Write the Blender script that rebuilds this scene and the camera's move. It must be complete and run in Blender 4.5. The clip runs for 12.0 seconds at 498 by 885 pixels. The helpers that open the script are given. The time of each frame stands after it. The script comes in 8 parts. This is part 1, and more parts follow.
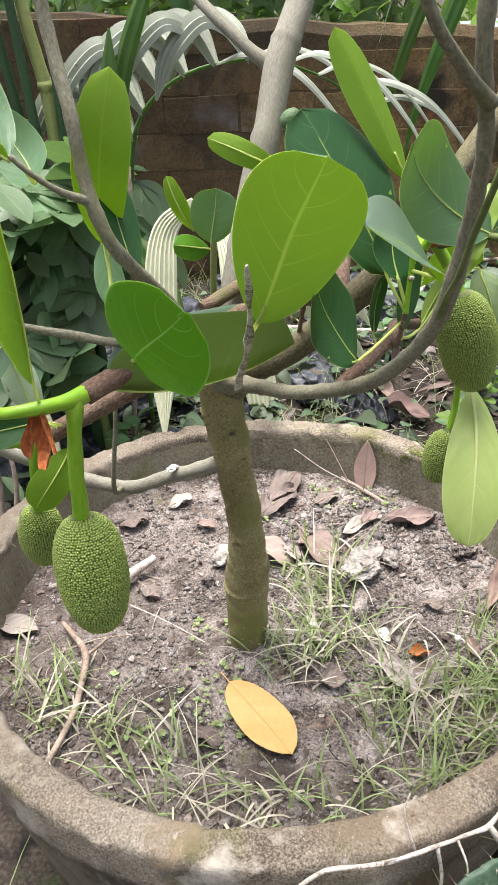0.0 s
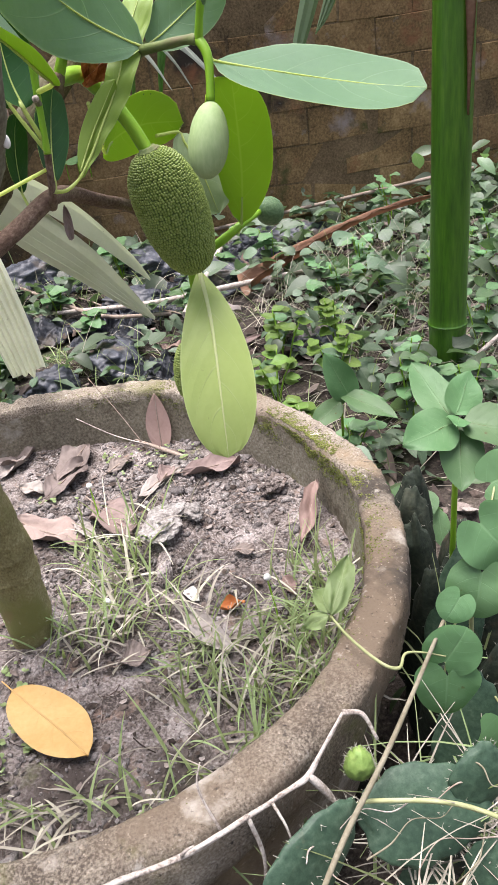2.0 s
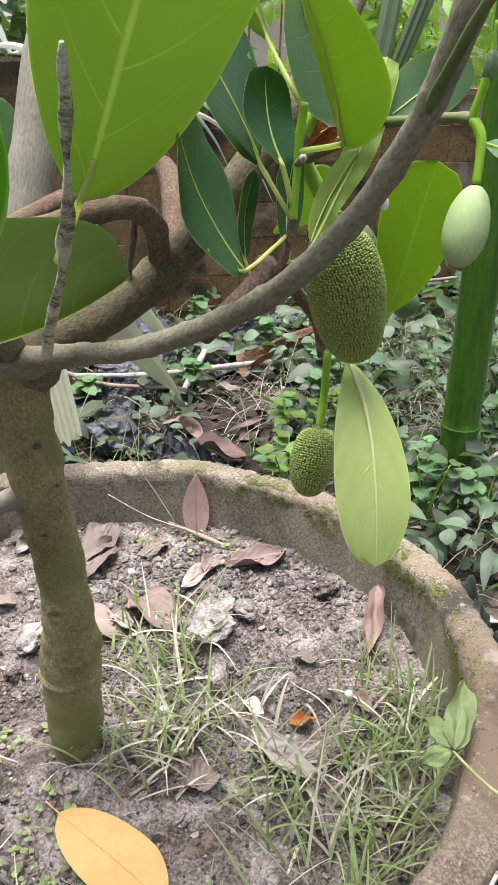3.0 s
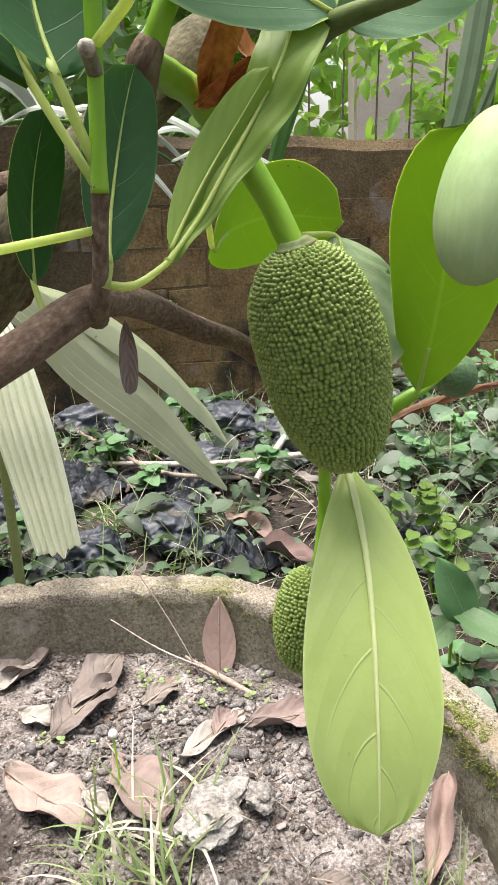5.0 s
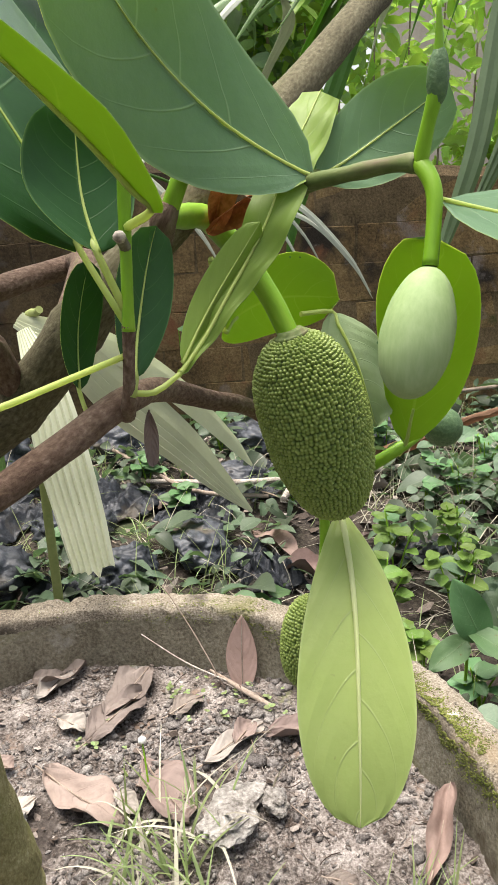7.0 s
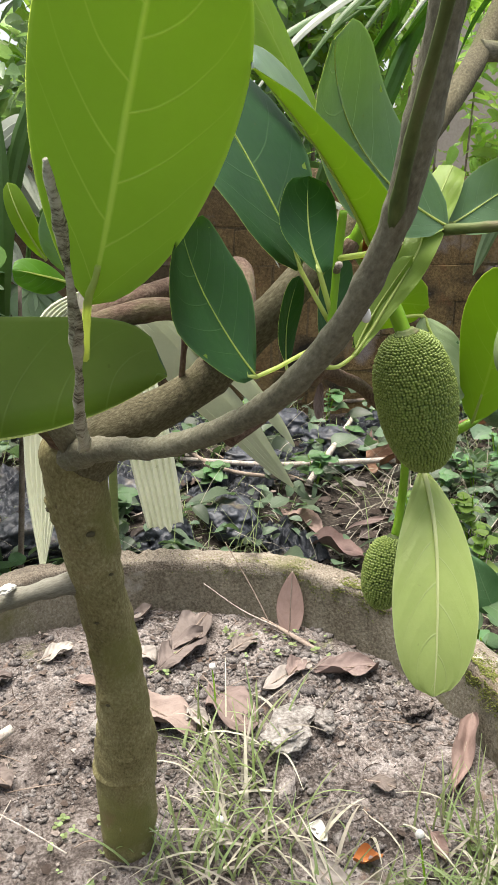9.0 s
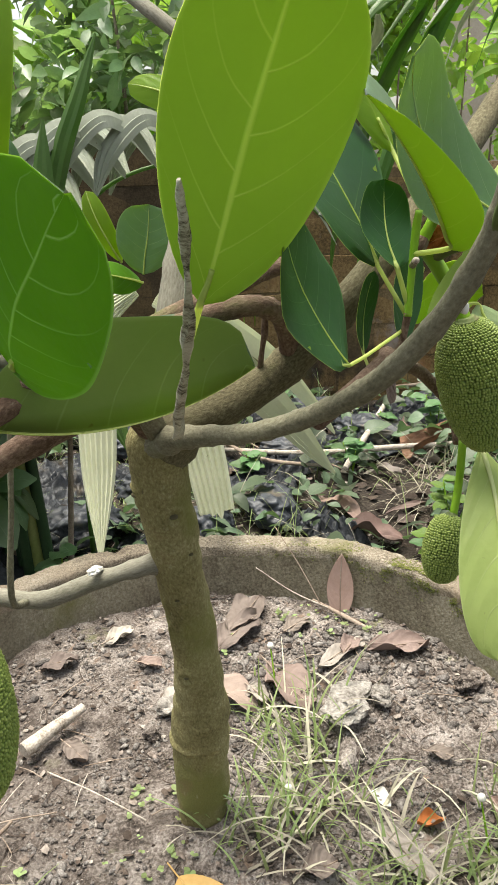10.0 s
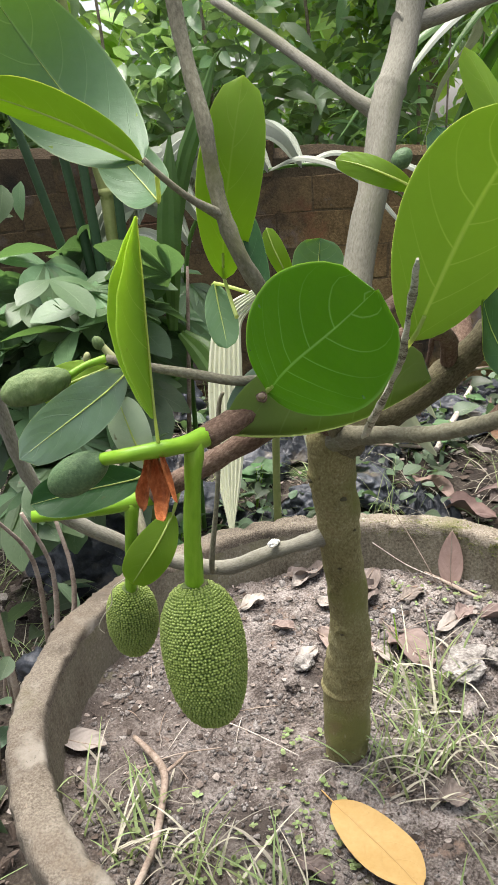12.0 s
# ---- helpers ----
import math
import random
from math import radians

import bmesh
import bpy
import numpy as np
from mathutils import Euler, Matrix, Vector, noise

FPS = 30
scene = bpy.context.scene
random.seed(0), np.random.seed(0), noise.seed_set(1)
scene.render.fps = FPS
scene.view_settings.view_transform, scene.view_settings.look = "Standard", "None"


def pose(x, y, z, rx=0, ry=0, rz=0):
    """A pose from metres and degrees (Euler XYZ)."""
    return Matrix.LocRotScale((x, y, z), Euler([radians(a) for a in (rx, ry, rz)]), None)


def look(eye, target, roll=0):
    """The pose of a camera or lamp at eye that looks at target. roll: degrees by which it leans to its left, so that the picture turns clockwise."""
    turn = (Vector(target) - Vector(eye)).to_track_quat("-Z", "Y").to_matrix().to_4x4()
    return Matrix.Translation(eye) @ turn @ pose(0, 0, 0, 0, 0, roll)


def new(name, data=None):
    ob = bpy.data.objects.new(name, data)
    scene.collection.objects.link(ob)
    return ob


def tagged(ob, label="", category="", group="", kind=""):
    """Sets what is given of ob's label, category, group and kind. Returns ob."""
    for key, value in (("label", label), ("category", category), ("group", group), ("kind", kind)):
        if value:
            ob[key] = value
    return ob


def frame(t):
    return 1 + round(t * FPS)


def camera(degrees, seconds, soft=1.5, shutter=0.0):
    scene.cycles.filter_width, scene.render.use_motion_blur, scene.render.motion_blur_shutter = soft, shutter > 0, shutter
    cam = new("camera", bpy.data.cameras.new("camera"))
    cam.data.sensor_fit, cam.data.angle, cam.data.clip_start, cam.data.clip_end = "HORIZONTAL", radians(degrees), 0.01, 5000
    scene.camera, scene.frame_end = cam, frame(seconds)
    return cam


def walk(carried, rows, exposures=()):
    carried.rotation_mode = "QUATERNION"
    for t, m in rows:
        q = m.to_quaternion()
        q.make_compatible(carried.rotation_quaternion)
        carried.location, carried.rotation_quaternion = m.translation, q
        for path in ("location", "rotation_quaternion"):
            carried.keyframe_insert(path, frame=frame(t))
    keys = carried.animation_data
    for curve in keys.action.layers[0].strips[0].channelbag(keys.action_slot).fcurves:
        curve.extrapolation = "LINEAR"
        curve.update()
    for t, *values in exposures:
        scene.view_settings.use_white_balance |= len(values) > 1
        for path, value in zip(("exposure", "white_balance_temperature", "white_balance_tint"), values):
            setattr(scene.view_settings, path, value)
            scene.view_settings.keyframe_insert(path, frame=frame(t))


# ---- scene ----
cam = camera(36.0, 12.0, soft=0.6)
PATH = [
    (0, (0.047, -0.033, 1.007), (-0.036, 1.682, -0.019), -2.2),
    (0.5, (0.09, -0.045, 1.007), (0.053, 1.674, -0.015), -6.8),
    (1, (0.113, -0.065, 0.979), (0.162, 1.662, -0.03), -8.4),
    (1.5, (0.2, 0.004, 0.898), (0.316, 1.721, -0.121), -9.8),
    (2, (0.166, 0.033, 0.862), (0.423, 1.726, -0.171), -7.6),
    (2.5, (0.045, 0.126, 0.848), (0.471, 1.845, -0.082), -1.9),
    (3, (0.015, 0.135, 0.854), (0.488, 1.875, -0.011), 0.6),
    (3.2, (0.003, 0.136, 0.849), (0.478, 1.878, -0.01), 1.4),
    (4.8, (0.146, 0.305, 0.8), (0.346, 2.167, 0.097), -2.6),
    (5, (0.158, 0.324, 0.789), (0.346, 2.202, 0.127), -2.7),
    (5.5, (0.178, 0.304, 0.803), (0.344, 2.204, 0.199), -3.1),
    (6, (0.19, 0.307, 0.815), (0.327, 2.216, 0.237), -3.8),
    (6.5, (0.186, 0.3, 0.819), (0.276, 2.206, 0.22), -4.3),
    (6.7, (0.179, 0.29, 0.823), (0.269, 2.188, 0.199), -4.0),
    (8.3, (0.113, 0.164, 0.86), (0.256, 2.054, 0.222), 0.3),
    (8.5, (0.099, 0.155, 0.864), (0.229, 2.044, 0.221), 0.4),
    (9, (0.081, 0.14, 0.857), (0.184, 2.028, 0.205), 0.1),
    (9.5, (0.071, 0.13, 0.86), (0.158, 2.014, 0.195), -0.3),
    (10, (0.044, 0.107, 0.866), (0.088, 1.99, 0.192), -2.0),
    (10.2, (0.023, 0.087, 0.871), (0.048, 1.969, 0.193), -2.6),
    (10.5, (0.008, 0.07, 0.871), (-0.022, 1.946, 0.177), -3.6),
    (11, (-0.015, 0.053, 0.868), (-0.096, 1.919, 0.153), -4.5),
    (11.5, (-0.03, 0.031, 0.885), (-0.138, 1.891, 0.158), -4.5),
    (12, (-0.039, 0.003, 0.924), (-0.166, 1.864, 0.203), -4.2),
]
walk(cam, [(t, look(eye, target, roll)) for t, eye, target, roll in PATH],
     [(0, 1.56, 6450, 14), (1.2, 1.50, 6250, 21), (3, 1.43, 6300, 16), (5, 1.58, 6500, 12), (6.5, 1.44, 6700, 11), (8.3, 1.34, 6550, 13), (10.5, 1.36, 6950, 6), (12, 1.38, 6500, 12)])

# ---- world, sun and exposure ----
world = bpy.data.worlds.new("world")
scene.world = world
world.use_nodes = True
wn = world.node_tree
sky = wn.nodes.new("ShaderNodeTexSky")
sky.sky_type = "NISHITA"
sky.sun_disc = False
sky.sun_elevation = radians(77)
sky.sun_rotation = radians(-30)
sky.air_density, sky.dust_density, sky.ozone_density = 1.2, 4.0, 1.0
overcast = wn.nodes.new("ShaderNodeHueSaturation")
overcast.inputs["Saturation"].default_value = 0.45
wn.links.new(sky.outputs[0], overcast.inputs["Color"])
wn.links.new(overcast.outputs[0], wn.nodes["Background"].inputs[0])
wn.nodes["Background"].inputs[1].default_value = 0.097
sun = new("sun", bpy.data.lights.new("sun", "SUN"))
sun.data.energy, sun.data.angle, sun.data.color = 3.0, radians(40), (1.0, 0.96, 0.89)
sun.matrix_world = look((-0.35, 0.98, 3.2), (0, 0.75, 0.3))

# ---- materials ----


def nodes_of(name):
    m = bpy.data.materials.new(name)
    m.use_nodes = True
    return m, m.node_tree, m.node_tree.nodes["Principled BSDF"]


def add(nt, kind, **values):
    n = nt.nodes.new(kind)
    for k, v in values.items():
        n.inputs[k.replace("_", " ")].default_value = v
    return n


def noise_tex(nt, vec, scale, detail=6.0, rough=0.6):
    n = add(nt, "ShaderNodeTexNoise", Scale=scale, Detail=detail, Roughness=rough)
    nt.links.new(vec, n.inputs["Vector"])
    return n


def ramp(nt, fac, stops):
    r = nt.nodes.new("ShaderNodeValToRGB")
    while len(r.color_ramp.elements) < len(stops):
        r.color_ramp.elements.new(0.5)
    for e, (p, c) in zip(r.color_ramp.elements, stops):
        e.position, e.color = p, (*c, 1)
    nt.links.new(fac, r.inputs[0])
    return r


def mixc(nt, fac, a, b, mode="MIX"):
    m = nt.nodes.new("ShaderNodeMix")
    m.data_type, m.blend_type = "RGBA", mode
    for sock, v in ((m.inputs[0], fac), (m.inputs[6], a), (m.inputs[7], b)):
        if isinstance(v, (int, float)):
            sock.default_value = v
        elif isinstance(v, tuple):
            sock.default_value = (*v, 1)
        else:
            nt.links.new(v, sock)
    return m.outputs[2]


def math_node(nt, op, a, b=0.0, clamp=False):
    m = nt.nodes.new("ShaderNodeMath")
    m.operation, m.use_clamp = op, clamp
    for sock, v in ((m.inputs[0], a), (m.inputs[1], b)):
        if isinstance(v, (int, float)):
            sock.default_value = v
        else:
            nt.links.new(v, sock)
    return m.outputs[0]


def surface(name, stops, coarse, fine, rough=0.8, bump=0.3, depth=0.003, spots=None, island=0.0, objvar=0.0, spec=0.3, stretch=None, stem=False, mix=0.4, placed=False, damp_shade=None):
    """Colour from coarse and fine noise, bump from fine noise; spots: (colour, scale, threshold); island, objvar:
    random value change per piece; stem: grain that follows the length of a stem;
    one large darkening, as (colour, lean towards -x, limit): damp on the soil, and tree shade painted on the wall."""
    m, nt, p = nodes_of(name)
    tc = nt.nodes.new("ShaderNodeTexCoord").outputs["Object"]
    if stem:
        at = nt.nodes.new("ShaderNodeAttribute")
        at.attribute_name = "stem"
        tc = at.outputs["Vector"]
    if placed:
        tc = nt.nodes.new("ShaderNodeNewGeometry").outputs["Position"]
    if damp_shade:
        sx = nt.nodes.new("ShaderNodeSeparateXYZ")
        nt.links.new(tc, sx.inputs[0])
        wet_shade = math_node(nt, "ADD", math_node(nt, "MULTIPLY", noise_tex(nt, tc, 1.6, 5.0).outputs[0], 2.4), math_node(nt, "MULTIPLY", sx.outputs[0], -damp_shade[1]))
        wet_shade = math_node(nt, "MULTIPLY", math_node(nt, "SUBTRACT", wet_shade, damp_shade[2]), 1.6, True)
    if stretch:
        mp = nt.nodes.new("ShaderNodeMapping")
        mp.inputs["Scale"].default_value = stretch
        nt.links.new(tc, mp.inputs["Vector"])
        tc = mp.outputs[0]
    n1, n2 = noise_tex(nt, tc, coarse), noise_tex(nt, tc, fine)
    f = math_node(nt, "ADD", math_node(nt, "MULTIPLY", n1.outputs[0], 1 - mix), math_node(nt, "MULTIPLY", n2.outputs[0], mix))
    col = ramp(nt, f, stops).outputs[0]
    if spots:
        for colour, scale, limit in spots:
            n3 = noise_tex(nt, tc, scale)
            k = math_node(nt, "MULTIPLY", math_node(nt, "SUBTRACT", n3.outputs[0], limit), 9.0, True)
            col = mixc(nt, k, col, colour)
    if damp_shade:
        col = mixc(nt, math_node(nt, "MULTIPLY", wet_shade, 0.62), col, damp_shade[0])
    if island or objvar:
        src = nt.nodes.new("ShaderNodeNewGeometry").outputs["Random Per Island"] if island else nt.nodes.new("ShaderNodeObjectInfo").outputs["Random"]
        hsv = nt.nodes.new("ShaderNodeHueSaturation")
        amt = island or objvar
        nt.links.new(math_node(nt, "ADD", math_node(nt, "MULTIPLY", src, 2 * amt), 1 - amt), hsv.inputs["Value"])
        nt.links.new(math_node(nt, "ADD", math_node(nt, "MULTIPLY", src, 0.06 * amt), 0.5 - 0.03 * amt), hsv.inputs["Hue"])
        nt.links.new(col, hsv.inputs["Color"])
        col = hsv.outputs[0]
    nt.links.new(col, p.inputs["Base Color"])
    p.inputs["Roughness"].default_value = rough
    p.inputs["Specular IOR Level"].default_value = spec
    if bump:
        b = add(nt, "ShaderNodeBump", Strength=bump, Distance=depth)
        nt.links.new(f, b.inputs["Height"])
        nt.links.new(b.outputs[0], p.inputs["Normal"])
    return m


def leaf_material(name, dark, light, vein, glow, through_light=0.35, rough=0.35, veins=5.6, island=0.0, objvar=0.0, vein_amount=0.6, spec=0.5, relief=0.3, coat=0.0, bulge=0.0, specks=1.0, rib=29.0):
    """A blade with side veins drawn from its uv (u along, v across), and light that passes through."""
    m, nt, p = nodes_of(name)
    uv = nt.nodes.new("ShaderNodeTexCoord")
    sep = nt.nodes.new("ShaderNodeSeparateXYZ")
    nt.links.new(uv.outputs["UV"], sep.inputs[0])
    s = math_node(nt, "ABSOLUTE", math_node(nt, "SUBTRACT", math_node(nt, "MULTIPLY", sep.outputs[1], 2.0), 1.0))
    bend = math_node(nt, "ADD", math_node(nt, "MULTIPLY", s, 0.13), math_node(nt, "MULTIPLY", math_node(nt, "POWER", s, 2.2), 0.22))
    bend = math_node(nt, "SUBTRACT", bend, math_node(nt, "MULTIPLY", math_node(nt, "GREATER_THAN", sep.outputs[1], 0.5), 0.4 / veins))
    wob = math_node(nt, "MULTIPLY", noise_tex(nt, uv.outputs["Object"], 14.0, 2.0).outputs[0], 0.07)
    ph = math_node(nt, "FRACT", math_node(nt, "MULTIPLY", math_node(nt, "ADD", math_node(nt, "SUBTRACT", sep.outputs[0], bend), wob), veins))
    d = math_node(nt, "ABSOLUTE", math_node(nt, "SUBTRACT", ph, 0.5))
    line = math_node(nt, "SUBTRACT", 1.0, math_node(nt, "MULTIPLY", d, 30.0), True)
    line = math_node(nt, "MULTIPLY", line, math_node(nt, "SUBTRACT", 1.05, s, True))
    mid = math_node(nt, "SUBTRACT", math_node(nt, "SUBTRACT", 1.9, math_node(nt, "MULTIPLY", s, rib)), sep.outputs[0], True)
    if vein_amount:
        line = math_node(nt, "MAXIMUM", line, mid)
    n1 = noise_tex(nt, uv.outputs["Object"], 18.0)
    n2 = noise_tex(nt, uv.outputs["Object"], 210.0)
    f = math_node(nt, "ADD", math_node(nt, "MULTIPLY", n1.outputs[0], 0.7), math_node(nt, "MULTIPLY", n2.outputs[0], 0.3))
    col = ramp(nt, f, [(0.3, dark), (0.7, light)]).outputs[0]
    speck = math_node(nt, "MULTIPLY", math_node(nt, "SUBTRACT", noise_tex(nt, uv.outputs["Object"], 75.0, 3.0).outputs[0], 0.71), 16.0, True)
    speck = math_node(nt, "MULTIPLY", speck, specks)
    col = mixc(nt, speck, col, (0.10, 0.065, 0.02))
    col = mixc(nt, math_node(nt, "MULTIPLY", line, vein_amount), col, vein)
    if vein_amount:
        col = mixc(nt, math_node(nt, "MULTIPLY", math_node(nt, "MULTIPLY", math_node(nt, "SUBTRACT", s, 0.955), 40.0, True), 0.45), col, vein)
    if island or objvar:
        src = nt.nodes.new("ShaderNodeNewGeometry").outputs["Random Per Island"] if island else nt.nodes.new("ShaderNodeObjectInfo").outputs["Random"]
        amt = island or objvar
        hsv = nt.nodes.new("ShaderNodeHueSaturation")
        nt.links.new(math_node(nt, "ADD", math_node(nt, "MULTIPLY", src, 2 * amt), 1 - amt), hsv.inputs["Value"])
        nt.links.new(math_node(nt, "ADD", math_node(nt, "MULTIPLY", src, 0.10 * amt), 0.5 - 0.05 * amt), hsv.inputs["Hue"])
        nt.links.new(col, hsv.inputs["Color"])
        col = hsv.outputs[0]
    nt.links.new(col, p.inputs["Base Color"])
    p.inputs["Roughness"].default_value = rough
    p.inputs["Specular IOR Level"].default_value = spec
    p.inputs["Coat Weight"].default_value = coat
    p.inputs["Coat Roughness"].default_value = 0.3
    b = add(nt, "ShaderNodeBump", Strength=relief, Distance=0.0022)
    nt.links.new(math_node(nt, "ADD", math_node(nt, "ADD", math_node(nt, "MULTIPLY", line, 0.5), math_node(nt, "MULTIPLY", d, bulge)), math_node(nt, "MULTIPLY", f, 1.1)), b.inputs["Height"])
    nt.links.new(b.outputs[0], p.inputs["Normal"])
    if through_light:
        tr = nt.nodes.new("ShaderNodeBsdfTranslucent")
        nt.links.new(mixc(nt, math_node(nt, "MULTIPLY", line, vein_amount * 0.8), mixc(nt, 0.75, col, glow), tuple(min(1.0, 1.15 * g + 0.10) for g in glow)), tr.inputs["Color"])
        mx = nt.nodes.new("ShaderNodeMixShader")
        mx.inputs[0].default_value = through_light
        nt.links.new(p.outputs[0], mx.inputs[1])
        nt.links.new(tr.outputs[0], mx.inputs[2])
        nt.links.new(mx.outputs[0], nt.nodes["Material Output"].inputs[0])
    return m


# lighter, greyer than leaf_top_dark: sky sheen is partly painted into this base
LEAF_TOP = leaf_material("leaf_top", (0.070, 0.145, 0.072), (0.115, 0.205, 0.108), (0.29, 0.39, 0.22), (0.34, 0.60, 0.05), 0.25, 0.48, spec=0.36, vein_amount=0.36, relief=0.3, bulge=0.35)
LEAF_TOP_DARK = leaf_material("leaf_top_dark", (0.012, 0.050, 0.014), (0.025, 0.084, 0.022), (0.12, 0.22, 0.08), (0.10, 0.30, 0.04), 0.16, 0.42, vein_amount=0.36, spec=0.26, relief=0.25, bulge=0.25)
LEAF_UNDER = leaf_material("leaf_under", (0.29, 0.43, 0.075), (0.38, 0.52, 0.115), (0.62, 0.70, 0.30), (0.84, 0.97, 0.17), 0.66, 0.42, vein_amount=0.85, relief=0.6, bulge=0.50)
# lightened copy of leaf_under: light on the hanging leaf is in its colour
LEAF_UNDER_LIT = leaf_material("leaf_under_lit", (0.42, 0.54, 0.145), (0.52, 0.63, 0.205), (0.60, 0.69, 0.32), (0.86, 0.97, 0.28), 0.30, 0.45, veins=5.2, vein_amount=0.5, relief=0.5, bulge=1.0)
LEAF_BRIGHT = leaf_material("leaf_bright", (0.23, 0.37, 0.045), (0.32, 0.47, 0.075), (0.46, 0.60, 0.18), (0.86, 1.0, 0.12), 0.74, 0.45, vein_amount=0.4, bulge=0.50)
LEAF_MID = leaf_material("leaf_mid", (0.075, 0.225, 0.010), (0.135, 0.320, 0.018), (0.46, 0.60, 0.26), (0.42, 0.84, 0.022), 0.55, 0.42, vein_amount=0.7, relief=0.4, bulge=0.5, rib=58.0)
LEAF_FRESH = leaf_material("leaf_fresh", (0.160, 0.320, 0.032), (0.240, 0.410, 0.060), (0.44, 0.58, 0.18), (0.58, 0.88, 0.08), 0.5, 0.4, vein_amount=0.5, relief=0.3, bulge=0.3)
# duller and less see-through than leaf_under
LEAF_DULL = leaf_material("leaf_dull", (0.180, 0.275, 0.060), (0.250, 0.350, 0.090), (0.36, 0.45, 0.18), (0.50, 0.66, 0.14), 0.48, 0.5, vein_amount=0.5, bulge=0.41)
LEAF_SOFT = leaf_material("leaf_soft", (0.21, 0.33, 0.045), (0.29, 0.41, 0.075), (0.38, 0.50, 0.15), (0.58, 0.76, 0.12), 0.5, 0.5, vein_amount=0.3, bulge=0.50)
# real gloss, but the base is also paled to imitate reflected sky
LEAF_GLOSSY = leaf_material("leaf_glossy", (0.09, 0.16, 0.10), (0.14, 0.22, 0.145), (0.29, 0.37, 0.26), (0.34, 0.60, 0.05), 0.2, 0.32, spec=0.9, vein_amount=0.3, relief=0.3, coat=0.5, bulge=0.32)
LEAF_CRUMPLE = leaf_material("leaf_crumpled", (0.27, 0.37, 0.17), (0.40, 0.50, 0.27), (0.48, 0.56, 0.34), (0.48, 0.64, 0.25), 0.35, 0.5, vein_amount=0.4, relief=0.5, bulge=0.39)
# sky sheen on the near leaf painted as a whitish base colour
LEAF_SHEEN = leaf_material("leaf_sheen", (0.62, 0.68, 0.58), (0.76, 0.80, 0.72), (0.70, 0.76, 0.64), (0.80, 0.86, 0.74), 0.5, 0.35, vein_amount=0.12, spec=1.0, relief=0.15, coat=0.5, bulge=0.4)
LEAF_MINT = leaf_material("leaf_mint", (0.36, 0.46, 0.30), (0.50, 0.60, 0.42), (0.56, 0.65, 0.46), (0.60, 0.74, 0.42), 0.25, 0.42, vein_amount=0.3, spec=0.5, relief=0.2, bulge=0.4)
RIB = leaf_material("leaf_rib", (0.44, 0.54, 0.15), (0.56, 0.65, 0.24), (0.5, 0.6, 0.2), (0.86, 0.94, 0.34), 0.45, 0.5, vein_amount=0.0, relief=0.1)
RIB_PALE = leaf_material("pale_leaf_rib", (0.66, 0.72, 0.32), (0.76, 0.81, 0.42), (0.5, 0.6, 0.2), (0.9, 0.96, 0.45), 0.3, 0.5, vein_amount=0.0, relief=0.1)
STEM_GREEN = surface("green_stem", [(0.34, (0.12, 0.27, 0.008)), (0.5, (0.18, 0.36, 0.015)), (0.68, (0.27, 0.43, 0.045))], 30, 260, 0.45, 0.4, 0.0008, spec=0.4, stretch=(1, 1, 0.3), stem=True)
STEM_PALE = surface("pale_green_stem", [(0.36, (0.20, 0.23, 0.09)), (0.5, (0.30, 0.32, 0.15)), (0.66, (0.42, 0.42, 0.24))], 40, 260, 0.6, 0.4, 0.001, stretch=(1, 1, 0.35), stem=True)
STEM_DULL = surface("dull_green_stem", [(0.36, (0.045, 0.070, 0.018)), (0.5, (0.10, 0.135, 0.040)), (0.66, (0.18, 0.20, 0.085))], 40, 260, 0.65, 0.5, 0.001, stretch=(1, 1, 0.35), stem=True, spots=[((0.13, 0.10, 0.06), 40, 0.58)])
BARK_TRUNK = surface("trunk_bark", [(0.36, (0.106, 0.089, 0.038)), (0.46, (0.183, 0.160, 0.071)), (0.54, (0.238, 0.213, 0.101)), (0.66, (0.341, 0.312, 0.177))], 22, 480, 0.92, 0.9, 0.0025,
                     spots=[((0.174, 0.174, 0.057), 9, 0.54), ((0.311, 0.295, 0.176), 150, 0.63), ((0.089, 0.070, 0.038), 190, 0.66), ((0.241, 0.155, 0.090), 10, 0.61)], stretch=(1, 1, 0.7), stem=True, mix=0.55)
BARK_GREY = surface("grey_bark", [(0.34, (0.095, 0.088, 0.060)), (0.470, (0.158, 0.149, 0.104)), (0.560, (0.205, 0.196, 0.140)), (0.70, (0.300, 0.292, 0.220))], 30, 560, 0.9, 0.7, 0.0014, spots=[((0.125, 0.130, 0.056), 16, 0.55), ((0.310, 0.305, 0.230), 190, 0.67), ((0.070, 0.060, 0.042), 150, 0.68)], stretch=(1, 1, 0.6), stem=True, mix=0.58)
BARK_LEADER = surface("pale_bark", [(0.36, (0.125, 0.118, 0.090)), (0.47, (0.188, 0.179, 0.142)), (0.56, (0.228, 0.218, 0.176)), (0.68, (0.290, 0.279, 0.234))], 36, 820, 0.92, 0.6, 0.001, spots=[((0.150, 0.152, 0.100), 12, 0.56), ((0.30, 0.29, 0.245), 240, 0.67)], stretch=(1, 1, 0.3), stem=True, mix=0.6)
BARK_OLIVE = surface("olive_bark", [(0.36, (0.048, 0.042, 0.023)), (0.47, (0.096, 0.084, 0.047)), (0.55, (0.130, 0.116, 0.068)), (0.66, (0.200, 0.184, 0.118))], 26, 620, 0.92, 0.7, 0.0018, spots=[((0.085, 0.092, 0.032), 14, 0.54), ((0.210, 0.195, 0.130), 220, 0.67)], stretch=(1, 1, 0.55), stem=True, mix=0.6)
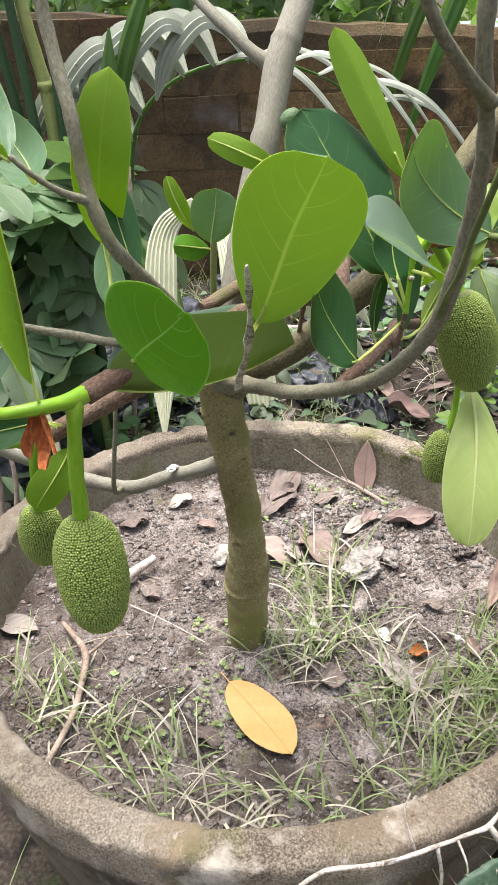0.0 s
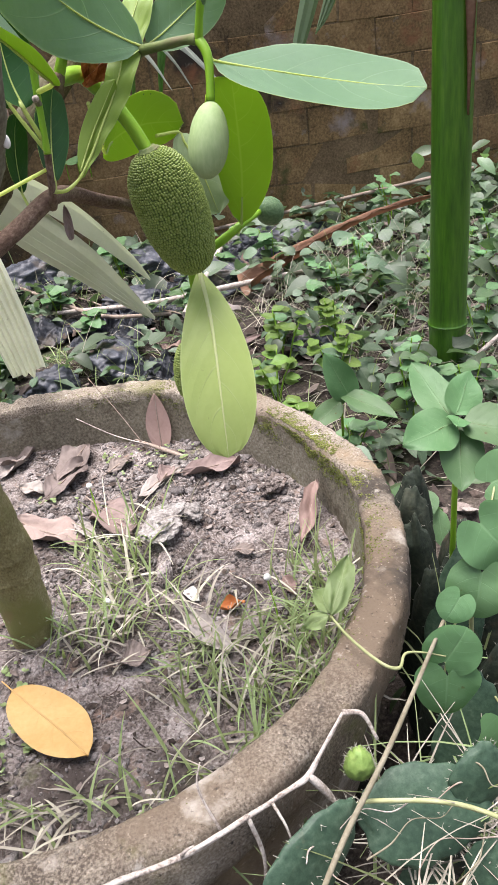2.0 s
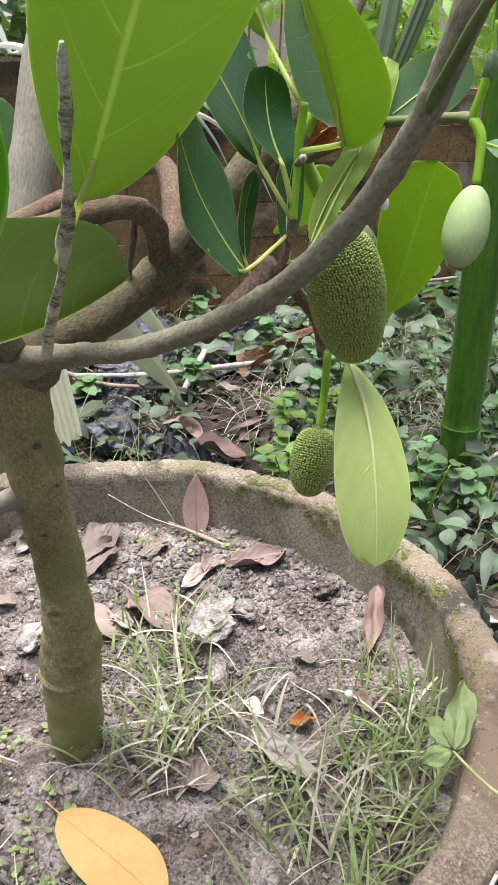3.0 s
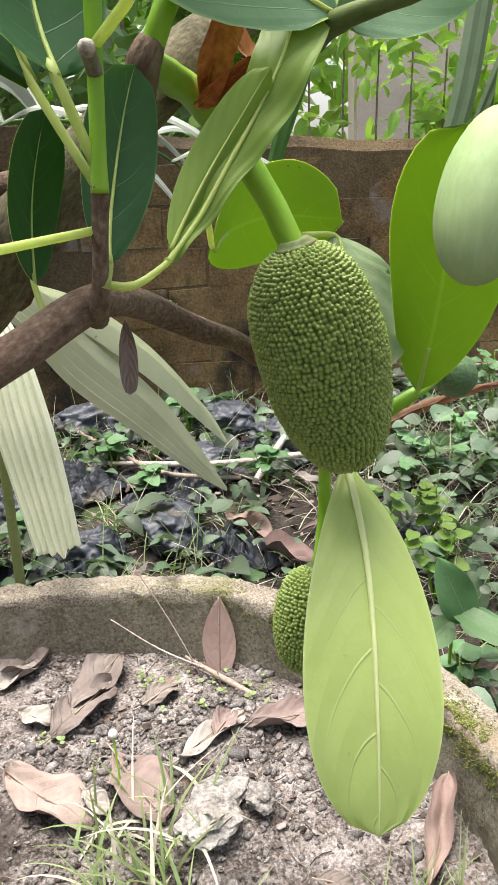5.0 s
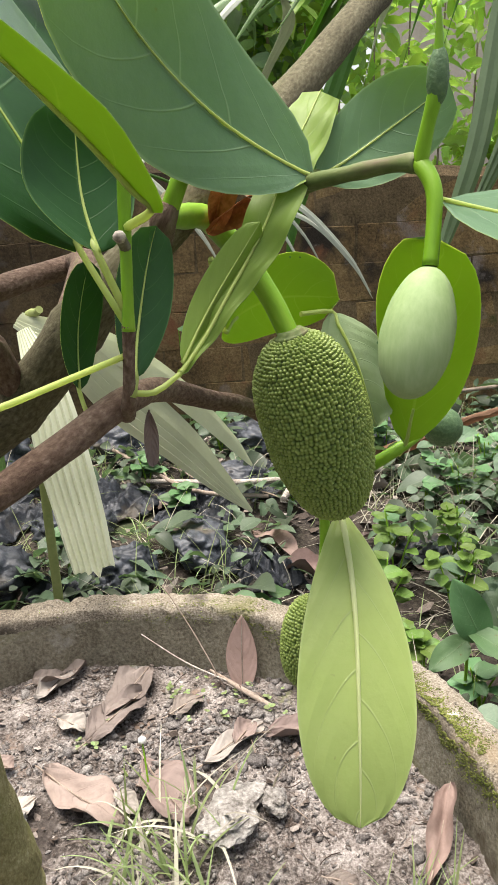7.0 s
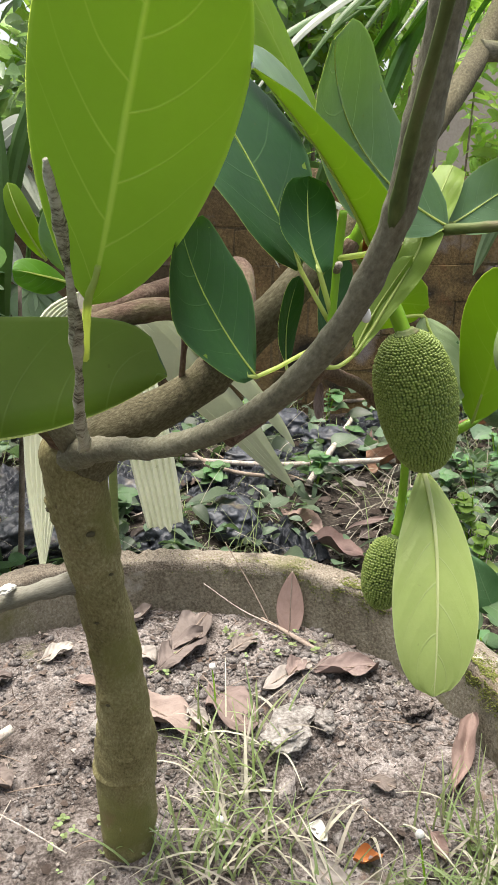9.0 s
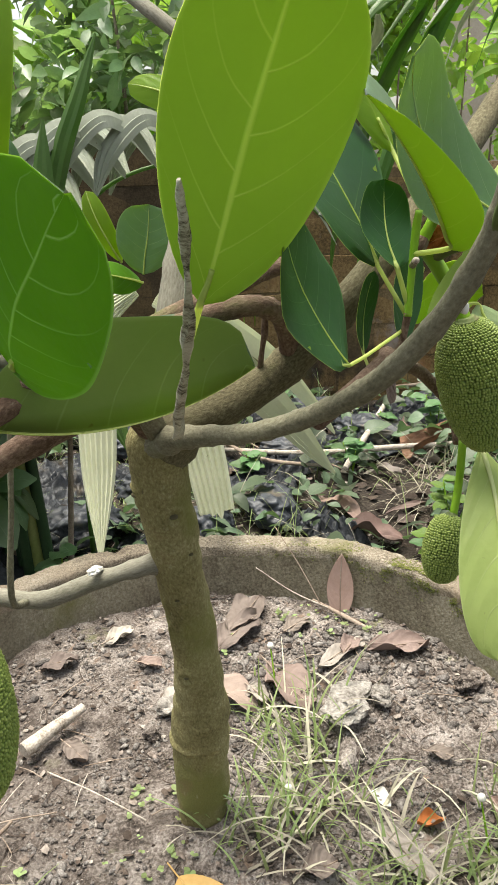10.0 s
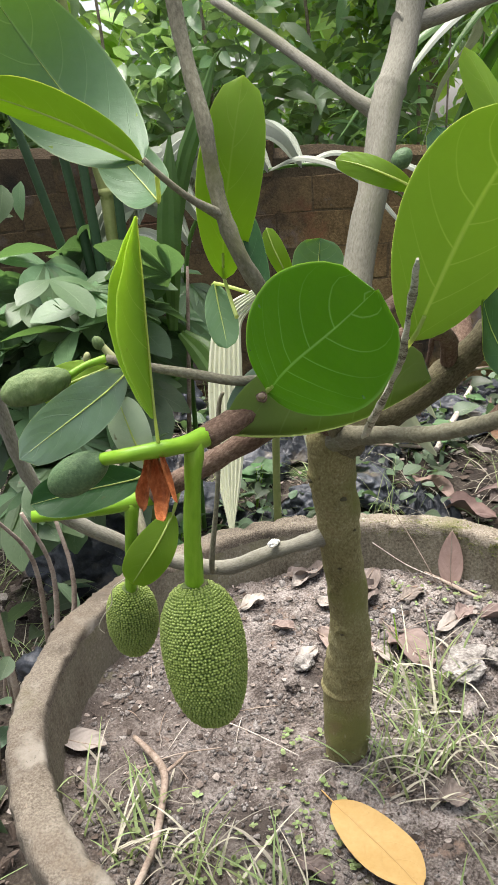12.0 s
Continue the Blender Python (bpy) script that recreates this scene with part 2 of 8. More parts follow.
BARK_BROWN = surface("brown_bark", [(0.36, (0.066, 0.038, 0.025)), (0.47, (0.120, 0.077, 0.054)), (0.55, (0.165, 0.113, 0.082)), (0.66, (0.270, 0.200, 0.150))], 40, 560, 0.88, 0.9, 0.002, spots=[((0.110, 0.105, 0.046), 20, 0.56), ((0.290, 0.245, 0.190), 170, 0.66)], stretch=(1, 1, 0.6), stem=True, mix=0.6)
LICHEN = surface("lichen_bark", [(0.38, (0.075, 0.065, 0.045)), (0.43, (0.22, 0.20, 0.15)), (0.49, (0.44, 0.42, 0.34)), (0.62, (0.62, 0.60, 0.52))], 80, 700, 0.9, 1.0, 0.002, stretch=(0.5, 0.5, 1.0), stem=True, mix=0.4)
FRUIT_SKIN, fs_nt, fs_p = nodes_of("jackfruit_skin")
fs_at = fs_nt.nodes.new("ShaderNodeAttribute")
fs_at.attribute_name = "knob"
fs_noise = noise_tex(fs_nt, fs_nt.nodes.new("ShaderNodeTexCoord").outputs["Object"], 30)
# pale knob tips; gaps are also darkened in colour for shade between knobs
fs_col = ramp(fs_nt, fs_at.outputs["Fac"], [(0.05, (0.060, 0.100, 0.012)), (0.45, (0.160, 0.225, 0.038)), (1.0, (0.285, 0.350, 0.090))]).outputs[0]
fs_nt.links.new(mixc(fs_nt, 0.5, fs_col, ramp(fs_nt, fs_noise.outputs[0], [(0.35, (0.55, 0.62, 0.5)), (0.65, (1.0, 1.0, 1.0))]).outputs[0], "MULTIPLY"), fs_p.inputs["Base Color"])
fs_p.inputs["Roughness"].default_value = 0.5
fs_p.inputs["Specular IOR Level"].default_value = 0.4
FRUIT_DARK = surface("young_fruit_skin", [(0.36, (0.055, 0.105, 0.045)), (0.5, (0.085, 0.150, 0.065)), (0.64, (0.135, 0.205, 0.095))], 30, 520, 0.55, 0.8, 0.0012, mix=0.6)
FRUIT_DULL = surface("wrinkled_bud_skin", [(0.36, (0.071, 0.116, 0.037)), (0.5, (0.112, 0.165, 0.060)), (0.64, (0.164, 0.216, 0.089))], 60, 420, 0.6, 1.0, 0.002, stretch=(1, 1, 0.5), mix=0.5)
FRUIT_PALE = surface("pale_bud_skin", [(0.34, (0.247, 0.346, 0.146)), (0.5, (0.290, 0.391, 0.178)), (0.66, (0.339, 0.437, 0.219))], 60, 620, 0.6, 0.3, 0.0006, stretch=(1, 1, 0.2), mix=0.5)
STIPULE = surface("dry_stipule", [(0.34, (0.238, 0.078, 0.028)), (0.5, (0.446, 0.157, 0.053)), (0.66, (0.742, 0.315, 0.125))], 45, 300, 0.7, 0.7, 0.0015, mix=0.5)
SCALE_PALE = surface("pale_stipule", [(0.34, (0.42, 0.25, 0.14)), (0.66, (0.62, 0.47, 0.31))], 60, 300, 0.7, 0.4, 0.001, mix=0.5)
MOSS = surface("rim_moss", [(0.34, (0.060, 0.072, 0.014)), (0.5, (0.125, 0.140, 0.030)), (0.68, (0.21, 0.215, 0.062))], 60, 500, 0.95, 0.5, 0.001, island=0.4, mix=0.5)
CONCRETE = surface("weathered_concrete", [(0.391, (0.070, 0.056, 0.042)), (0.466, (0.165, 0.138, 0.104)), (0.534, (0.245, 0.212, 0.165)), (0.622, (0.37, 0.335, 0.275))], 7.5, 420, 0.95, 1.0, 0.003,
                   spots=[((0.160, 0.122, 0.084), 2.6, 0.50), ((0.052, 0.043, 0.033), 9, 0.56), ((0.115, 0.120, 0.030), 6, 0.57), ((0.24, 0.182, 0.115), 8, 0.60), ((0.42, 0.385, 0.325), 13, 0.585), ((0.44, 0.41, 0.35), 46, 0.64), ((0.032, 0.027, 0.022), 110, 0.62), ((0.36, 0.30, 0.23), 240, 0.61), ((0.040, 0.034, 0.027), 330, 0.63)], mix=0.58, damp_shade=((0.085, 0.070, 0.054), 2.3, 1.36))
CONCRETE_IN = surface("mossy_concrete", [(0.378, (0.095, 0.080, 0.056)), (0.480, (0.185, 0.165, 0.120)), (0.554, (0.255, 0.235, 0.180)), (0.650, (0.37, 0.35, 0.295))], 5, 260, 0.95, 0.9, 0.004,
                      spots=[((0.125, 0.122, 0.040), 5, 0.52), ((0.085, 0.070, 0.046), 14, 0.60), ((0.42, 0.41, 0.37), 7, 0.62)], mix=0.45, damp_shade=((0.095, 0.078, 0.054), 1.3, 1.32))
SOIL = surface("garden_soil", [(0.405, (0.049, 0.039, 0.033)), (0.480, (0.157, 0.132, 0.117)), (0.541, (0.266, 0.234, 0.213)), (0.622, (0.427, 0.387, 0.359))], 22, 330, 0.97, 1.0, 0.007, damp_shade=((0.074, 0.059, 0.051), 1.6, 1.22),
               spots=[((0.058, 0.047, 0.040), 9, 0.55), ((0.034, 0.027, 0.023), 60, 0.59), ((0.352, 0.314, 0.285), 26, 0.62), ((0.132, 0.142, 0.061), 16, 0.62), ((0.230, 0.163, 0.125), 40, 0.60)], mix=0.5)
CLOD = surface("soil_clod", [(0.391, (0.059, 0.051, 0.046)), (0.486, (0.146, 0.130, 0.120)), (0.554, (0.217, 0.198, 0.185)), (0.650, (0.331, 0.311, 0.292))], 60, 520, 0.97, 0.9, 0.002, island=0.3, mix=0.5)
EARTH = surface("ground_earth", [(0.34, (0.014, 0.011, 0.009)), (0.48, (0.042, 0.033, 0.026)), (0.58, (0.085, 0.070, 0.055)), (0.72, (0.15, 0.125, 0.10))], 9, 160, 0.95, 1.0, 0.012,
                spots=[((0.04, 0.065, 0.02), 5, 0.58), ((0.012, 0.010, 0.009), 14, 0.54)], mix=0.5)
# last argument darkens the bricks to the left: tree shade put into their colour
BRICK = surface("wall_brick", [(0.32, (0.046, 0.030, 0.015)), (0.45, (0.135, 0.088, 0.037)), (0.58, (0.228, 0.153, 0.070)), (0.74, (0.367, 0.266, 0.136))], 9, 150, 0.95, 1.0, 0.006,
                spots=[((0.028, 0.022, 0.016), 4.0, 0.56), ((0.223, 0.198, 0.168), 16, 0.65), ((0.235, 0.195, 0.180), 5.5, 0.58), ((0.200, 0.088, 0.042), 5, 0.57), ((0.056, 0.058, 0.018), 7, 0.60)], objvar=0.10, mix=0.5, placed=True, damp_shade=((0.019, 0.015, 0.012), 1.1, 0.72))
# same painted tree shade as on the bricks
MORTAR = surface("wall_mortar", [(0.32, (0.033, 0.022, 0.012)), (0.45, (0.095, 0.067, 0.033)), (0.58, (0.160, 0.114, 0.062)), (0.74, (0.259, 0.199, 0.118))], 9, 150, 0.95, 1.0, 0.006,
                 spots=[((0.021, 0.017, 0.012), 4.0, 0.56), ((0.050, 0.057, 0.021), 6, 0.60)], mix=0.5, placed=True, damp_shade=((0.014, 0.011, 0.009), 1.1, 0.72))
BAMBOO = surface("green_culm", [(0.38, (0.018, 0.062, 0.004)), (0.5, (0.042, 0.120, 0.007)), (0.64, (0.090, 0.190, 0.014))], 12, 150, 0.3, 0.25, 0.001, spec=0.5, stretch=(1, 1, 0.10), spots=[((0.16, 0.17, 0.06), 9, 0.64), ((0.10, 0.075, 0.03), 14, 0.66)])
DRY_BROWN = leaf_material("dry_leaf_brown", (0.135, 0.108, 0.094), (0.255, 0.212, 0.188), (0.15, 0.115, 0.098), (0.28, 0.20, 0.14), 0.08, 0.9, vein_amount=0.4, objvar=0.28, spec=0.15, relief=0.8, bulge=0.8, specks=1.0)
DRY_PINK = leaf_material("dry_leaf_pinkish", (0.212, 0.158, 0.136), (0.340, 0.268, 0.236), (0.226, 0.162, 0.138), (0.345, 0.236, 0.177), 0.08, 0.9, vein_amount=0.4, objvar=0.2, spec=0.15, relief=0.6, bulge=0.8, specks=1.0)
DRY_PALE = leaf_material("dry_leaf_pale", (0.27, 0.240, 0.212), (0.43, 0.390, 0.350), (0.28, 0.235, 0.20), (0.35, 0.3, 0.25), 0.08, 0.9, vein_amount=0.4, objvar=0.25, spec=0.15, relief=0.6, bulge=0.8, specks=1.0)
DRY_ROSE = leaf_material("dry_leaf_rose", (0.330, 0.225, 0.190), (0.480, 0.345, 0.300), (0.30, 0.19, 0.16), (0.45, 0.28, 0.20), 0.15, 0.85, vein_amount=0.3, spec=0.15, relief=0.6, bulge=0.4)
DRY_RED = leaf_material("dry_leaf_red", (0.167, 0.110, 0.095), (0.302, 0.214, 0.188), (0.190, 0.130, 0.116), (0.271, 0.153, 0.116), 0.08, 0.8, vein_amount=0.35, objvar=0.22, spec=0.2, bulge=0.5, specks=0.0)
YELLOW = leaf_material("yellow_leaf", (0.43, 0.27, 0.090), (0.58, 0.40, 0.175), (0.52, 0.35, 0.15), (0.7, 0.4, 0.05), 0.12, 0.75, vein_amount=0.14, spec=0.15, relief=0.4, bulge=0.25)
ORANGE = leaf_material("orange_leaf", (0.42, 0.14, 0.04), (0.60, 0.25, 0.09), (0.5, 0.2, 0.07), (0.6, 0.25, 0.05), 0.12, 0.6, spec=0.25)
GRASS = leaf_material("grass_blade", (0.165, 0.230, 0.085), (0.320, 0.385, 0.190), (0.25, 0.33, 0.1), (0.38, 0.50, 0.15), 0.35, 0.6, 1.0, island=0.4, vein_amount=0.0, spec=0.25)
STRAW = leaf_material("straw_blade", (0.29, 0.268, 0.205), (0.50, 0.47, 0.385), (0.4, 0.4, 0.3), (0.40, 0.36, 0.25), 0.2, 0.8, 1.0, island=0.35, vein_amount=0.0, spec=0.15)
LITTER, lit_nt, lit_p = nodes_of("leaf_crumbs")
nt_col = ramp(lit_nt, lit_nt.nodes.new("ShaderNodeNewGeometry").outputs["Random Per Island"], [(0.0, (0.040, 0.031, 0.026)), (0.35, (0.110, 0.085, 0.070)), (0.6, (0.205, 0.168, 0.146)), (0.85, (0.30, 0.255, 0.225)), (1.0, (0.44, 0.40, 0.36))]).outputs[0]
lit_noise = noise_tex(lit_nt, lit_nt.nodes.new("ShaderNodeTexCoord").outputs["Object"], 260)
lit_nt.links.new(mixc(lit_nt, 0.6, nt_col, ramp(lit_nt, lit_noise.outputs[0], [(0.35, (0.35, 0.32, 0.3)), (0.65, (1.0, 1.0, 1.0))]).outputs[0], "MULTIPLY"), lit_p.inputs["Base Color"])
lit_p.inputs["Roughness"].default_value = 0.9
lit_p.inputs["Specular IOR Level"].default_value = 0.15
STICK = surface("dead_stick", [(0.364, (0.16, 0.115, 0.085)), (0.500, (0.28, 0.22, 0.175)), (0.670, (0.42, 0.36, 0.30))], 30, 260, 0.9, 0.5, 0.002)
STICK_WHITE = surface("bleached_stick", [(0.391, (0.20, 0.165, 0.135)), (0.486, (0.40, 0.35, 0.30)), (0.609, (0.58, 0.53, 0.47))], 60, 420, 0.9, 0.9, 0.002, mix=0.5)
WHITE_BIT = surface("white_petal", [(0.3, (0.62, 0.61, 0.55)), (0.7, (0.78, 0.77, 0.72))], 60, 300, 0.7, 0.2, 0.001)
STONE = surface("pale_stone", [(0.384, (0.12, 0.106, 0.092)), (0.486, (0.24, 0.22, 0.20)), (0.554, (0.33, 0.31, 0.285)), (0.650, (0.46, 0.435, 0.40))], 28, 260, 0.95, 1.0, 0.004, mix=0.5)
PLASTIC = surface("black_plastic", [(0.34, (0.014, 0.016, 0.020)), (0.50, (0.038, 0.043, 0.053)), (0.66, (0.095, 0.104, 0.124))], 16, 140, 0.48, 0.8, 0.004, spots=[((0.110, 0.092, 0.070), 9, 0.58)], spec=0.45)
GROUND_LEAF = leaf_material("groundcover_leaf", (0.047, 0.078, 0.045), (0.133, 0.185, 0.109), (0.162, 0.214, 0.131), (0.174, 0.309, 0.092), 0.25, 0.5, 6.0, island=0.55, vein_amount=0.4)
LIME_LEAF = leaf_material("lime_leaf", (0.10, 0.20, 0.028), (0.20, 0.32, 0.06), (0.24, 0.34, 0.1), (0.32, 0.50, 0.06), 0.4, 0.5, 7.0, objvar=0.25)
SHRUB_LEAF = leaf_material("shrub_leaf", (0.069, 0.125, 0.055), (0.143, 0.221, 0.111), (0.184, 0.267, 0.138), (0.203, 0.387, 0.083), 0.3, 0.42, 6.0, island=0.45, vein_amount=0.4)
SHRUB_LEAF_ONE = leaf_material("nettle_leaf", (0.065, 0.145, 0.052), (0.120, 0.225, 0.088), (0.16, 0.26, 0.12), (0.2, 0.45, 0.08), 0.3, 0.55, 7.0, objvar=0.28, vein_amount=0.4, relief=0.35, bulge=0.25)
HEDGE_LEAF = leaf_material("hedge_leaf", (0.094, 0.163, 0.074), (0.226, 0.326, 0.159), (0.248, 0.348, 0.163), (0.434, 0.690, 0.163), 0.35, 0.35, 5.0, island=0.5, vein_amount=0.2, spec=0.7)
HEDGE_LIME = leaf_material("hedge_leaf_lime", (0.176, 0.317, 0.047), (0.350, 0.529, 0.106), (0.337, 0.478, 0.144), (0.537, 0.819, 0.101), 0.45, 0.4, 5.0, island=0.4, vein_amount=0.2)
PALM_PALE = leaf_material("pale_palm_blade", (0.323, 0.357, 0.281), (0.476, 0.510, 0.425), (0.340, 0.383, 0.255), (0.476, 0.535, 0.357), 0.30, 0.5, 1.0, objvar=0.2, vein_amount=0.0)
PALM_CREAM = leaf_material("cream_palm_blade", (0.60, 0.62, 0.46), (0.76, 0.77, 0.62), (0.4, 0.45, 0.3), (0.74, 0.78, 0.52), 0.35, 0.5, 1.0, objvar=0.12, vein_amount=0.0)
PALM_GREEN = leaf_material("palm_blade", (0.05, 0.12, 0.025), (0.11, 0.21, 0.05), (0.12, 0.22, 0.06), (0.25, 0.48, 0.05), 0.35, 0.4, 1.0, objvar=0.25, vein_amount=0.0)
PALM_SAGE = leaf_material("sage_palm_blade", (0.13, 0.20, 0.10), (0.22, 0.30, 0.165), (0.2, 0.3, 0.15), (0.34, 0.48, 0.14), 0.35, 0.45, 1.0, objvar=0.2, vein_amount=0.0)
PALM_STALK = surface("palm_stalk", [(0.3, (0.17, 0.22, 0.06)), (0.7, (0.32, 0.34, 0.13))], 9, 150, 0.6, 0.3, 0.001, spots=[((0.14, 0.07, 0.03), 14, 0.66)])
DARK_STALK = surface("dark_stalk", [(0.3, (0.018, 0.045, 0.02)), (0.7, (0.04, 0.085, 0.035))], 12, 150, 0.5, 0.3, 0.001)
CACTUS = surface("cactus_pad", [(0.34, (0.018, 0.042, 0.026)), (0.5, (0.042, 0.080, 0.048)), (0.68, (0.088, 0.132, 0.086))], 16, 200, 0.5, 0.5, 0.002, spots=[((0.20, 0.18, 0.12), 60, 0.66), ((0.17, 0.125, 0.075), 11, 0.58)], mix=0.5)
CACTUS_YOUNG = surface("young_cactus_pad", [(0.34, (0.13, 0.22, 0.05)), (0.5, (0.20, 0.31, 0.075)), (0.68, (0.30, 0.40, 0.12))], 16, 200, 0.5, 0.5, 0.002, spots=[((0.36, 0.36, 0.18), 60, 0.64)], mix=0.5)
CACTUS_OLD = surface("old_cactus_stem", [(0.34, (0.008, 0.012, 0.008)), (0.5, (0.022, 0.032, 0.020)), (0.68, (0.055, 0.060, 0.040))], 16, 160, 0.8, 0.8, 0.004, spots=[((0.10, 0.075, 0.048), 9, 0.58)], mix=0.5)
SPINE = surface("cactus_spine", [(0.3, (0.385, 0.364, 0.280)), (0.7, (0.504, 0.490, 0.420))], 60, 200, 0.6)
SHEATH = surface("dry_sheath", [(0.3, (0.16, 0.085, 0.05)), (0.5, (0.28, 0.16, 0.10)), (0.75, (0.42, 0.29, 0.19))], 14, 160, 0.7, 0.5, 0.002, stretch=(0.4, 1, 1))
FAR_WALL = surface("far_plaster", [(0.3, (0.40, 0.34, 0.28)), (0.7, (0.60, 0.53, 0.45))], 3, 60, 0.9, 0.3, 0.003)
POND = surface("grey_sheet", [(0.3, (0.20, 0.24, 0.28)), (0.7, (0.32, 0.36, 0.40))], 2, 30, 0.4, 0.1, 0.002)
VINE_LEAF = leaf_material("vine_leaf", (0.105, 0.225, 0.092), (0.165, 0.310, 0.140), (0.23, 0.36, 0.19), (0.26, 0.55, 0.12), 0.35, 0.5, 5.0, objvar=0.22, vein_amount=0.35, relief=0.3, bulge=0.3)
STRAW_STEM = surface("straw_stem", [(0.38, (0.157, 0.138, 0.088)), (0.62, (0.263, 0.241, 0.171))], 40, 260, 0.8, 0.3, 0.001)
CREEPER = leaf_material("creeper_leaf", (0.163, 0.241, 0.084), (0.285, 0.364, 0.150), (0.347, 0.415, 0.201), (0.373, 0.542, 0.148), 0.35, 0.55, 6.0, vein_amount=0.5, bulge=0.5)

# ---- builders ----


def link(name, bm, material, parent=None, label=""):
    me = bpy.data.meshes.new(name)
    bm.to_mesh(me)
    bm.free()
    for m in material if isinstance(material, (list, tuple)) else [material]:
        me.materials.append(m)
    ob = new(name, me)
    if parent:
        ob.parent = parent
    if label:
        tagged(ob, label)
    return ob


def part(name, bm, material, parent, label=""):
    return link(name, bm, material, parent, label)


def thing(name, at, label, category, group="", kind=""):
    ob = new(name)
    ob.location = at
    ob.empty_display_size = 0.02
    return tagged(ob, label, category, group, kind)


def settle(root):
    """Keeps the parts of a thing where they were built in world metres."""
    root.matrix_world = Matrix.Translation(root.location)
    for o in root.children:
        o.matrix_parent_inverse = Matrix.Translation(root.location).inverted()


def spline(points, per=6):
    """A smooth line through the points; entries may carry extra values such as radii."""
    p = [np.array(q, float) for q in points]
    p = [2 * p[0] - p[1]] + p + [2 * p[-1] - p[-2]]
    out = []
    for i in range(1, len(p) - 2):
        for k in range(per):
            s = k / per
            out.append(0.5 * (2 * p[i] + (p[i + 1] - p[i - 1]) * s + (2 * p[i - 1] - 5 * p[i] + 4 * p[i + 1] - p[i + 2]) * s * s
                              + (3 * p[i] - p[i - 1] - 3 * p[i + 1] + p[i + 2]) * s ** 3))
    out.append(p[-2])
    return out


def tube(bm, points, sides=8, per=6, rough=0.0, nodes=0.0, seed=0, rings=0.0):
    """A round stem through (x, y, z, radius) points, closed at both ends. rings: spacing of raised leaf-scar rings."""
    line = spline(points, per)
    rnd = random.Random(seed)
    prev = None
    grain = bm.verts.layers.float_vector.get("stem") or bm.verts.layers.float_vector.new("stem")
    loops = []
    side = None
    run = 0.0
    for i, q in enumerate(line):
        c = Vector(q[:3])
        a = Vector(line[max(i - 1, 0)][:3])
        b = Vector(line[min(i + 1, len(line) - 1)][:3])
        d = (b - a).normalized()
        if side is None:
            side = d.orthogonal().normalized()
        side = (side - d * side.dot(d)).normalized()
        other = d.cross(side)
        if prev is not None:
            run += (c - prev).length
        prev = c
        r = r0 = max(q[3], 1e-4)
        if rings:
            r *= 1 + 0.13 * math.exp(-((run % rings - rings / 2) / 0.0035) ** 2)
        loop = []
        for k in range(sides):
            w = 2 * math.pi * k / sides
            rr = r * (1 + rough * (noise.noise(Vector((c.x * 60 + seed, c.y * 60, c.z * 60)) + Vector((math.cos(w), math.sin(w), 0)) * 1.2)))
            v = bm.verts.new(c + (side * math.cos(w) + other * math.sin(w)) * rr)
            v[grain] = Vector((math.cos(w) * r0 + seed * 0.37, math.sin(w) * r0, run))
            loop.append(v)
        loops.append(loop)
    for l0, l1 in zip(loops[:-1], loops[1:]):
        for k in range(sides):
            f = bm.faces.new((l0[k], l0[(k + 1) % sides], l1[(k + 1) % sides], l1[k]))
            f.smooth = True
    bm.faces.new(loops[0][::-1])
    bm.faces.new(loops[-1])
    return bm


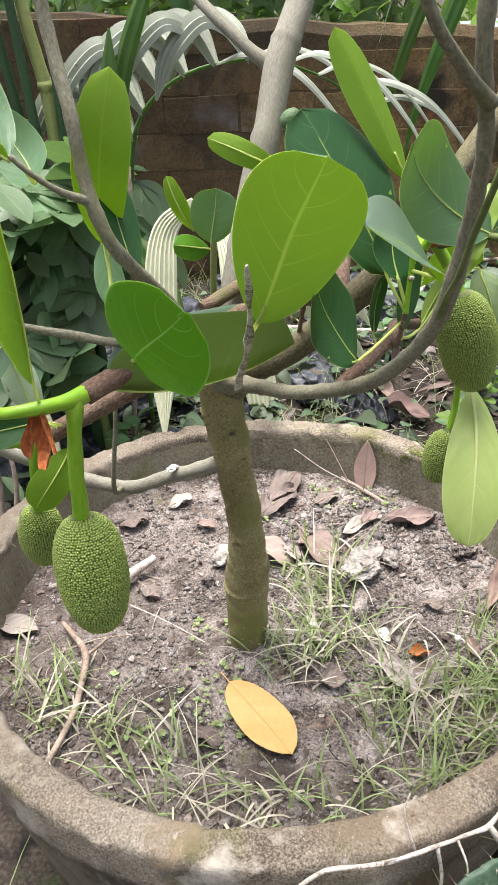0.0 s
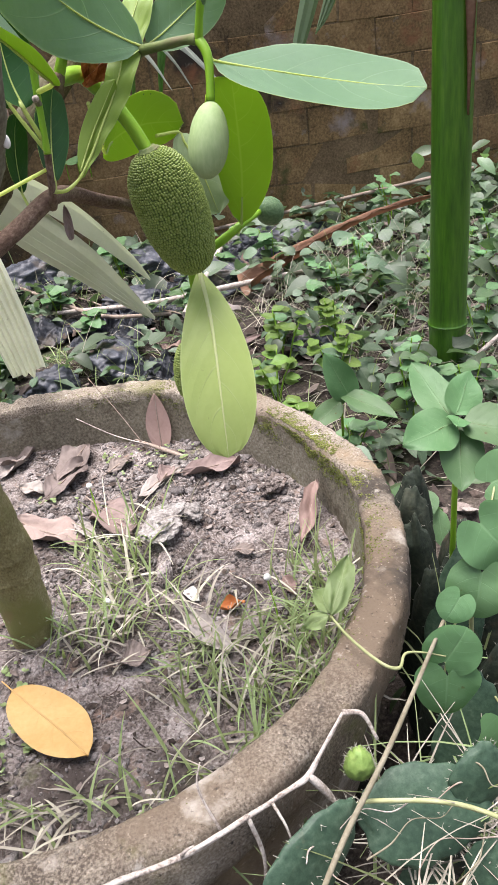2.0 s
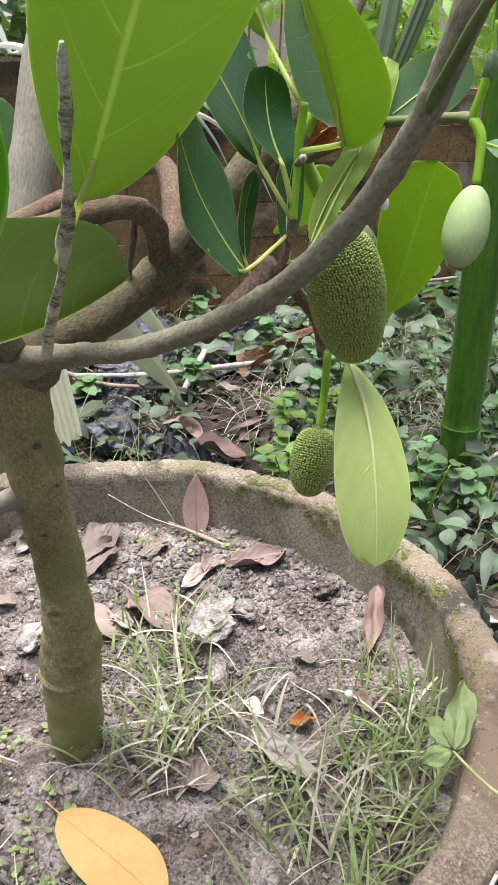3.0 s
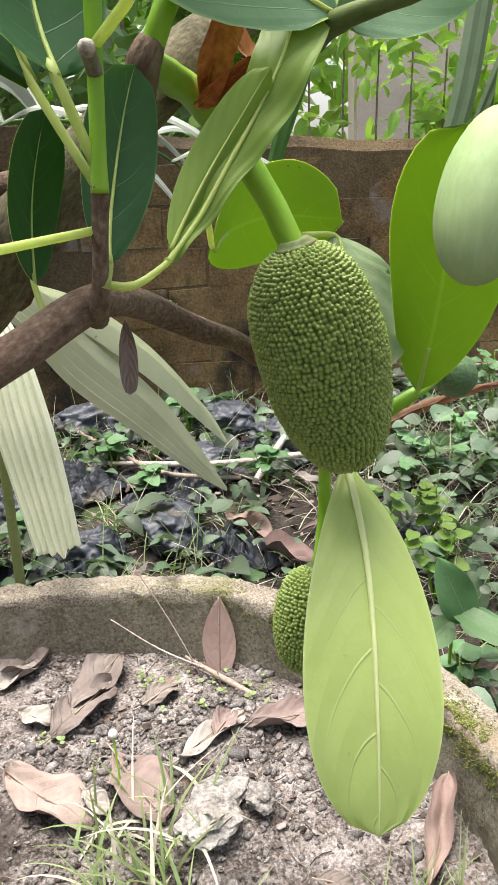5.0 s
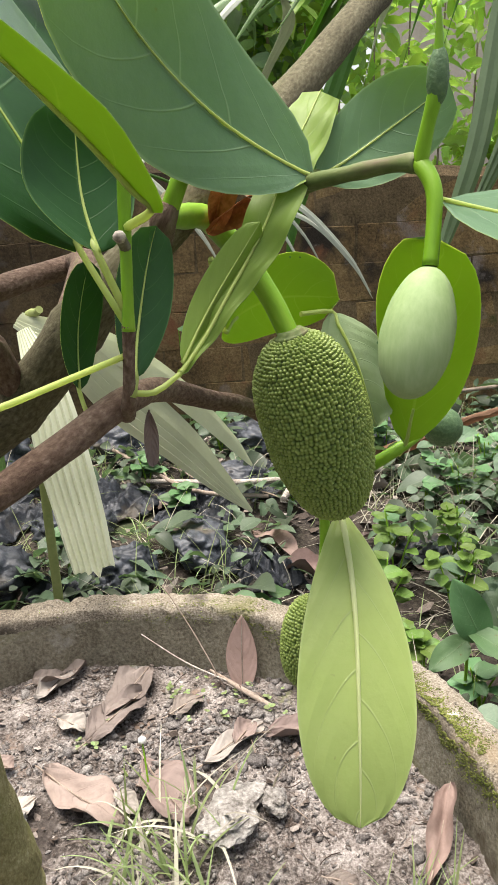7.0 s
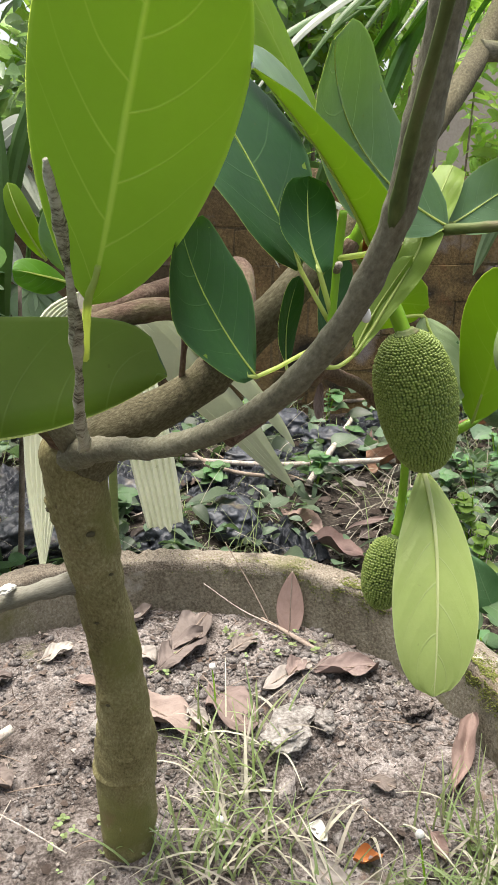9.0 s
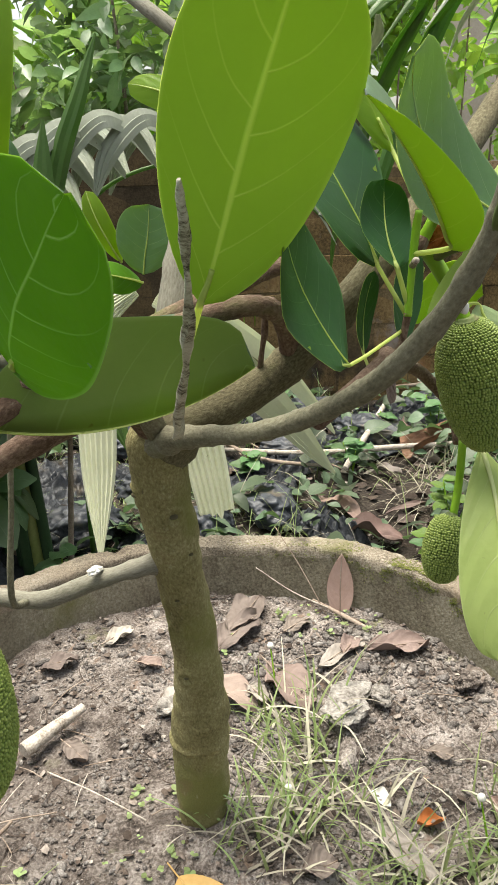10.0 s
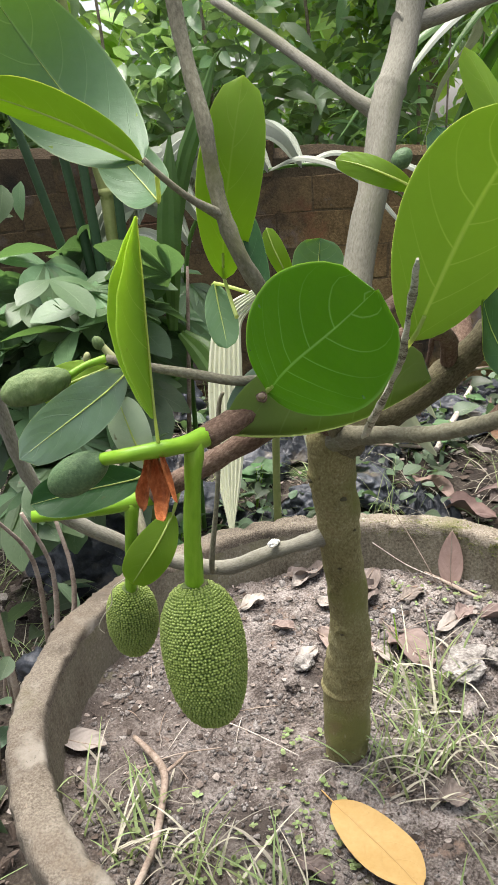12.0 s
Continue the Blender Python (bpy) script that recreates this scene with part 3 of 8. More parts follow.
def blade(bm, base, tip, left, right, arch=None, fold=0.0, wave=0.0, nu=14, nv=8, thick=0.0005, sharp=0.55, low=0.85, seed=0, slots=(0, 1), curl=0.0, upper=None, crumple=0.0):
    """A leaf blade: base, tip and the two edges at its widest; upper: the way its upper face looks. Slot 0 is the upper face, 1 the lower one.
    Returns the midline on the lower side and the upper normal."""
    base, tip, left, right = (Vector(v) for v in (base, tip, left, right))
    axis = tip - base
    across = right - left
    across -= axis * (across.dot(axis) / axis.length_squared)
    half = across.length / 2
    across.normalize()
    up = axis.cross(across).normalized()
    if up.dot(Vector(upper)) < 0:
        up, across = -up, -across
    if arch is None:
        mid = (left + right) / 2 - base
        arch = (mid - axis * (mid.dot(axis) / axis.length_squared)).dot(up) - (fold + curl) * half * 0.8
    peak = low / (low + sharp)
    top_w = peak ** low * (1 - peak) ** sharp
    uvl = bm.loops.layers.uv.verify()
    grid = []
    mids = []
    for i in range(nu + 1):
        u = i / nu
        u_s = u * u * (3 - 2 * u) * 0.35 + u * 0.65
        w = half * (max(u_s, 1e-4) ** low * max(1 - u_s, 0) ** sharp) / top_w
        w = max(w, half * 0.012)
        if crumple:
            w *= 1 + 0.5 * crumple * noise.noise(Vector((u_s * 5, seed * 1.9, 0.5)))
        c = base + axis * u_s + up * (arch * 4 * u_s * (1 - u_s)) + across * (0.02 * half * math.sin(7 * u_s + seed))
        mids.append(c)
        row = []
        for j in range(nv + 1):
            v = 2 * j / nv - 1
            z = fold * abs(v) * w + curl * v * v * w + wave * half * abs(v) ** 1.5 * math.sin(9.0 * u_s + seed * 1.7 + (1.3 if v > 0 else 0.0)) * (0.4 + 0.6 * abs(v))
            z += 0.02 * half * noise.noise(Vector((u_s * 6, v * 3, seed * 3.1)))
            if crumple:
                z += crumple * half * (noise.noise(Vector((u_s * 3.3, v * 1.7, seed * 2.3 + 5))) + 0.45 * (abs(noise.noise(Vector((u_s * 8, v * 4, seed * 1.1)))) - 0.25))
            shrink = 1.0 / math.sqrt(1 + (fold + curl * abs(v)) ** 2)
            row.append((c + across * (v * w * shrink) + up * z, u_s, j / nv))
        grid.append(row)
    for sidei, off in ((0, thick / 2), (1, -thick / 2)):
        vs = [[bm.verts.new(p + up * off * (0.3 if j in (0, nv) else 1)) for j, (p, _, _) in enumerate(row)] for row in grid]
        for i in range(nu):
            for j in range(nv):
                q = [(i, j), (i + 1, j), (i + 1, j + 1), (i, j + 1)]
                if sidei == 1:
                    q = q[::-1]
                f = bm.faces.new([vs[a][b] for a, b in q])
                f.smooth = True
                f.material_index = slots[sidei]
                for lp, (a, b) in zip(f.loops, q):
                    lp[uvl].uv = (grid[a][b][1], grid[a][b][2])
    return mids, up


VIEW_SIDE = Vector((0.05, 0.0, 0.88))


def leaf(parent, base, tip, left, right, shows="top", mats=(LEAF_TOP, LEAF_UNDER), stem=None, fold=0.12, wave=0.06, arch=None, rib=0.0016, seed=1, rib_mat=RIB, name="leaf", label="", curl=0.0, low=0.62, sharp=0.44, nu=14, inlaid=False, face=None):
    """A leaf under its tree, with a raised midrib that runs on as its stalk. shows: which face looks towards the path, unless face gives the way of the upper one; inlaid: a midrib flush with the blade."""
    b = Vector(base)
    centre = (Vector(left) + Vector(right)) / 2
    toward = VIEW_SIDE - centre
    bm = bmesh.new()
    mids, up = blade(bm, base, tip, left, right, arch, fold, wave, nu=nu, seed=seed, upper=face or (toward if shows == "top" else -toward), curl=curl, low=low, sharp=sharp)
    ob = part(name, bm, list(mats), parent, label)
    bm = bmesh.new()
    n = len(mids)
    for sgn, size in ((-1, 0.72),) if inlaid else ((-1, 0.72), (1, 0.45)):
        pts = [(*(m + up * sgn * rib * 0.55 * (1 - 0.9 * i / n)), rib * size * (1 - 0.88 * i / (n - 1))) for i, m in enumerate(mids[:4] if inlaid else mids)]
        if sgn == -1 and stem:
            st = Vector(stem)
            bend = (st + b) / 2 + (mids[0] - mids[2]) * 0.12
            pts = [(*st, rib * 0.95), (*bend, rib * 0.85), (*b, rib * 0.85)] + pts[1:]
        tube(bm, pts[::2] if len(pts) % 2 else pts[:-1:2] + pts[-1:], 6, 3)
    part("midrib", bm, rib_mat, ob)
    return ob


def fruit_mesh(length, radius, around, height, seed, nu=270, nv=340, blunt=0.74):
    """An oblong fruit about z, tip down, covered with rows of small cone-shaped knobs; around: knobs round its girth."""
    from mathutils import kdtree
    rnd = random.Random(seed)

    def point(th, ph):
        n = Vector((math.sin(th) * math.cos(ph), math.sin(th) * math.sin(ph), math.cos(th)))
        rr = radius * (1 + 0.03 * noise.noise(n * 1.8 + Vector((seed, 0, 0))))
        sq = max(math.sin(th), 0.0) ** blunt * (1 + 0.07 * math.cos(th))
        return Vector((rr * sq * math.cos(ph), rr * sq * math.sin(ph), length / 2 * math.cos(th))), n

    step = 2 * math.pi * radius / around
    knobs = []
    run, last, k = 0.0, point(0.0, 0.0)[0], 0
    for i in range(1, 2001):
        th = math.pi * i / 2000
        p = point(th, 0.0)[0]
        run += (p - last).length
        last = p
        if run >= step * 0.87 * (k + 0.5):
            k += 1
            m = max(1, round(2 * math.pi * math.hypot(p.x, p.y) / step))
            for a in range(m):
                ph = 2 * math.pi * (a + 0.5 * (k % 2)) / m + rnd.uniform(-0.20, 0.20) * 2 * math.pi / m + seed + 2.6 * k / around
                knobs.append((point(th + rnd.uniform(-0.4, 0.4) * step / length, ph)[0], rnd.uniform(0.75, 1.15)))
    kd = kdtree.KDTree(len(knobs))
    for i, (p, _) in enumerate(knobs):
        kd.insert(p, i)
    kd.balance()
    cell = step * 0.60
    asp = length / (2 * radius)
    bm = bmesh.new()
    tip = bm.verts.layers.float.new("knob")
    rows = []
    for i in range(nu + 1):
        row = []
        for j in range(nv):
            p, n = point(math.pi * i / nu, 2 * math.pi * j / nv)
            _, which, d = kd.find(p)
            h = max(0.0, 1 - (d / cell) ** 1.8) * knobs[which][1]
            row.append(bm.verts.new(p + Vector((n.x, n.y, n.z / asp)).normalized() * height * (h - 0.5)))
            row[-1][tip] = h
            if i in (0, nu):
                break
        rows.append(row)
    for i in range(nu):
        a, b = rows[i], rows[i + 1]
        for j in range(nv):
            k = (j + 1) % nv
            if len(a) == 1:
                f = bm.faces.new((a[0], b[j], b[k]))
            elif len(b) == 1:
                f = bm.faces.new((a[j], b[0], a[k]))
            else:
                f = bm.faces.new((a[j], b[j], b[k], a[k]))
            f.smooth = True
    return bm


def place_between(bm, top, bottom):
    """Moves a mesh built about z so that its ends lie at top and bottom."""
    top, bottom = Vector(top), Vector(bottom)
    q = (top - bottom).to_track_quat("Z", "Y").to_matrix().to_4x4()
    bmesh.ops.transform(bm, matrix=Matrix.Translation((top + bottom) / 2) @ q, verts=bm.verts)
    return bm


def fruit(parent, top, bottom, radius, bumps, height, seed, label, material=FRUIT_SKIN, nu=300, nv=384):
    length = (Vector(top) - Vector(bottom)).length
    bm = place_between(fruit_mesh(length, radius, bumps, height, seed, nu, nv), top, bottom)
    ob = part("jackfruit", bm, material, parent, label)
    d = (Vector(top) - Vector(bottom)).normalized()
    t = Vector(top) - d * 0.0015
    bm = bmesh.new()
    tube(bm, [(*(t - d * 0.004), radius * 0.27), (*(t + d * 0.001), radius * 0.30), (*(t + d * 0.0022), radius * 0.26), (*(t + d * 0.004), radius * 0.2)], 18, 3, 0.35)
    part("collar", bm, STEM_DULL, ob, "dull green collar round the fruit's stalk")
    return ob


def lump(top, bottom, radius, rough, seed, nu=20, nv=24):
    """A smooth oblong bud."""
    length = (Vector(top) - Vector(bottom)).length
    bm = bmesh.new()
    bmesh.ops.create_uvsphere(bm, u_segments=nv, v_segments=nu, radius=1)
    for v in bm.verts:
        n = v.co.normalized()
        k = 1 + rough * noise.noise(n * 3 + Vector((seed, 0, 0)))
        v.co = Vector((n.x * radius * k * (1 - 0.08 * n.z), n.y * radius * k * (1 - 0.08 * n.z), n.z * length / 2))
    for f in bm.faces:
        f.smooth = True
    return place_between(bm, top, bottom)


def ribbon_leaf(parent, pts, width, mats, up, fold=0.5, seed=0, stalk=(), label="", nv=6, twist=0.0, ruffle=0.05):
    """A leaf that bends along points (x, y, z, share of width), with its midrib; up: the way its upper face looks."""
    line = spline(pts, 6)
    bm = bmesh.new()
    uvl = bm.loops.layers.uv.verify()
    rows, mids = [], []
    n = len(line) - 1
    for i, q in enumerate(line):
        c = Vector(q[:3])
        d = (Vector(line[min(i + 1, n)][:3]) - Vector(line[max(i - 1, 0)][:3])).normalized()
        w = Matrix.Rotation(twist * i / n, 3, d) @ Vector(up)
        s = d.cross(w).normalized()
        nn = s.cross(d).normalized()
        h = width / 2 * max(q[3], 0.02)
        mids.append((c, nn))
        rows.append([(c + s * h * v / math.sqrt(1 + fold * fold) + nn * (fold * abs(v) * h + ruffle * width * abs(v) * math.sin(i * 0.9 + seed)), i / n, (v + 1) / 2, nn) for v in (2 * j / nv - 1 for j in range(nv + 1))])
    for side, off in ((0, 0.00025), (1, -0.00025)):
        vs = [[bm.verts.new(p + nn * off) for p, _, _, nn in r] for r in rows]
        for i in range(n):
            for j in range(nv):
                q = [(i, j), (i + 1, j), (i + 1, j + 1), (i, j + 1)]
                q = q[::-1] if side == 0 else q
                f = bm.faces.new([vs[a][b] for a, b in q])
                f.smooth, f.material_index = True, side
                for lp, (a, b) in zip(f.loops, q):
                    lp[uvl].uv = rows[a][b][1:3]
    ob = part("leaf", bm, list(mats), parent, label)
    bm = bmesh.new()
    tube(bm, [(*p, 0.0013) for p in stalk] + [(*(c - nn * 0.0005), 0.0010 * (1 - 0.85 * k * 3 / len(mids))) for k, (c, nn) in enumerate(mids[::3])], 6, 3)
    part("midrib", bm, RIB, ob)
    return ob

# ---- ground, soil and pot ----
POT = Vector((0.022, 0.747, 0.0))
RIM = 0.352


def ground_z(x, y):
    far = min(max((y - 1.0) / 1.2, 0.0), 1.0)
    d = math.hypot(x - POT.x, y - POT.y)
    near = min(max((d - 0.45) / 1.0, 0.0), 1.0)
    return 0.10 * far + near * (0.018 * noise.noise(Vector((x * 3.1, y * 3.1, 0.3))) + 0.008 * noise.noise(Vector((x * 11, y * 11, 2.0))))


def grid_lines(lo, hi, fine_lo, fine_hi, step):
    a = list(np.arange(fine_lo, fine_hi + 1e-6, step))
    k, s = fine_hi, step
    while k < hi:
        s *= 1.5
        k += s
        a.append(k)
    k, s = fine_lo, step
    while k > lo:
        s *= 1.5
        k -= s
        a.insert(0, k)
    return a


def build_ground():
    xs = grid_lines(-400, 400, -1.6, 2.0, 0.04)
    ys = grid_lines(-400, 400, -0.6, 3.0, 0.04)
    verts = [(x, y, ground_z(x, y)) for y in ys for x in xs]
    n = len(xs)
    faces = [(j * n + i, j * n + i + 1, (j + 1) * n + i + 1, (j + 1) * n + i) for j in range(len(ys) - 1) for i in range(n - 1)]
    me = bpy.data.meshes.new("ground")
    me.from_pydata(verts, [], faces)
    me.polygons.foreach_set("use_smooth", [True] * len(faces))
    me.materials.append(EARTH)
    tagged(new("ground", me), "dark damp garden earth with litter and moss", "ground", kind="structure")


build_ground()


def lathe(bm, profile, sides, wobble):
    """Turns (radius, z) points round the pot's axis; wobble(angle, radius, z) gives a shift of radius and height."""
    rows = []
    for r, z in profile:
        row = []
        for k in range(sides):
            a = 2 * math.pi * k / sides
            dr, dz = wobble(a, r, z)
            row.append(bm.verts.new((POT.x + (r + dr) * math.cos(a), POT.y + (r + dr) * math.sin(a), z + dz)))
        rows.append(row)
    for a, b in zip(rows[:-1], rows[1:]):
        for k in range(sides):
            f = bm.faces.new((a[k], a[(k + 1) % sides], b[(k + 1) % sides], b[k]))
            f.smooth = True


def pot_wobble(a, r, z):
    p = Vector((math.cos(a) * r * 9, math.sin(a) * r * 9, z * 9))
    big = noise.noise(p)
    small = noise.noise(p * 5.0)
    tiny = noise.noise(p * 17.0)
    fine = noise.noise(p * 40.0)
    chip = -0.007 * max(0.0, noise.noise(p * 3.4 + Vector((7, 3, 1))) - 0.36) / 0.3
    return 0.004 * big + 0.0024 * small + 0.0018 * tiny + 0.0011 * fine, (0.003 * big + 0.0018 * small + 0.0014 * tiny + 0.0011 * fine + chip) if z > 0.3 else 0.0


def build_pot():
    root = thing("planter", (POT.x, POT.y, 0.0), "weathered mossy concrete planter with a broad worn rim", "planter")
    for name, mat, prof in (("inner_wall", CONCRETE_IN, [(0.352, 0.20), (0.356, 0.26), (0.359, 0.31), (0.361, 0.336)]),
                            ("rim", CONCRETE, [(0.361, 0.336), (0.3615, 0.343), (0.3625, 0.3485), (0.3655, 0.3512), (0.370, RIM), (0.375, RIM), (0.380, RIM), (0.385, RIM), (0.390, 0.3516), (0.395, 0.3512), (0.399, 0.3498), (0.4020, 0.3468), (0.4035, 0.342), (0.404, 0.334), (0.404, 0.322), (0.404, 0.311), (0.404, 0.300), (0.401, 0.290), (0.394, 0.284)]),
                            ("outer_wall", CONCRETE, [(0.394, 0.284), (0.387, 0.276), (0.381, 0.22), (0.370, 0.14), (0.352, 0.06), (0.335, 0.0), (0.33, -0.04)])):
        bm = bmesh.new()
        lathe(bm, prof, 640, pot_wobble)
        part(name, bm, mat, root, "mossy grey inner face of the pot" if name == "inner_wall" else "")
    settle(root)


build_pot()


def soil_z(x, y):
    dx, dy = x - POT.x, y - POT.y
    z = 0.262 + 0.010 * noise.noise(Vector((x * 7, y * 7, 4))) + 0.0055 * noise.noise(Vector((x * 24, y * 24, 7))) + 0.003 * noise.noise(Vector((x * 70, y * 70, 1)))
    z += 0.012 * max(0.0, (dy - 0.1)) / 0.25
    z += 0.016 * math.exp(-((x - 0.15) ** 2 + (y - 0.92) ** 2) / 0.009)
    z -= 0.022 * math.exp(-((x - 0.175) ** 2 / 0.0022 + (y - 0.762) ** 2 / 0.0005))
    z += 0.012 * math.exp(-((x - 0.0) ** 2 + (y - 0.695) ** 2) / 0.004)
    return z


def soil_fine(x, y):
    """Crumbs and cracks on top of soil_z; smooth where mud has dried."""
    mud = min(max((noise.noise(Vector((x * 6, y * 6, 21))) + 0.25) / 0.4, 0.0), 1.0)
    p = Vector((x * 120, y * 120, 2))
    return (0.25 + 0.75 * mud) * (0.0030 * abs(noise.noise(p)) + 0.0022 * abs(noise.noise(p * 2.3)) + 0.0012 * noise.noise(p * 5)) - 0.0016


def build_soil():
    n, rings = 560, 200
    ang = np.linspace(0, 2 * math.pi, n, endpoint=False)
    verts, faces = [], []
    for i in range(rings):
        r = 0.361 * (i + 0.02) / (rings - 1)
        for a in ang:
            x, y = POT.x + r * math.cos(a), POT.y + r * math.sin(a)
            verts.append((x, y, soil_z(x, y) + soil_fine(x, y)))
    for i in range(rings - 1):
        for k in range(n):
            faces.append((i * n + k, (i + 1) * n + k, (i + 1) * n + (k + 1) % n, i * n + (k + 1) % n))
    faces.append(tuple(range(n)))
    me = bpy.data.meshes.new("soil")
    me.from_pydata(verts, [], faces)
    me.polygons.foreach_set("use_smooth", [True] * len(faces))
    me.materials.append(SOIL)
    tagged(new("soil", me), "grey-brown crumbly dry soil filling the planter", "soil", kind="structure")


build_soil()


def build_wall():
    x0, x1, y0, y1 = -3.0, 3.4, 2.60, 2.80

    def top(x):
        return 0.912 - 0.058 * x

    root = thing("wall_back", (0, y0, 0), "old low brown stained brick garden wall, shade painted on its left", "wall", kind="structure")
    bm = bmesh.new()
    n = 160
    ring = []
    for i in range(n + 1):
        x = x0 + (x1 - x0) * i / n
        t = top(x) + 0.012 * noise.noise(Vector((x * 6, 0, 0))) + 0.006 * noise.noise(Vector((x * 25, 3, 0)))
        ring.append([bm.verts.new(p) for p in ((x, y0 + 0.012, -0.1), (x, y0 + 0.012, t * 0.5), (x, y0 + 0.012, t - 0.03), (x, y0 + 0.03, t), (x, y1 - 0.02, t), (x, y1, t - 0.02), (x, y1, -0.1))])
    for a, b in zip(ring[:-1], ring[1:]):
        for k in range(6):
            bm.faces.new((a[k], b[k], b[k + 1], a[k + 1]))
    part("mortar_core", bm, MORTAR, root)
    # bricks, alike pieces of a few shapes
    shapes = []
    for s in range(6):
        rnd = random.Random(40 + s)
        bm = bmesh.new()
        bmesh.ops.create_cube(bm, size=1)
        for v in bm.verts:
            v.co = Vector((v.co.x * 0.235, v.co.y * 0.05, v.co.z * 0.1115)) + Vector((rnd.uniform(-0.006, 0.006), rnd.uniform(-0.001, 0.001), rnd.uniform(-0.005, 0.005)))
        bmesh.ops.bevel(bm, geom=list(bm.edges), offset=0.0018, segments=1, affect="EDGES")
        me = bpy.data.meshes.new("brick")
        bm.to_mesh(me)
        bm.free()
        me.materials.append(BRICK)
        shapes.append(me)
    rnd = random.Random(9)
    z, row = 0.03, 0
    while z < 1.02:
        x = -1.75 + (0.12 if row % 2 else 0.0)
        while x < 2.3:
            if z + 0.085 < top(x) and rnd.random() > 0.02:
                ob = new("brick", rnd.choice(shapes))
                ob.parent = root
                ob.matrix_parent_inverse = Matrix.Translation(root.location).inverted()
                ob.matrix_basis = pose(x, y0 + 0.0358 + rnd.uniform(-0.0018, 0.0012), z + 0.053, rnd.uniform(-1.2, 1.2), rnd.uniform(-1.0, 1.0), rnd.uniform(-0.5, 0.5))
            x += 0.240
        z += 0.114
        row += 1
    settle_children = [o for o in root.children if o.type == "MESH" and o.name.startswith("mortar")]
    for o in settle_children:
        o.matrix_parent_inverse = Matrix.Translation(root.location).inverted()


build_wall()


def build_bamboo():
    root = thing("bamboo_culm", (0.85, 1.47, 0.1), "thick smooth dark green bamboo culm growing from the ground", "bamboo")
    nodes = [-0.05, 0.178, 0.90, 1.6, 2.3]
    for a, b in zip(nodes[:-1], nodes[1:]):
        bm = bmesh.new()
        tube(bm, [(0.85, 1.471, a, 0.0425), (0.85, 1.471, a + 0.008, 0.0395), (0.85, 1.471, a + 0.05, 0.039), (0.85, 1.471, (a + b) / 2, 0.0385), (0.85, 1.471, b - 0.03, 0.039), (0.85, 1.471, b - 0.006, 0.041), (0.85, 1.471, b - 0.001, 0.0425)], 24, 4)
        part("internode", bm, BAMBOO, root)
    bm = bmesh.new()
    rows = []
    for i in range(15):
        u = i / 14
        w = 0.06 + 0.75 * u ** 1.5
        rows.append([bm.verts.new((0.85 + (0.0415 + 0.001 * abs(j - 2)) * math.cos(-1.30 + w * (j - 2) / 2), 1.471 + (0.0415 + 0.001 * abs(j - 2)) * math.sin(-1.30 + w * (j - 2) / 2), 0.60 + 0.40 * u)) for j in range(5)])
    for a, b in zip(rows[:-1], rows[1:]):
        for j in range(4):
            bm.faces.new((a[j], a[j + 1], b[j + 1], b[j])).smooth = True
    bmesh.ops.solidify(bm, geom=list(bm.faces), thickness=0.0012)
    part("culm_sheath", bm, SHEATH, root, "dry brown sheath peeling from the culm")
    settle(root)


build_bamboo()

# ---- the potted tree ----
tree = thing("jackfruit_tree", (0.0, 0.695, 0.262), "small fruiting jackfruit tree with big glossy leaves growing in the planter", "tree")


def branch(points, material, name="branch", rough=0.10, sides=12, rings=0.0, label="", seed=1, per=6, parent=None):
    bm = bmesh.new()
    tube(bm, points, sides, per, rough, seed=seed, rings=rings)
    return part(name, bm, material, parent or tree, label)


TRUNK_LINE = [(-0.0007, 0.703, 0.235, 0.0284), (0.0002, 0.701, 0.262, 0.0242), (0.0006, 0.699, 0.300, 0.0254), (0.0017, 0.696, 0.335, 0.0262), (0.0024, 0.693, 0.362, 0.0268), (0.0035, 0.690, 0.385, 0.0265), (0.0048, 0.687, 0.405, 0.0254), (0.0055, 0.682, 0.430, 0.0229), (0.0054, 0.677, 0.460, 0.0204), (0.0040, 0.670, 0.500, 0.0195), (-0.0000, 0.661, 0.540, 0.0194), (-0.0043, 0.652, 0.575, 0.0201), (-0.0062, 0.643, 0.610, 0.0205), (-0.0093, 0.635, 0.640, 0.0203), (-0.0097, 0.628, 0.665, 0.0210), (-0.0095, 0.623, 0.682, 0.0218), (-0.0075, 0.619, 0.693, 0.0185), (-0.0050, 0.616, 0.701, 0.0110), (-0.0040, 0.615, 0.704, 0.0020)]
SCARS = [(-0.0013, 0.6193, 0.6268, 0.0035), (-0.0049, 0.6412, 0.5434, 0.0024), (-0.0031, 0.6587, 0.4566, 0.0032), (-0.0284, 0.6273, 0.6426, 0.0038), (0.0086, 0.6339, 0.5878, 0.0022)]


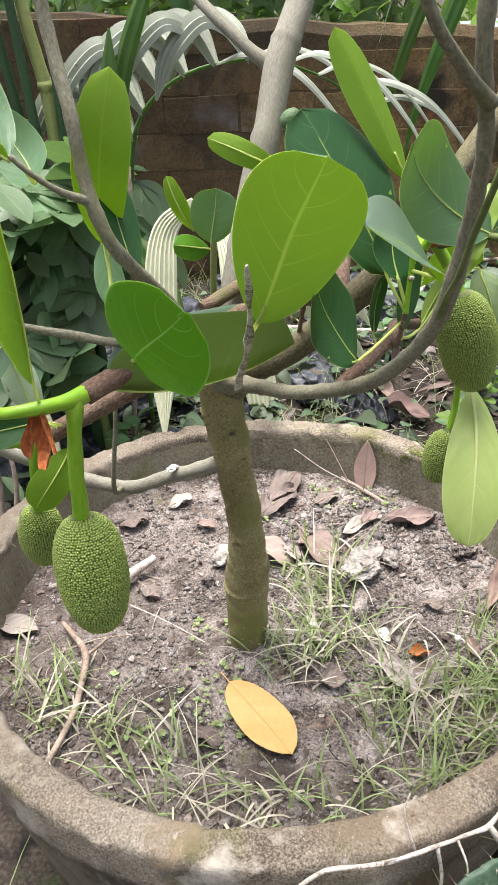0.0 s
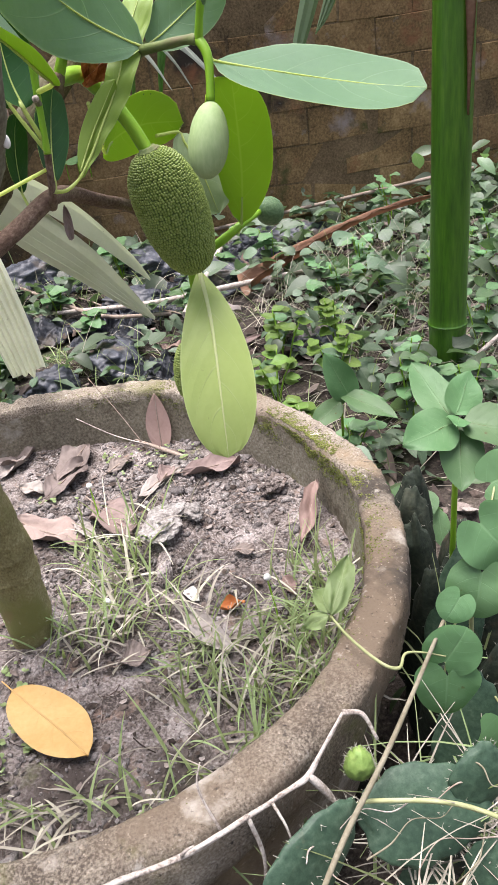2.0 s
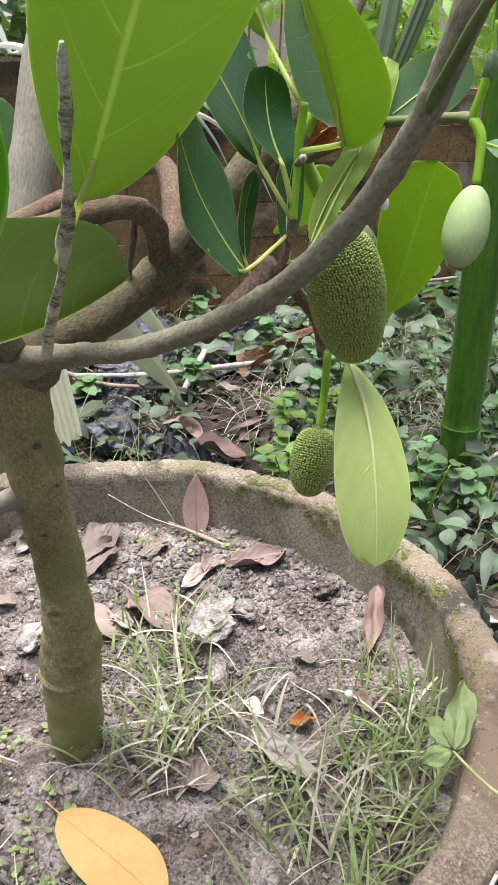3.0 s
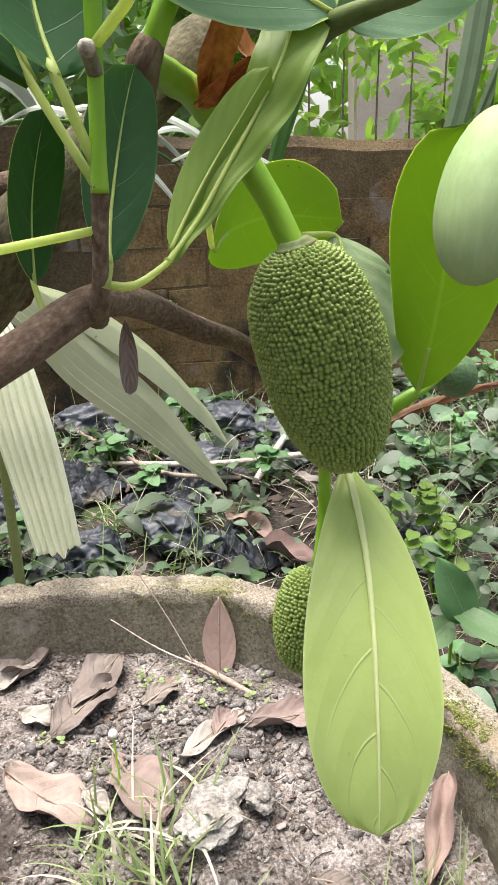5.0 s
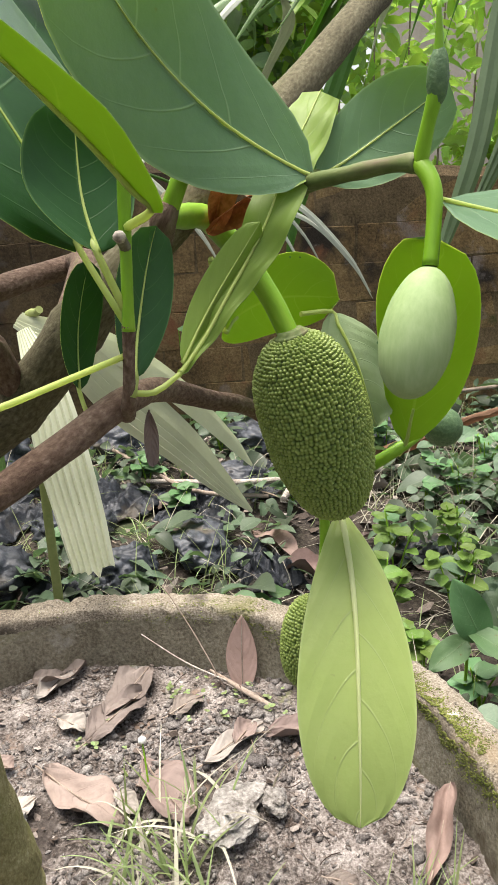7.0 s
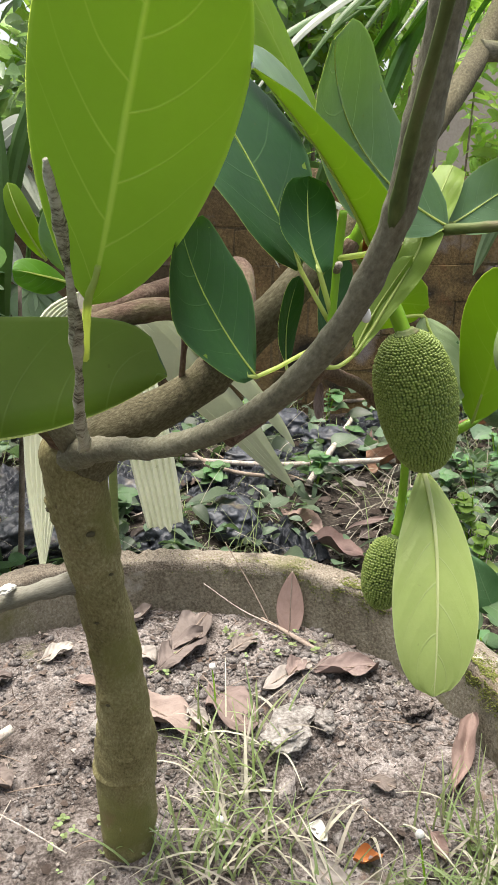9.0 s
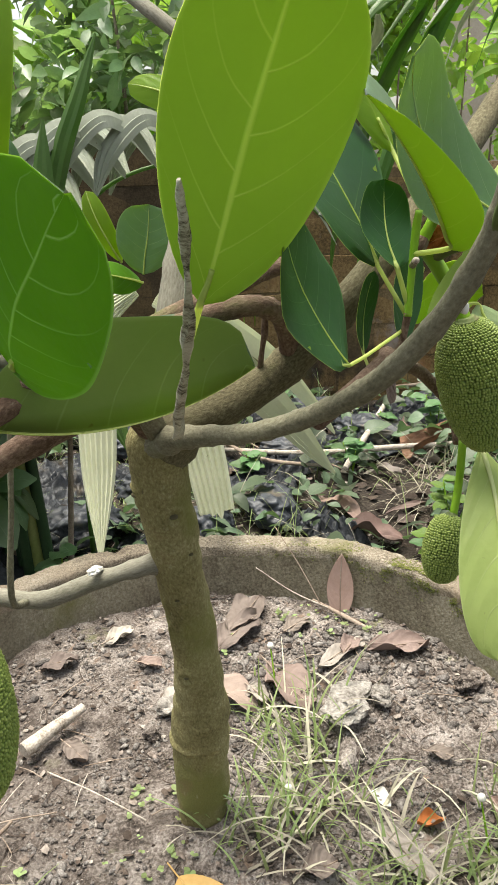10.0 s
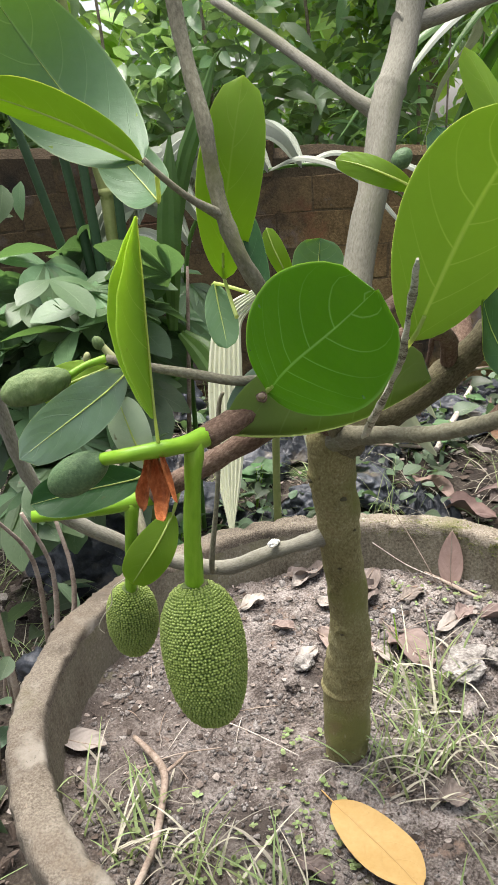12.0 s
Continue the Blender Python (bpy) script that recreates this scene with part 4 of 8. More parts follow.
def build_trunk():
    """The trunk with its grafting swelling, sunken leaf scars and one healed oval wound."""
    bm = bmesh.new()
    tube(bm, TRUNK_LINE, 96, 18, 0.07, seed=1)
    bm.normal_update()
    wound = Vector((-0.0031, 0.6503, 0.5061))
    for v in bm.verts:
        for x, y, z, r in SCARS:
            k = (v.co - Vector((x, y, z))).length / r
            v.co += v.normal * (0.0016 * math.exp(-((k - 2.0) / 0.7) ** 2) - 0.0014 * math.exp(-k * k))
        d = v.co - wound
        if d.length < 0.03:
            k = math.hypot(d.x / 0.0100, d.z / 0.0145)
            v.co += v.normal * (0.0013 * math.exp(-((k - 1.0) / 0.16) ** 2) + 0.0004 * math.sin(k * 19) * math.exp(-k * k))
        v.co += v.normal * (0.0016 * noise.noise(v.co * 34) + 0.0007 * noise.noise(v.co * 90) + (0.0022 * math.exp(-((v.co.z - 0.370 - 0.006 * noise.noise(v.co * 22)) / 0.0028) ** 2) + 0.0015 * math.exp(-((v.co.z - 0.396 - 0.006 * noise.noise(v.co * 18)) / 0.004) ** 2)) * (0.6 + noise.noise(v.co * 45)) - 0.0009 * max(0.0, noise.noise(Vector((v.co.x * 40, v.co.y * 40, v.co.z * 240))) - 0.25))
    return part("trunk", bm, BARK_TRUNK, tree, "leaning olive-brown trunk with a swollen graft")


build_trunk()
for i, (x, y, z, r) in enumerate(SCARS):
    part("leaf_scar", lump((x, y + 0.0012, z + r * 0.55), (x, y + 0.0012, z - r * 0.55), r * 0.95, 0.35, 60 + i, 8, 10), BARK_OLIVE, tree)
branch([(-0.018, 0.624, 0.678, 0.0050), (-0.012, 0.613, 0.685, 0.0092), (0.000, 0.596, 0.694, 0.0092), (0.012, 0.577, 0.703, 0.0078), (0.032, 0.547, 0.714, 0.0064), (0.053, 0.519, 0.724, 0.0058), (0.080, 0.482, 0.743, 0.0054), (0.107, 0.435, 0.773, 0.0051), (0.126, 0.403, 0.806, 0.0047), (0.1365, 0.378, 0.840, 0.0045), (0.139, 0.360, 0.868, 0.0050),
        (0.140, 0.345, 0.90, 0.0041), (0.137, 0.320, 0.945, 0.0037), (0.127, 0.300, 0.985, 0.0034), (0.125, 0.29, 1.04, 0.0032)], BARK_GREY, "branch", 0.09, 14, 0.028, "grey side branch bending upwards", 3, 14)
branch([(0.134, 0.308, 0.962, 0.0036), (0.120, 0.292, 0.975, 0.0028), (0.102, 0.272, 0.995, 0.0025), (0.09, 0.26, 1.02, 0.0022)], BARK_GREY, seed=4)
branch([(0.1365, 0.374, 0.843, 0.0024), (0.133, 0.345, 0.866, 0.0017), (0.130, 0.312, 0.889, 0.0014), (0.1285, 0.285, 0.918, 0.0014), (0.130, 0.264, 0.945, 0.0014), (0.132, 0.250, 0.968, 0.0015), (0.133, 0.250, 0.997, 0.0016)], STEM_DULL, "branch", 0.10, 10, 0.024, "thin grey-green twig", 5)
branch([(0.1395, 0.354, 0.880, 0.0026), (0.1445, 0.350, 0.897, 0.0019), (0.151, 0.345, 0.925, 0.0017), (0.158, 0.345, 0.955, 0.0017), (0.165, 0.350, 0.990, 0.0016)], STEM_DULL, "branch", 0.10, 10, 0.022, seed=6)
branch([(-0.008, 0.632, 0.668, 0.019), (0.004, 0.618, 0.690, 0.0185), (0.022, 0.606, 0.706, 0.0158), (0.057, 0.602, 0.724, 0.0128), (0.088, 0.607, 0.745, 0.0122), (0.122, 0.600, 0.783, 0.0112), (0.168, 0.638, 0.826, 0.0104), (0.222, 0.70, 0.872, 0.0098), (0.272, 0.765, 0.92, 0.0094), (0.318, 0.85, 0.965, 0.0092), (0.37, 0.92, 1.05, 0.0088)], BARK_OLIVE, "branch", 0.06, 16, 0.05, "thick brown rear branch", 6)
branch([(0.310, 0.835, 0.957, 0.009), (0.36, 0.84, 0.958, 0.007), (0.46, 0.84, 0.962, 0.006)], BARK_GREY, seed=8)
branch([(0.086, 0.612, 0.735, 0.0092), (0.0845, 0.603, 0.752, 0.0070), (0.079, 0.583, 0.776, 0.0066), (0.062, 0.556, 0.790, 0.0064), (0.030, 0.545, 0.787, 0.0062), (-0.010, 0.543, 0.770, 0.0072), (-0.059, 0.517, 0.755, 0.0080), (-0.084, 0.497, 0.748, 0.0082), (-0.1015, 0.4825, 0.743, 0.0084)], BARK_BROWN, "branch", 0.10, 12, 0.03, "red-brown hooked branch", 9)
branch([(0.10, 0.62, 0.752, 0.010), (0.107, 0.70, 0.792, 0.008), (0.091, 0.746, 0.790, 0.007), (0.051, 0.691, 0.783, 0.007), (0.029, 0.64, 0.782, 0.0065), (-0.02, 0.60, 0.765, 0.0065)], BARK_BROWN, seed=10)
branch([(-0.005, 0.612, 0.695, 0.010), (-0.030, 0.590, 0.722, 0.009), (-0.069, 0.556, 0.716, 0.0085), (-0.12, 0.550, 0.690, 0.008), (-0.155, 0.548, 0.672, 0.0085)], BARK_BROWN, seed=11, rings=0.03)
branch([(-0.155, 0.548, 0.672, 0.0075), (-0.19, 0.545, 0.665, 0.006), (-0.25, 0.535, 0.664, 0.005)], STEM_GREEN, "green_shoot")
branch([(-0.002, 0.626, 0.672, 0.018), (0.007, 0.640, 0.76, 0.0145), (0.019, 0.664, 0.82, 0.0132), (0.0275, 0.680, 0.856, 0.0132), (0.039, 0.699, 0.894, 0.0127), (0.0500, 0.730, 0.944, 0.0138), (0.0580, 0.745, 0.965, 0.0128), (0.0720, 0.772, 1.0, 0.0126), (0.085, 0.795, 1.06, 0.0122), (0.10, 0.82, 1.2, 0.012)], BARK_LEADER, "branch", 0.012, 28, 0.092, "pale grey upright leader", 12)
branch([(0.046, 0.732, 0.942, 0.009), (0.026, 0.740, 0.955, 0.0060), (-0.010, 0.765, 0.985, 0.0054), (-0.05, 0.81, 1.02, 0.0052), (-0.1, 0.86, 1.06, 0.005)], BARK_LEADER, seed=13)
branch([(0.066, 0.776, 1.015, 0.010), (0.10, 0.79, 1.02, 0.008), (0.20, 0.82, 1.05, 0.007)], BARK_LEADER, seed=14)
branch([(-0.006, 0.60, 0.700, 0.008), (-0.035, 0.535, 0.79, 0.0055), (-0.063, 0.490, 0.848, 0.0050), (-0.075, 0.486, 0.877, 0.0050), (-0.0815, 0.490, 0.905, 0.0047), (-0.085, 0.494, 0.936, 0.0046), (-0.096, 0.51, 0.985, 0.0046), (-0.105, 0.52, 1.05, 0.005)], BARK_GREY, "branch", 0.12, 12, 0.03, "grey upright shoot", 15)
branch([(-0.078, 0.487, 0.885, 0.0038), (-0.094, 0.470, 0.897, 0.0022), (-0.108, 0.462, 0.910, 0.0019), (-0.118, 0.459, 0.921, 0.0018)], BARK_GREY, seed=16)
branch([(-0.004, 0.654, 0.570, 0.0090), (-0.020, 0.645, 0.576, 0.0092), (-0.035, 0.637, 0.576, 0.0074), (-0.065, 0.640, 0.566, 0.0070), (-0.114, 0.645, 0.548, 0.0074), (-0.168, 0.655, 0.553, 0.0072), (-0.22, 0.645, 0.585, 0.0068), (-0.262, 0.625, 0.625, 0.0066), (-0.28, 0.61, 0.68, 0.006), (-0.29, 0.60, 0.76, 0.006)], BARK_LEADER, "branch", 0.22, 12, 0.026, "lichen-grey low side branch", 17)
branch([(-0.19, 0.652, 0.565, 0.005), (-0.205, 0.69, 0.60, 0.0045), (-0.235, 0.73, 0.64, 0.004)], BARK_GREY, seed=18)
branch([(0.0120, 0.545, 0.716, 0.0034), (0.0150, 0.517, 0.739, 0.0025), (0.0220, 0.485, 0.770, 0.0020), (0.0245, 0.470, 0.788, 0.0024), (0.0270, 0.458, 0.802, 0.0020), (0.0275, 0.443, 0.824, 0.0017), (0.0288, 0.430, 0.842, 0.0019), (0.0278, 0.420, 0.855, 0.0015), (0.0280, 0.414, 0.863, 0.0007)], LICHEN, "dead_stub", 0.8, 14, 0.011, "dead stub crusted with pale lichen", 19)
branch([(-0.03, 0.56, 0.765, 0.0035), (-0.073, 0.514, 0.772, 0.0034), (-0.105, 0.508, 0.780, 0.0036), (-0.138, 0.503, 0.789, 0.003), (-0.165, 0.50, 0.797, 0.003)], BARK_GREY, seed=20)
branch([(-0.098, 0.60, 0.738, 0.0016), (-0.103, 0.600, 0.722, 0.0018), (-0.108, 0.592, 0.66, 0.0020), (-0.121, 0.600, 0.578, 0.0026), (-0.124, 0.642, 0.548, 0.003)], BARK_GREY, "dead_twig", 0.25, 8, seed=21)
branch([(-0.094, 0.489, 0.745, 0.0066), (-0.102, 0.481, 0.744, 0.0073), (-0.109, 0.471, 0.7445, 0.0068), (-0.116, 0.463, 0.746, 0.0058), (-0.127, 0.453, 0.748, 0.0054), (-0.148, 0.448, 0.747, 0.0047), (-0.166, 0.458, 0.741, 0.0042)], STEM_GREEN, "green_shoot", 0.09, 18, per=10)
# right-hand shoots
branch([(0.1385, 0.545, 0.752, 0.0034), (0.1410, 0.534, 0.760, 0.0027), (0.1425, 0.530, 0.772, 0.0021), (0.1442, 0.527, 0.788, 0.0024)], BARK_BROWN, "branch", 0.12, 12, seed=24)
branch([(0.1441, 0.527, 0.786, 0.0024), (0.1447, 0.527, 0.795, 0.0021), (0.1460, 0.528, 0.816, 0.0021), (0.1472, 0.528, 0.832, 0.0023), (0.1480, 0.526, 0.842, 0.0019)], STEM_GREEN, "green_shoot", 0.08, 12)
branch([(0.1560, 0.572, 0.812, 0.0042), (0.1572, 0.565, 0.8185, 0.0049), (0.1590, 0.563, 0.822, 0.0046), (0.1605, 0.563, 0.825, 0.0038)], BARK_BROWN, "knot", 0.2, 12, label="brown swollen joint", seed=25)
branch([(0.1590, 0.564, 0.821, 0.0036), (0.1640, 0.562, 0.832, 0.0034), (0.1680, 0.566, 0.841, 0.0034), (0.173, 0.582, 0.853, 0.0034), (0.178, 0.605, 0.868, 0.003)], STEM_GREEN, "green_shoot", 0.08, 12)
branch([(0.186, 0.640, 0.804, 0.0042), (0.193, 0.629, 0.8096, 0.0040), (0.2063, 0.600, 0.8217, 0.0036), (0.2120, 0.585, 0.8285, 0.0035), (0.2165, 0.574, 0.831, 0.0036)], STEM_DULL, "green_shoot", 0.14, 12, 0.018)
branch([(0.213, 0.575, 0.830, 0.0031), (0.236, 0.543, 0.834, 0.0028), (0.2435, 0.531, 0.834, 0.0033)], STEM_DULL, "green_shoot", 0.10, 12, 0.02)
branch([(0.2415, 0.534, 0.834, 0.0026), (0.2440, 0.530, 0.833, 0.0030), (0.2465, 0.525, 0.826, 0.0028), (0.246, 0.522, 0.815, 0.0026), (0.244, 0.519, 0.802, 0.0027)], STEM_GREEN, "green_shoot", 0.10, 12)
branch([(0.09, 0.50, 0.735, 0.005), (0.120, 0.530, 0.748, 0.0058), (0.138, 0.550, 0.756, 0.0055), (0.149, 0.600, 0.747, 0.0054), (0.170, 0.643, 0.729, 0.0052), (0.195, 0.685, 0.710, 0.005), (0.228, 0.712, 0.672, 0.0046), (0.236, 0.715, 0.640, 0.0042)], BARK_BROWN, seed=23)
branch([(0.232, 0.712, 0.664, 0.0042), (0.258, 0.712, 0.658, 0.0042), (0.287, 0.706, 0.675, 0.0035), (0.31, 0.735, 0.676, 0.003)], STEM_GREEN, "green_shoot")
branch([(0.1585, 0.565, 0.8205, 0.0040), (0.1650, 0.598, 0.8195, 0.0053), (0.1750, 0.630, 0.8165, 0.0056), (0.190, 0.641, 0.799, 0.0055), (0.203, 0.640, 0.778, 0.0052), (0.2120, 0.636, 0.757, 0.0053)], STEM_GREEN, "fruit_stalk")
branch([(0.236, 0.702, 0.648, 0.0035), (0.236, 0.705, 0.61, 0.0034), (0.231, 0.700, 0.579, 0.0036)], STEM_GREEN, "fruit_stalk")
branch([(-0.1070, 0.473, 0.748, 0.0050), (-0.1080, 0.471, 0.737, 0.0069), (-0.1105, 0.468, 0.715, 0.0057), (-0.114, 0.467, 0.68, 0.0062), (-0.117, 0.470, 0.634, 0.0068)], STEM_GREEN, "fruit_stalk", 0.10, 14)
branch([(-0.172, 0.546, 0.668, 0.006), (-0.178, 0.548, 0.63, 0.0048), (-0.1855, 0.555, 0.580, 0.0050)], STEM_GREEN, "fruit_stalk")
branch([(0.1451, 0.519, 0.8170, 0.0018), (0.1453, 0.522, 0.8155, 0.0018), (0.1458, 0.528, 0.813, 0.0020)], BARK_GREY, "cut_stub", 0.2, 10, label="short cut grey stub")

branch([(0.0640, 0.604, 0.735, 0.0024), (0.0660, 0.595, 0.755, 0.0018), (0.0677, 0.590, 0.767, 0.0023), (0.0678, 0.586, 0.777, 0.0017), (0.0674, 0.585, 0.783, 0.0006)], BARK_BROWN, "dead_twig", 0.2, 8, seed=31)
branch([(-0.186, 0.553, 0.596, 0.0005), (-0.198, 0.545, 0.590, 0.0005), (-0.2005, 0.545, 0.576, 0.0005), (-0.2101, 0.545, 0.5626, 0.0005), (-0.2144, 0.545, 0.5525, 0.0005), (-0.2103, 0.545, 0.5466, 0.0004)], STRAW, "tendril", 0.1, 5, label="dry curled tendril")

part("leaf_scar", lump((0.1452, 0.5155, 0.8165), (0.1450, 0.519, 0.8175), 0.0021, 0.2, 8, 8, 10), STICK_WHITE, tree, "pale pinkish cut end")
branch([(-0.0622, 0.5211, 0.7537, 0.0050), (-0.0622, 0.5109, 0.7591, 0.0042), (-0.0622, 0.5006, 0.7646, 0.0038)], BARK_BROWN, "cut_stub", 0.15, 12, seed=32)
part("leaf_scar", lump((-0.0622, 0.5008, 0.7668), (-0.0622, 0.5004, 0.7626), 0.0030, 0.15, 33, 8, 12), STICK, tree, "pale round scar of a fallen leaf")
branch([(-0.1669, 0.5340, 0.7860, 0.0032), (-0.1760, 0.5358, 0.7978, 0.0026), (-0.1802, 0.5345, 0.8008, 0.0016)], STEM_PALE, "green_shoot", 0.15, 10, seed=34)
part("shoot_bud", lump((-0.1802, 0.5345, 0.8048), (-0.1760, 0.5358, 0.7948), 0.0042, 0.15, 35, 10, 12), FRUIT_DULL, tree, "small green shoot bud")
part("shoot_bud", lump((-0.1885, 0.5320, 0.7863), (-0.1855, 0.5320, 0.7943), 0.0026, 0.15, 36, 10, 12), STEM_PALE, tree)
part("sap_drop", lump((0.1335, 0.396, 0.817), (0.1345, 0.394, 0.811), 0.0019, 0.2, 6, 8, 10), WHITE_BIT, tree, "white drop of dried sap")
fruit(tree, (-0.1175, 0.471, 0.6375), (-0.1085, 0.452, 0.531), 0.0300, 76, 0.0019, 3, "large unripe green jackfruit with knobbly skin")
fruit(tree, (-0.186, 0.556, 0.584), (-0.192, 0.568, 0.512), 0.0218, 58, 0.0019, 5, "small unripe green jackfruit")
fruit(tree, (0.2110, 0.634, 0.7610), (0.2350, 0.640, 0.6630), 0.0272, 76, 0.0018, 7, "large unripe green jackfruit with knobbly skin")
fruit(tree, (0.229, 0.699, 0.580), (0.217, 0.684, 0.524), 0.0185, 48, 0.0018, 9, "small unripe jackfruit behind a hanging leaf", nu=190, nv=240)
branch([(0.2435, 0.531, 0.833, 0.0028), (0.2452, 0.528, 0.845, 0.0023), (0.2470, 0.526, 0.855, 0.0026), (0.2475, 0.5255, 0.866, 0.0016), (0.2470, 0.525, 0.880, 0.0006)], STEM_GREEN, "green_shoot", 0.10, 10)
part("shoot_bud", lump((0.2478, 0.5255, 0.868), (0.2472, 0.5265, 0.850), 0.0036, 0.1, 12, 10, 14), FRUIT_DARK, tree, "dark green pointed shoot bud")
part("flower_bud", lump((0.2445, 0.519, 0.802), (0.2338, 0.511, 0.7600), 0.0122, 0.03, 1), FRUIT_PALE, tree, "smooth pale green flower bud")
part("flower_bud", lump((0.312, 0.736, 0.682), (0.332, 0.752, 0.664), 0.013, 0.05, 2), FRUIT_DARK, tree)
part("flower_bud", lump((-0.163, 0.4595, 0.7415), (-0.204, 0.459, 0.721), 0.0130, 0.05, 3), FRUIT_DARK, tree, "young dark green fruit with finely knobbed skin")
part("flower_bud", lump((-0.188, 0.492, 0.789), (-0.232, 0.475, 0.781), 0.0118, 0.10, 4, 28, 32), FRUIT_DULL, tree, "pale wrinkled green flower bud")
part("flower_bud", lump((0.066, 0.69, 0.912), (0.052, 0.687, 0.898), 0.008, 0.05, 5), FRUIT_DARK, tree)
branch([(-0.165, 0.50, 0.797, 0.003), (-0.178, 0.497, 0.794, 0.0025), (-0.189, 0.492, 0.789, 0.0028)], STEM_GREEN, "fruit_stalk")

U, B, M, T, D = (LEAF_TOP, LEAF_UNDER), (LEAF_TOP, LEAF_BRIGHT), (LEAF_TOP, LEAF_MID), (LEAF_TOP, LEAF_UNDER), (LEAF_TOP_DARK, LEAF_UNDER)
# base, tip, left edge, right edge
leaf(tree, (0.032, 0.458, 0.808), (0.072, 0.372, 0.932), (-0.011, 0.452, 0.866), (0.073, 0.413, 0.888), "under", U, (0.022, 0.505, 0.775), 0.05, 0.04, rib=0.0021, seed=1, label="large pale green leaf seen from below", nu=20, inlaid=True)
leaf(tree, (-0.056, 0.460, 0.781), (-0.002, 0.344, 0.861), (-0.082, 0.440, 0.843), (-0.019, 0.390, 0.802), "under", M, (-0.05, 0.50, 0.762), 0.05, 0.05, rib=0.0019, seed=2, label="broad saturated green leaf", nu=20, inlaid=True)
leaf(tree, (-0.085, 0.548, 0.837), (-0.061, 0.517, 0.964), (-0.098, 0.517, 0.904), (-0.051, 0.504, 0.925), "under", B, (-0.075, 0.50, 0.82), 0.05, 0.04, seed=3, inlaid=True)
leaf(tree, (-0.058, 0.505, 0.828), (-0.076, 0.535, 0.890), (-0.081, 0.500, 0.855), (-0.062, 0.525, 0.866), "top", D, None, 0.3, 0.05, seed=4)
ribbon_leaf(tree, [(-0.1263, 0.4447, 0.772, 0.10), (-0.1260, 0.4450, 0.790, 0.55), (-0.1250, 0.4439, 0.8152, 0.92), (-0.1235, 0.4390, 0.8370, 1.0), (-0.1216, 0.4334, 0.8568, 0.85), (-0.1197, 0.4250, 0.8760, 0.45), (-0.1178, 0.4178, 0.8936, 0.04)], 0.030, (LEAF_FRESH, LEAF_UNDER), (-0.86, -0.45, 0.10), 1.3, 5,
            [(-0.1275, 0.4535, 0.750), (-0.1266, 0.4490, 0.762)], "bright green leaf folded lengthwise, standing upright", 8, 0.0, 0.010)
leaf(tree, (-0.118, 0.459, 0.920), (-0.193, 0.471, 1.012), (-0.187, 0.480, 0.950), (-0.139, 0.509, 0.991), "top", T, None, 0.1, 0.05, seed=6)
leaf(tree, (-0.118, 0.459, 0.918), (-0.200, 0.430, 0.960), (-0.157, 0.440, 0.963), (-0.158, 0.462, 0.936), "under", B, None, 0.35, 0.05, seed=7)
leaf(tree, (-0.118, 0.50, 0.896), (-0.159, 0.55, 0.937), (-0.155, 0.54, 0.905), (-0.125, 0.55, 0.928), "top", T, (-0.112, 0.465, 0.912), 0.1, 0.05, seed=8)
leaf(tree, (-0.096, 0.585, 0.829), (-0.088, 0.561, 0.784), (-0.104, 0.570, 0.806), (-0.080, 0.575, 0.808), "top", T, (-0.07, 0.56, 0.825), 0.2, 0.05, seed=9)
leaf(tree, (-0.088, 0.498, 0.740), (0.059, 0.540, 0.757), (-0.014, 0.548, 0.722), (-0.014, 0.488, 0.732), "top", (LEAF_GLOSSY, LEAF_DULL), (-0.094, 0.495, 0.750), 2.0, 0.08, -0.016, rib=0.0009, seed=10, label="boat-shaped dull green leaf", nu=20, low=0.5, sharp=0.48)
leaf(tree, (-0.036, 0.722, 0.800), (-0.058, 0.717, 0.854), (-0.056, 0.715, 0.826), (-0.038, 0.712, 0.832), "under", B, None, 0.3, 0.03, seed=12)
leaf(tree, (-0.018, 0.705, 0.792), (-0.010, 0.708, 0.843), (-0.036, 0.704, 0.825), (0.012, 0.704, 0.826), "top", (LEAF_TOP, LEAF_UNDER), None, 0.15, 0.05, seed=13)
leaf(tree, (-0.020, 0.708, 0.785), (-0.052, 0.683, 0.797), (-0.036, 0.700, 0.800), (-0.033, 0.690, 0.776), "under", M, None, 0.3, 0.05, seed=14)
leaf(tree, (0.050, 0.560, 0.888), (-0.004, 0.564, 0.911), (0.020, 0.555, 0.912), (0.022, 0.550, 0.891), "under", B, (0.045, 0.62, 0.86), 0.2, 0.05, seed=15)
leaf(tree, (0.1480, 0.595, 0.872), (0.0905, 0.610, 0.978), (0.1110, 0.600, 0.926), (0.1400, 0.620, 0.931), "under", B, (0.158, 0.566, 0.842), 0.25, 0.04, seed=16, inlaid=True)
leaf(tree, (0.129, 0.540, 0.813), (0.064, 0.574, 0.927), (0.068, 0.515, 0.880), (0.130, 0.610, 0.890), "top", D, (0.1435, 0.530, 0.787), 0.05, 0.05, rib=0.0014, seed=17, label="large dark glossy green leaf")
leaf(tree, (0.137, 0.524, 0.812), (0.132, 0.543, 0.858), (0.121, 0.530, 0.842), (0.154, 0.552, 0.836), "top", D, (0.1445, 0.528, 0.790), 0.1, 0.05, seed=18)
leaf(tree, (0.214, 0.574, 0.832), (0.138, 0.505, 0.914), (0.170, 0.560, 0.843), (0.198, 0.592, 0.900), "top", T, (0.220, 0.572, 0.831), 0.08, 0.05, seed=19, label="glossy blue-green leaf")
